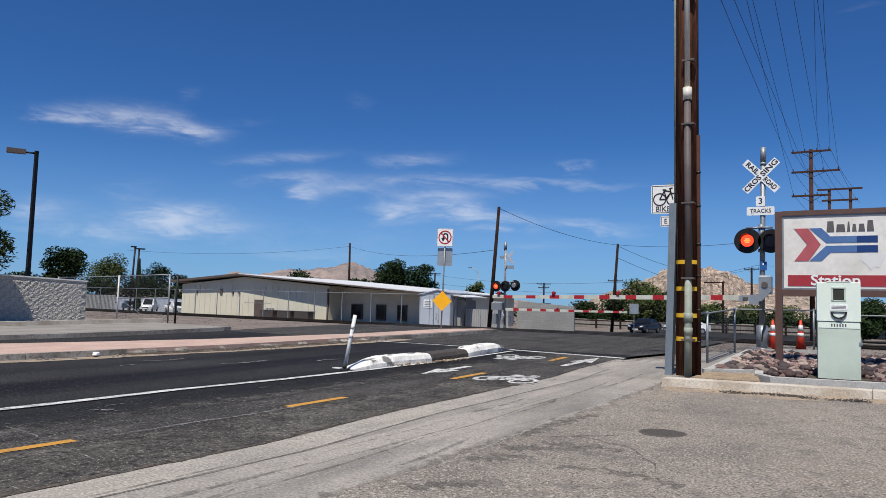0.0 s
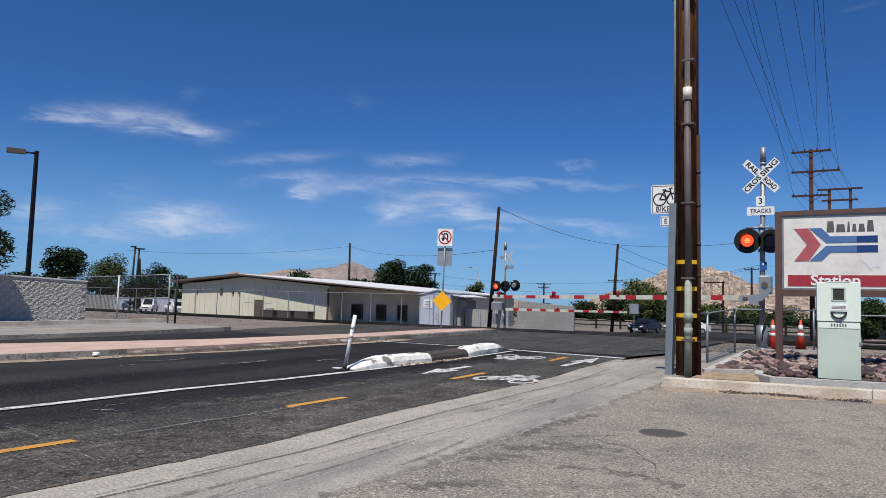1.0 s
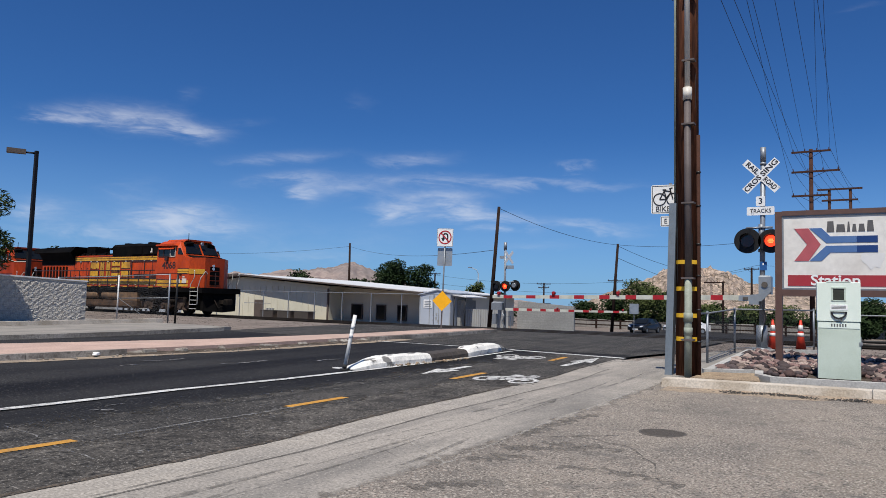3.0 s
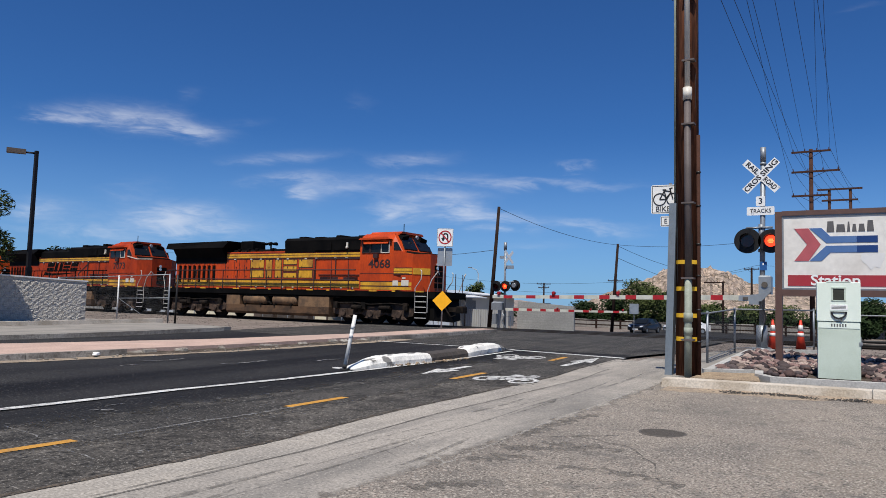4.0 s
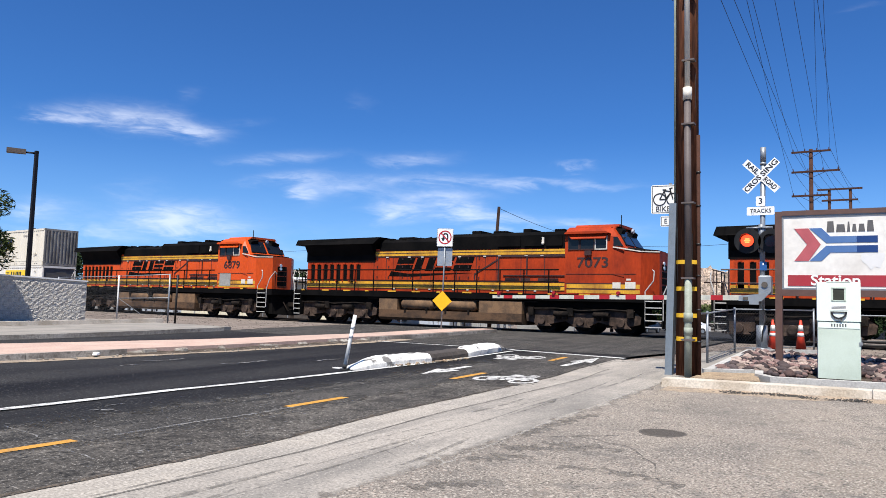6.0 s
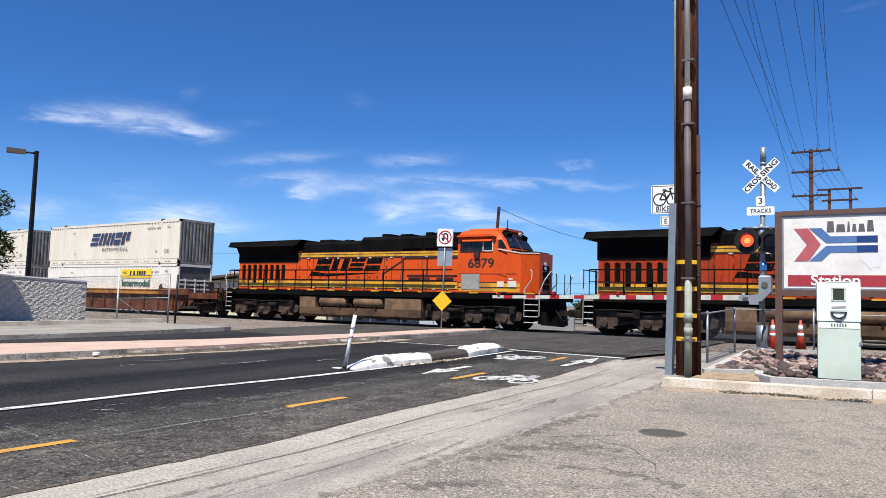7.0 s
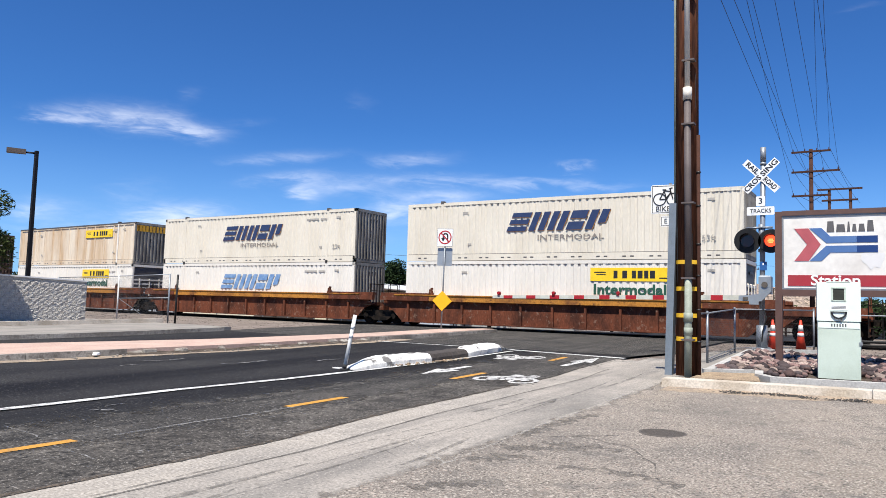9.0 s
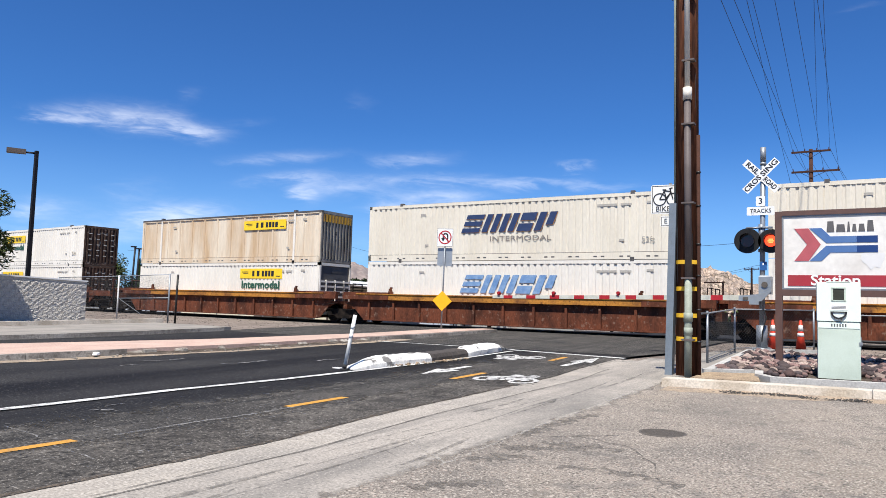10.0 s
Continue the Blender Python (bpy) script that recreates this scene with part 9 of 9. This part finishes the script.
def build_tree(x, y, h, w, seed, leaf="leaf", n=1500, low=0.25, size=0.32, z0=None, blobs=9, label="", name="tree", slim=1.0):
    random.seed(seed)
    z0 = zg(y) - 0.06 if z0 is None else z0
    ob = thing(name, pose(x, y, z0), label or "leafy dark green tree with an uneven crown", "tree")
    s = Shape()
    th = h * low
    r = 0.05 * h * 0.5
    s.cyl((0, 0, -0.2), (0.1, 0, th), r, r * 0.75, 10)
    cl = []
    for i in range(blobs):
        a = 2 * math.pi * i / blobs + random.uniform(-0.4, 0.4)
        rad = random.uniform(0.25, 0.72) * w / 2
        zc = random.uniform(low + 0.10, 0.88) * h
        rad *= 1.0 - 0.45 * max(0, (zc / h - 0.55) / 0.45)
        c = Vector((rad * math.cos(a), rad * math.sin(a), zc))
        cl.append((c, random.uniform(0.20, 0.34) * w * 0.85))
        mid = Vector((c.x * 0.45, c.y * 0.45, th + (zc - th) * 0.45))
        s.cyl((0.08, 0, th * 0.9), tuple(mid), r * 0.5, r * 0.3, 6)
        s.cyl(tuple(mid), tuple(c), r * 0.3, r * 0.1, 5)
    cl.append((Vector((0, 0, h * 0.72)), w * 0.26))
    part("trunk", s, "bark", ob)
    bm = bmesh.new()
    for i in range(int(n * 2.2)):
        c, cr = random.choice(cl)
        d = Vector((random.gauss(0, 1), random.gauss(0, 1), random.gauss(0, 1))).normalized() * cr * (random.random() ** 0.4)
        d.z *= 0.75
        p = c + d
        u = Vector((random.uniform(-1, 1), random.uniform(-1, 1), random.uniform(-0.6, 0.6))).normalized() * size * random.uniform(0.5, 1.2)
        v = u.orthogonal().normalized() * size * random.uniform(0.25, 0.6) * slim
        q = [p - u, p + v, p + u, p - v]
        bm.faces.new([bm.verts.new(k) for k in q])
    part("crown", bm, leaf, ob, kind="stuff")
    return ob


def ridge(name, az0, az1, dist, base, heights, material, label, seed, rough=0.12, depth=0.5):
    """A mountain range as a draped sheet; heights: (azimuth, slope) pairs of its skyline."""
    noise.seed_set(seed)
    bm = bmesh.new()
    nA, nD = 200, 40
    V = []
    for j in range(nD + 1):
        row = []
        f = j / nD
        for i in range(nA + 1):
            az = az0 + (az1 - az0) * i / nA
            sky = float(np.interp(az, [a for a, e in heights], [e for a, e in heights]))
            d = dist * (1 + depth * (f - 0.6))
            prof = math.sin(min(1.0, f / 0.6) * math.pi / 2) ** 1.3 if f < 0.6 else math.cos((f - 0.6) / 0.4 * math.pi / 2)
            top = sky * dist
            q = Vector((az * 40, f * 7, seed))
            nz = noise.noise(q) * 0.5 + noise.noise(q * 2.7) * 0.28 + noise.noise(q * 7.1) * 0.18 + noise.noise(q * 17) * 0.12
            z = base + top * max(0.0, prof * (1 + rough * nz) + rough * 0.5 * nz * (1 - prof) * prof * 4)
            row.append(bm.verts.new((d * math.sin(az), d * math.cos(az), z)))
        V.append(row)
    for a, b in zip(V, V[1:]):
        for i in range(nA):
            f = bm.faces.new((a[i], a[i + 1], b[i + 1], b[i]))
            f.smooth = dist > 800
    ob = part(name, bm, material, kind="structure")
    return tagged(ob, label, "mountain")


def wooden_pole(x, y, z0, top, r=0.14, label="plain dark wooden utility pole", arms=(), wood="wood_far"):
    """top: the point of its head; arms: (height below the head, half length left, half length right)."""
    ob = thing("utility_pole", pose(x, y, z0), label, "utility pole", "wooden poles beyond the crossing")
    t = Vector(top) - Vector((x, y, z0))
    s = Shape().cyl((0, 0, -0.2), tuple(t), r, r * 0.7, 10)
    part("shaft", s, wood, ob)
    for dz, l, rr in arms:
        s = Shape()
        s.box(t.x - l, t.x + rr, t.y - 0.16, t.y - 0.04, t.z - dz - 0.07, t.z - dz + 0.07)
        a = part("crossarm", s, wood, ob)
        s = Shape()
        k = 0
        while k < 4:
            xx = t.x - l + 0.12 + (l + rr - 0.24) * k / 3
            s.cyl((xx, t.y - 0.1, t.z - dz + 0.07), (xx, t.y - 0.1, t.z - dz + 0.25), 0.045, 0.03, 6)
            k += 1
        part("insulators", s, "brown_conduit", a)
        s = Shape()
        s.tube([(t.x - l * 0.55, t.y - 0.17, t.z - dz - 0.05), (t.x, t.y - 0.15, t.z - dz - 0.5), (t.x + rr * 0.55, t.y - 0.17, t.z - dz - 0.05)], 0.02, 4)
        part("brace", s, "black_metal", a)
    return ob


def cable(points, sag, r=0.012, label="thin black overhead cable"):
    s = Shape()
    for a, b in zip(points, points[1:]):
        a, b = Vector(a), Vector(b)
        pts = []
        for i in range(17):
            f = i / 16
            p = a.lerp(b, f)
            p.z -= sag * 4 * f * (1 - f)
            pts.append(tuple(p))
        s.tube(pts, r, 4)
    ob = part("overhead_cable", s, "rubber")
    return tagged(ob, label, "cable", "overhead cables")


build_office()
build_sheds()
build_car(pose(-22.3, 76.8, zg(76.8), 0, 0, -8), "car_paint", "dark blue sedan waiting on the road beyond the rails", 1.50)
build_car(pose(-18.9, 80.5, zg(80), 0, 0, -60), "car_white", "white car half hidden beyond the crossing", 1.35)
for cx, cy, rz, pt, lb, tl in ((-98.2, 70.0, 70, "car_paint", "dark car parked in the yard", 1.45), (-95.4, 71.0, 40, "car_white", "white van parked in the yard", 1.85), (-90.9, 72.2, 75, "car_white", "white pickup parked in the yard", 1.6)):
    build_car(pose(cx, cy, zg(cy), 0, 0, rz), pt, lb, tl)
# poles
wooden_pole(-26.25, 49.5, -0.55, (-25.75, 49.75, 8.7), 0.17)
wooden_pole(-23.96, 71.1, -1.25, (-23.45, 71.25, 7.6), 0.17)
wooden_pole(-69.0, 85.6, -1.3, (-69.15, 85.55, 9.8), 0.20)
wooden_pole(-5.27, 61.8, -0.9, (-5.27, 61.8, 13.75), 0.19, "tall brown utility pole with three crossarms", ((0.2, 1.35, 1.35), (1.75, 1.35, 1.95), (3.6, 1.35, 1.35)), "brown_conduit")
hp = thing("utility_pole", pose(-4.62, 84.9, -1.3), "brown two-post utility frame with double crossarms", "utility pole")
for dx in (-0.95, 0.97):
    s = Shape().cyl((dx, 0, 0), (dx, 0, 15.4), 0.17, 0.14, 8)
    part("shaft", s, "brown_conduit", hp)
for z, l in ((15.35, 2.05), (14.2, 1.65)):
    s = Shape().box(-l, l, -0.2, -0.05, z - 0.09, z + 0.09)
    part("crossarm", s, "brown_conduit", hp)
wooden_pole(-18.3, 118.6, -1.3, (-18.3, 118.6, 7.9), 0.2, "far wooden pole with a short crossarm", ((0.25, 1.1, 1.1),))
wooden_pole(-16.7, 88.4, -1.3, (-16.7, 88.4, 4.6), 0.16, "short brown post with a bracket arm", ((0.15, 2.1, 0.2),))
wooden_pole(-56.4, 128.1, -1.3, (-56.4, 128.1, 5.6), 0.2, "far wooden pole with crossarms", ((0.2, 1.4, 1.4), (0.9, 1.1, 1.1)))
wooden_pole(-74.7, 118.4, -1.3, (-74.7, 118.4, 7.0), 0.2, "far wooden pole with crossarms", ((0.2, 1.3, 1.3), (2.2, 1.0, 1.0)))
wooden_pole(-36.5, 110.0, -1.3, (-36.5, 110.0, 5.6), 0.2, "far wooden pole with crossarms", ((0.2, 1.2, 1.2),))
for px, py, top in ((-53.1, 96.3, 5.9),):
    ob = thing("street_lamp", pose(px, py, -1.3), "pale curved-arm street lamp beyond the crossing", "street lamp")
    s = Shape().cyl((0, 0, 0), (0, 0, top + 1.3), 0.10, 0.07, 8)
    part("pole", s, "galv", ob)
    s = Shape().tube([(0, 0, top + 1.2), (-0.3, 0, top + 1.75), (-1.1, -0.2, top + 2.1)], 0.05, 6)
    part("arm", s, "galv", ob)
    s = Shape().box(-1.6, -1.0, -0.32, -0.1, top + 2.05, top + 2.18)
    part("head", s, "galv", ob)
for px, py, hh, left in ((-80.35, 57.0, 8.1, 1), (-81.75, 58.6, 8.0, 0)):
    ob = thing("street_lamp", pose(px, py, -1.0, 0, 3, 0), "dark twin-headed yard lamp far behind the fence", "street lamp", "yard lamps")
    s = Shape().cyl((0, 0, 0), (0, 0, hh), 0.13, 0.11, 8)
    part("pole", s, "dark_bronze", ob)
    s = Shape().box(-0.7, 0.1 if left else 1.0, -0.15, 0.15, hh - 0.05, hh + 0.12)
    part("heads", s, "dark_bronze", ob)
cy = thing("cypress", pose(-83.35, 60.2, -0.9), "narrow dark cypress tree", "tree")
s = Shape().cyl((0, 0, 0), (0, 0, 2.0), 0.1, 0.1, 6)
part("trunk", s, "bark", cy)
random.seed(2)
bm = bmesh.new()
for i in range(500):
    z = random.uniform(0.6, 6.6)
    rr = 0.42 * (1 - z / 6.9) ** 0.7 * math.sqrt(random.random())
    a = random.uniform(0, 6.28)
    p = Vector((rr * math.cos(a), rr * math.sin(a), z))
    u = Vector((random.uniform(-.1, .1), random.uniform(-.1, .1), 0.3))
    v = u.orthogonal().normalized() * 0.12
    bm.faces.new([bm.verts.new(k) for k in (p - u, p + v, p + u, p - v)])
part("crown", bm, "leaf", cy, kind="stuff")
# trees: far left group, behind the building, beyond the crossing
for x, y, h, w, sd, lf, n in ((-85.7, 51.5, 7.6, 6.6, 1, "leaf", 1500), (-88.0, 48.0, 4.8, 4.0, 2, "leaf", 600), (-115.9, 77.8, 9.4, 9.0, 3, "leaf_pale", 1300), (-112.0, 81.2, 5.9, 6.3, 4, "leaf", 700), (-113.0, 85.4, 8.5, 6.0, 5, "leaf", 1000), (-110.4, 88.9, 7.2, 4.6, 6, "leaf", 700),
                              (-92.0, 60.0, 4.0, 7.0, 26, "leaf", 700), (-58.3, 82.0, 8.5, 7.8, 7, "leaf", 1900), (-55.0, 83.5, 8.0, 6.4, 8, "leaf", 1500), (-62.7, 80.0, 6.2, 4.4, 9, "leaf", 800), (-69.2, 75.0, 6.9, 6.2, 10, "leaf", 900), (-50.0, 90.0, 6.0, 3.4, 11, "leaf_pale", 500), (-47.0, 92.0, 5.0, 4.0, 12, "leaf", 600), (-51.5, 88.0, 4.4, 3.6, 13, "leaf", 500),
                              (-28.5, 96.5, 6.3, 7.0, 14, "leaf_pale", 1600), (-25.0, 97.5, 5.6, 5.0, 15, "leaf_pale", 1000), (-33.0, 99.0, 4.0, 5.5, 16, "leaf", 900), (-38.0, 101.0, 3.2, 5.0, 27, "leaf", 700), (-20.5, 99.0, 3.4, 5.5, 17, "leaf_pale", 900), (-15.5, 99.0, 3.2, 5.0, 18, "leaf_pale", 800), (-11.0, 98.0, 3.2, 5.0, 19, "leaf_pale", 800), (-6.5, 96.0, 3.6, 5.0, 20, "leaf", 900), (-2.0, 92.0, 4.0, 5.0, 21, "leaf", 900), (2.5, 88.0, 4.2, 6.0, 22, "leaf", 900), (-2.2, 60.0, 2.8, 3.4, 23, "leaf", 700), (1.4, 58.0, 3.0, 4.0, 24, "leaf", 800)):
    build_tree(x, y, h, w, sd, lf, int(n * 1.8), low=0.06 if y > 86 or h < 5 else 0.24, size=0.21, blobs=14)
build_tree(-36.2, 16.75, 8.0, 4.6, 40, "leaf_pale", 5200, low=0.30, size=0.16, slim=0.5, blobs=15, label="tall feathery tree beside the block wall")
# added mostly out of view, dense enough to cast the shadow on the block wall
build_tree(-32.0, 14.9, 4.9, 3.0, 41, "leaf", 5200, low=0.42, size=0.15, slim=0.9, blobs=11, label="dense leafy tree added before the block wall to shade it")
# low pale wall and rails along the far road
for x, y, l, h, sd in ((-104, 82, 40, 5.2, 51), (-30, 101, 26, 2.6, 52), (-8, 97, 30, 2.7, 53), (-56, 92, 22, 2.4, 54)):
    hd = thing("hedge", pose(x, y, zg(y) - 0.1), "ragged dark green hedge of desert shrubs", "hedge", "far hedges")
    random.seed(sd)
    s = Shape()
    for i in range(9):
        xx = -l / 2 + l * (i + 0.5) / 9
        s.cyl((xx, 0, 0), (xx + 0.3, 0, h * 0.6), 0.06, 0.03, 5)
    part("stems", s, "bark", hd, kind="stuff")
    bm = bmesh.new()
    for i in range(3200):
        xx = random.uniform(-l / 2, l / 2)
        top = h * (0.55 + 0.45 * (0.5 + 0.5 * math.sin(xx * 1.1 + sd) * math.sin(xx * 0.37)))
        p = Vector((xx, random.gauss(0, 0.7), top * random.random() ** 0.6))
        u = Vector((random.uniform(-1, 1), random.uniform(-1, 1), random.uniform(-0.6, 0.6))).normalized() * 0.32 * random.uniform(0.5, 1.2)
        v = u.orthogonal().normalized() * 0.16
        bm.faces.new([bm.verts.new(k) for k in (p - u, p + v, p + u, p - v)])
    part("foliage", bm, "leaf", hd, kind="stuff")
ob = thing("stone_wall", pose(-19, 92, -1.3), "low pale stone wall along the far verge", "wall")
s = Shape()
random.seed(6)
x = -22.0
while x < 22:
    l = random.uniform(0.8, 1.6)
    s.box(x, x + l - 0.04, -0.2, 0.2, 0, random.uniform(0.85, 1.05), 0.05)
    x += l
part("stones", s, "concrete", ob)
ob = thing("rail_fence", pose(-19, 86, -1.3), "weathered three-rail timber fence along the far road", "fence")
for i in range(12):
    s = Shape().box(-18 + i * 3, -17.8 + i * 3, -0.1, 0.1, 0, 1.15)
    part("post", s, "wood_far", ob)
for z in (0.45, 0.95):
    s = Shape().box(-18, 15.2, -0.16, -0.1, z - 0.07, z + 0.07)
    part("rail", s, "wood_far", ob)
ob = thing("road_sign", pose(-22.6, 74.0, -1.25, 0, 0, 10), "back of a grey road sign beyond the crossing", "road sign")
s = Shape().cyl((0, 0, 0), (0, 0, 2.9), 0.04, 0.04, 6)
part("post", s, "galv", ob)
plate(ob, "panel", -0.45, 0.45, 1.9, 2.95, 0.05, "sign_back", -0.05)
# far ranges
ridge("mountain_range", -0.98, -0.40, 2300, -20, [(-0.98, 0.015), (-0.90, 0.022), (-0.86, 0.030), (-0.83, 0.043), (-0.80, 0.040), (-0.77, 0.047), (-0.74, 0.048), (-0.70, 0.054), (-0.675, 0.060), (-0.655, 0.054), (-0.63, 0.043), (-0.60, 0.034), (-0.56, 0.024), (-0.50, 0.020), (-0.45, 0.016), (-0.40, 0.012)], "mountain", "hazy pink-brown desert mountain range", 5, 0.18)
ridge("rocky_hill", -0.46, 0.14, 520, -4, [(-0.46, 0.001), (-0.41, 0.004), (-0.379, 0.009), (-0.342, 0.024), (-0.313, 0.035), (-0.284, 0.047), (-0.255, 0.058), (-0.214, 0.062), (-0.18, 0.056), (-0.153, 0.044), (-0.12, 0.036), (-0.08, 0.030), (0.0, 0.022), (0.14, 0.010)], "hill", "sunlit tan boulder-strewn hill", 9, 0.34, 0.6)
# wires: lines overhead towards the tall pole, and service cables
arms = [(-6.52, 61.6, 13.7), (-5.7, 61.6, 13.75), (-4.8, 61.6, 13.75), (-3.97, 61.6, 13.7), (-6.5, 61.6, 12.15), (-5.6, 61.6, 12.15), (-4.4, 61.6, 12.15), (-3.4, 61.6, 12.15), (-6.5, 61.6, 10.3)]
over = [(-4.20, 27.4, 12.5), (-3.55, 28.2, 12.6), (-2.30, 28.7, 12.5), (-2.02, 28.9, 12.5), (-5.2, 27.2, 12.45), (-4.8, 27.4, 12.5), (-2.93, 28.4, 12.5), (-2.2, 28.8, 12.5), (-4.4, 27.6, 12.5)]
for a, b in zip(arms, over):
    a, b = Vector(a), Vector(b)
    f = (15.35 - b.y) / (b.y - a.y)
    c = b + (b - a) * f
    c.z = 15.05
    cable([a, b, c], 0.05, 0.011)
    cable([a, a + Vector((0.6 if a.x > -5 else 0.3, 23.2, 0.4))], 0.3, 0.012)
cable([(-25.75, 49.7, 8.6), (-23.45, 71.2, 7.5)], 0.5, 0.02)
cable([(-23.45, 71.2, 7.4), (-18.3, 118.6, 7.7)], 1.6, 0.02)
cable([(-23.45, 71.2, 7.5), (-2.0, 58.0, 7.4)], 0.7, 0.02)
cable([(-23.45, 71.2, 6.2), (-16.7, 88.4, 3.0)], 0.3, 0.02)
cable([(-74.7, 118.4, 6.6), (-36.5, 110.0, 5.2), (-16.0, 108.0, 7.6), (10, 108, 9.0)], 0.8, 0.025)
cable([(-74.7, 118.4, 5.0), (-36.5, 110.0, 3.4), (10, 108, 4.4)], 0.5, 0.025)
cable([(-69.1, 85.5, 9.3), (-100, 70, 8.0)], 0.8, 0.02)
cable([(-69.1, 85.5, 9.3), (-25.8, 49.7, 5.4)], 0.9, 0.02)


# ---- moving things ----
def rolling(thing_ob, x9, z=0.0, base=8.0):
    """Rows along the track for a vehicle whose own origin stands at x9 at nine seconds."""
    rows = []
    for i in range(21):
        t = i * 0.5
        x = x9 + SPEED * (t - 9)
        a, b = x, x - base
        ang = math.degrees(math.atan2(track_y(a) - track_y(b), base))
        if base < 0:
            ang = math.degrees(math.atan2(track_y(b) - track_y(a), -base))
        rows.append((t, pose(x, track_y(x), z, 0, 0, ang)))
    walk(thing_ob, rows)


def spin(wheel, r):
    """Key a wheelset's turning, step by step."""
    x, _, z = wheel.location
    per = math.degrees(SPEED / r) / FPS
    walk(wheel, [(i / FPS, pose(x, 0, z, 0, (per * i) % 360, 0)) for i in range(0, 301)])


# times at which the lit lamp changes, and which of the pair is lit first
SWITCH = [0.13, 0.73, 1.33, 1.93, 2.46, 3.10, 3.70, 4.30, 4.90, 5.50, 6.10, 6.70, 7.30, 7.90, 8.48, 9.06, 9.68]


def flash(bulb, place, first):
    """Push the glowing disc out of its housing while its lamp is lit."""
    x, y, z, face = place
    out, back = pose(x, y + face * 0.016, z), pose(x, y - face * 0.035, z)
    lit = first == 0
    rows = [(0.0, out if lit else back)]
    for t in SWITCH:
        rows.append((t - 1 / FPS, out if lit else back))
        lit = not lit
        rows.append((t, out if lit else back))
    rows.append((10.0, out if lit else back))
    walk(bulb, rows)


def motions():
    for k, (ob, wheels) in LOCOS.items():
        rolling(ob, X_AT_NINE[k], 0.0, -18.0)
        for w in wheels:
            spin(w, 0.53)
    for x9, ob, wheels in WELLS:
        rolling(ob, x9, 0.0, 16.0)
        for w in wheels:
            spin(w, 0.46)
    for x9, z, ob in BOXES:
        rolling(ob, x9, z, 16.0)
    for (bulb, place), first in BULBS:
        flash(bulb, place, first)


motions()
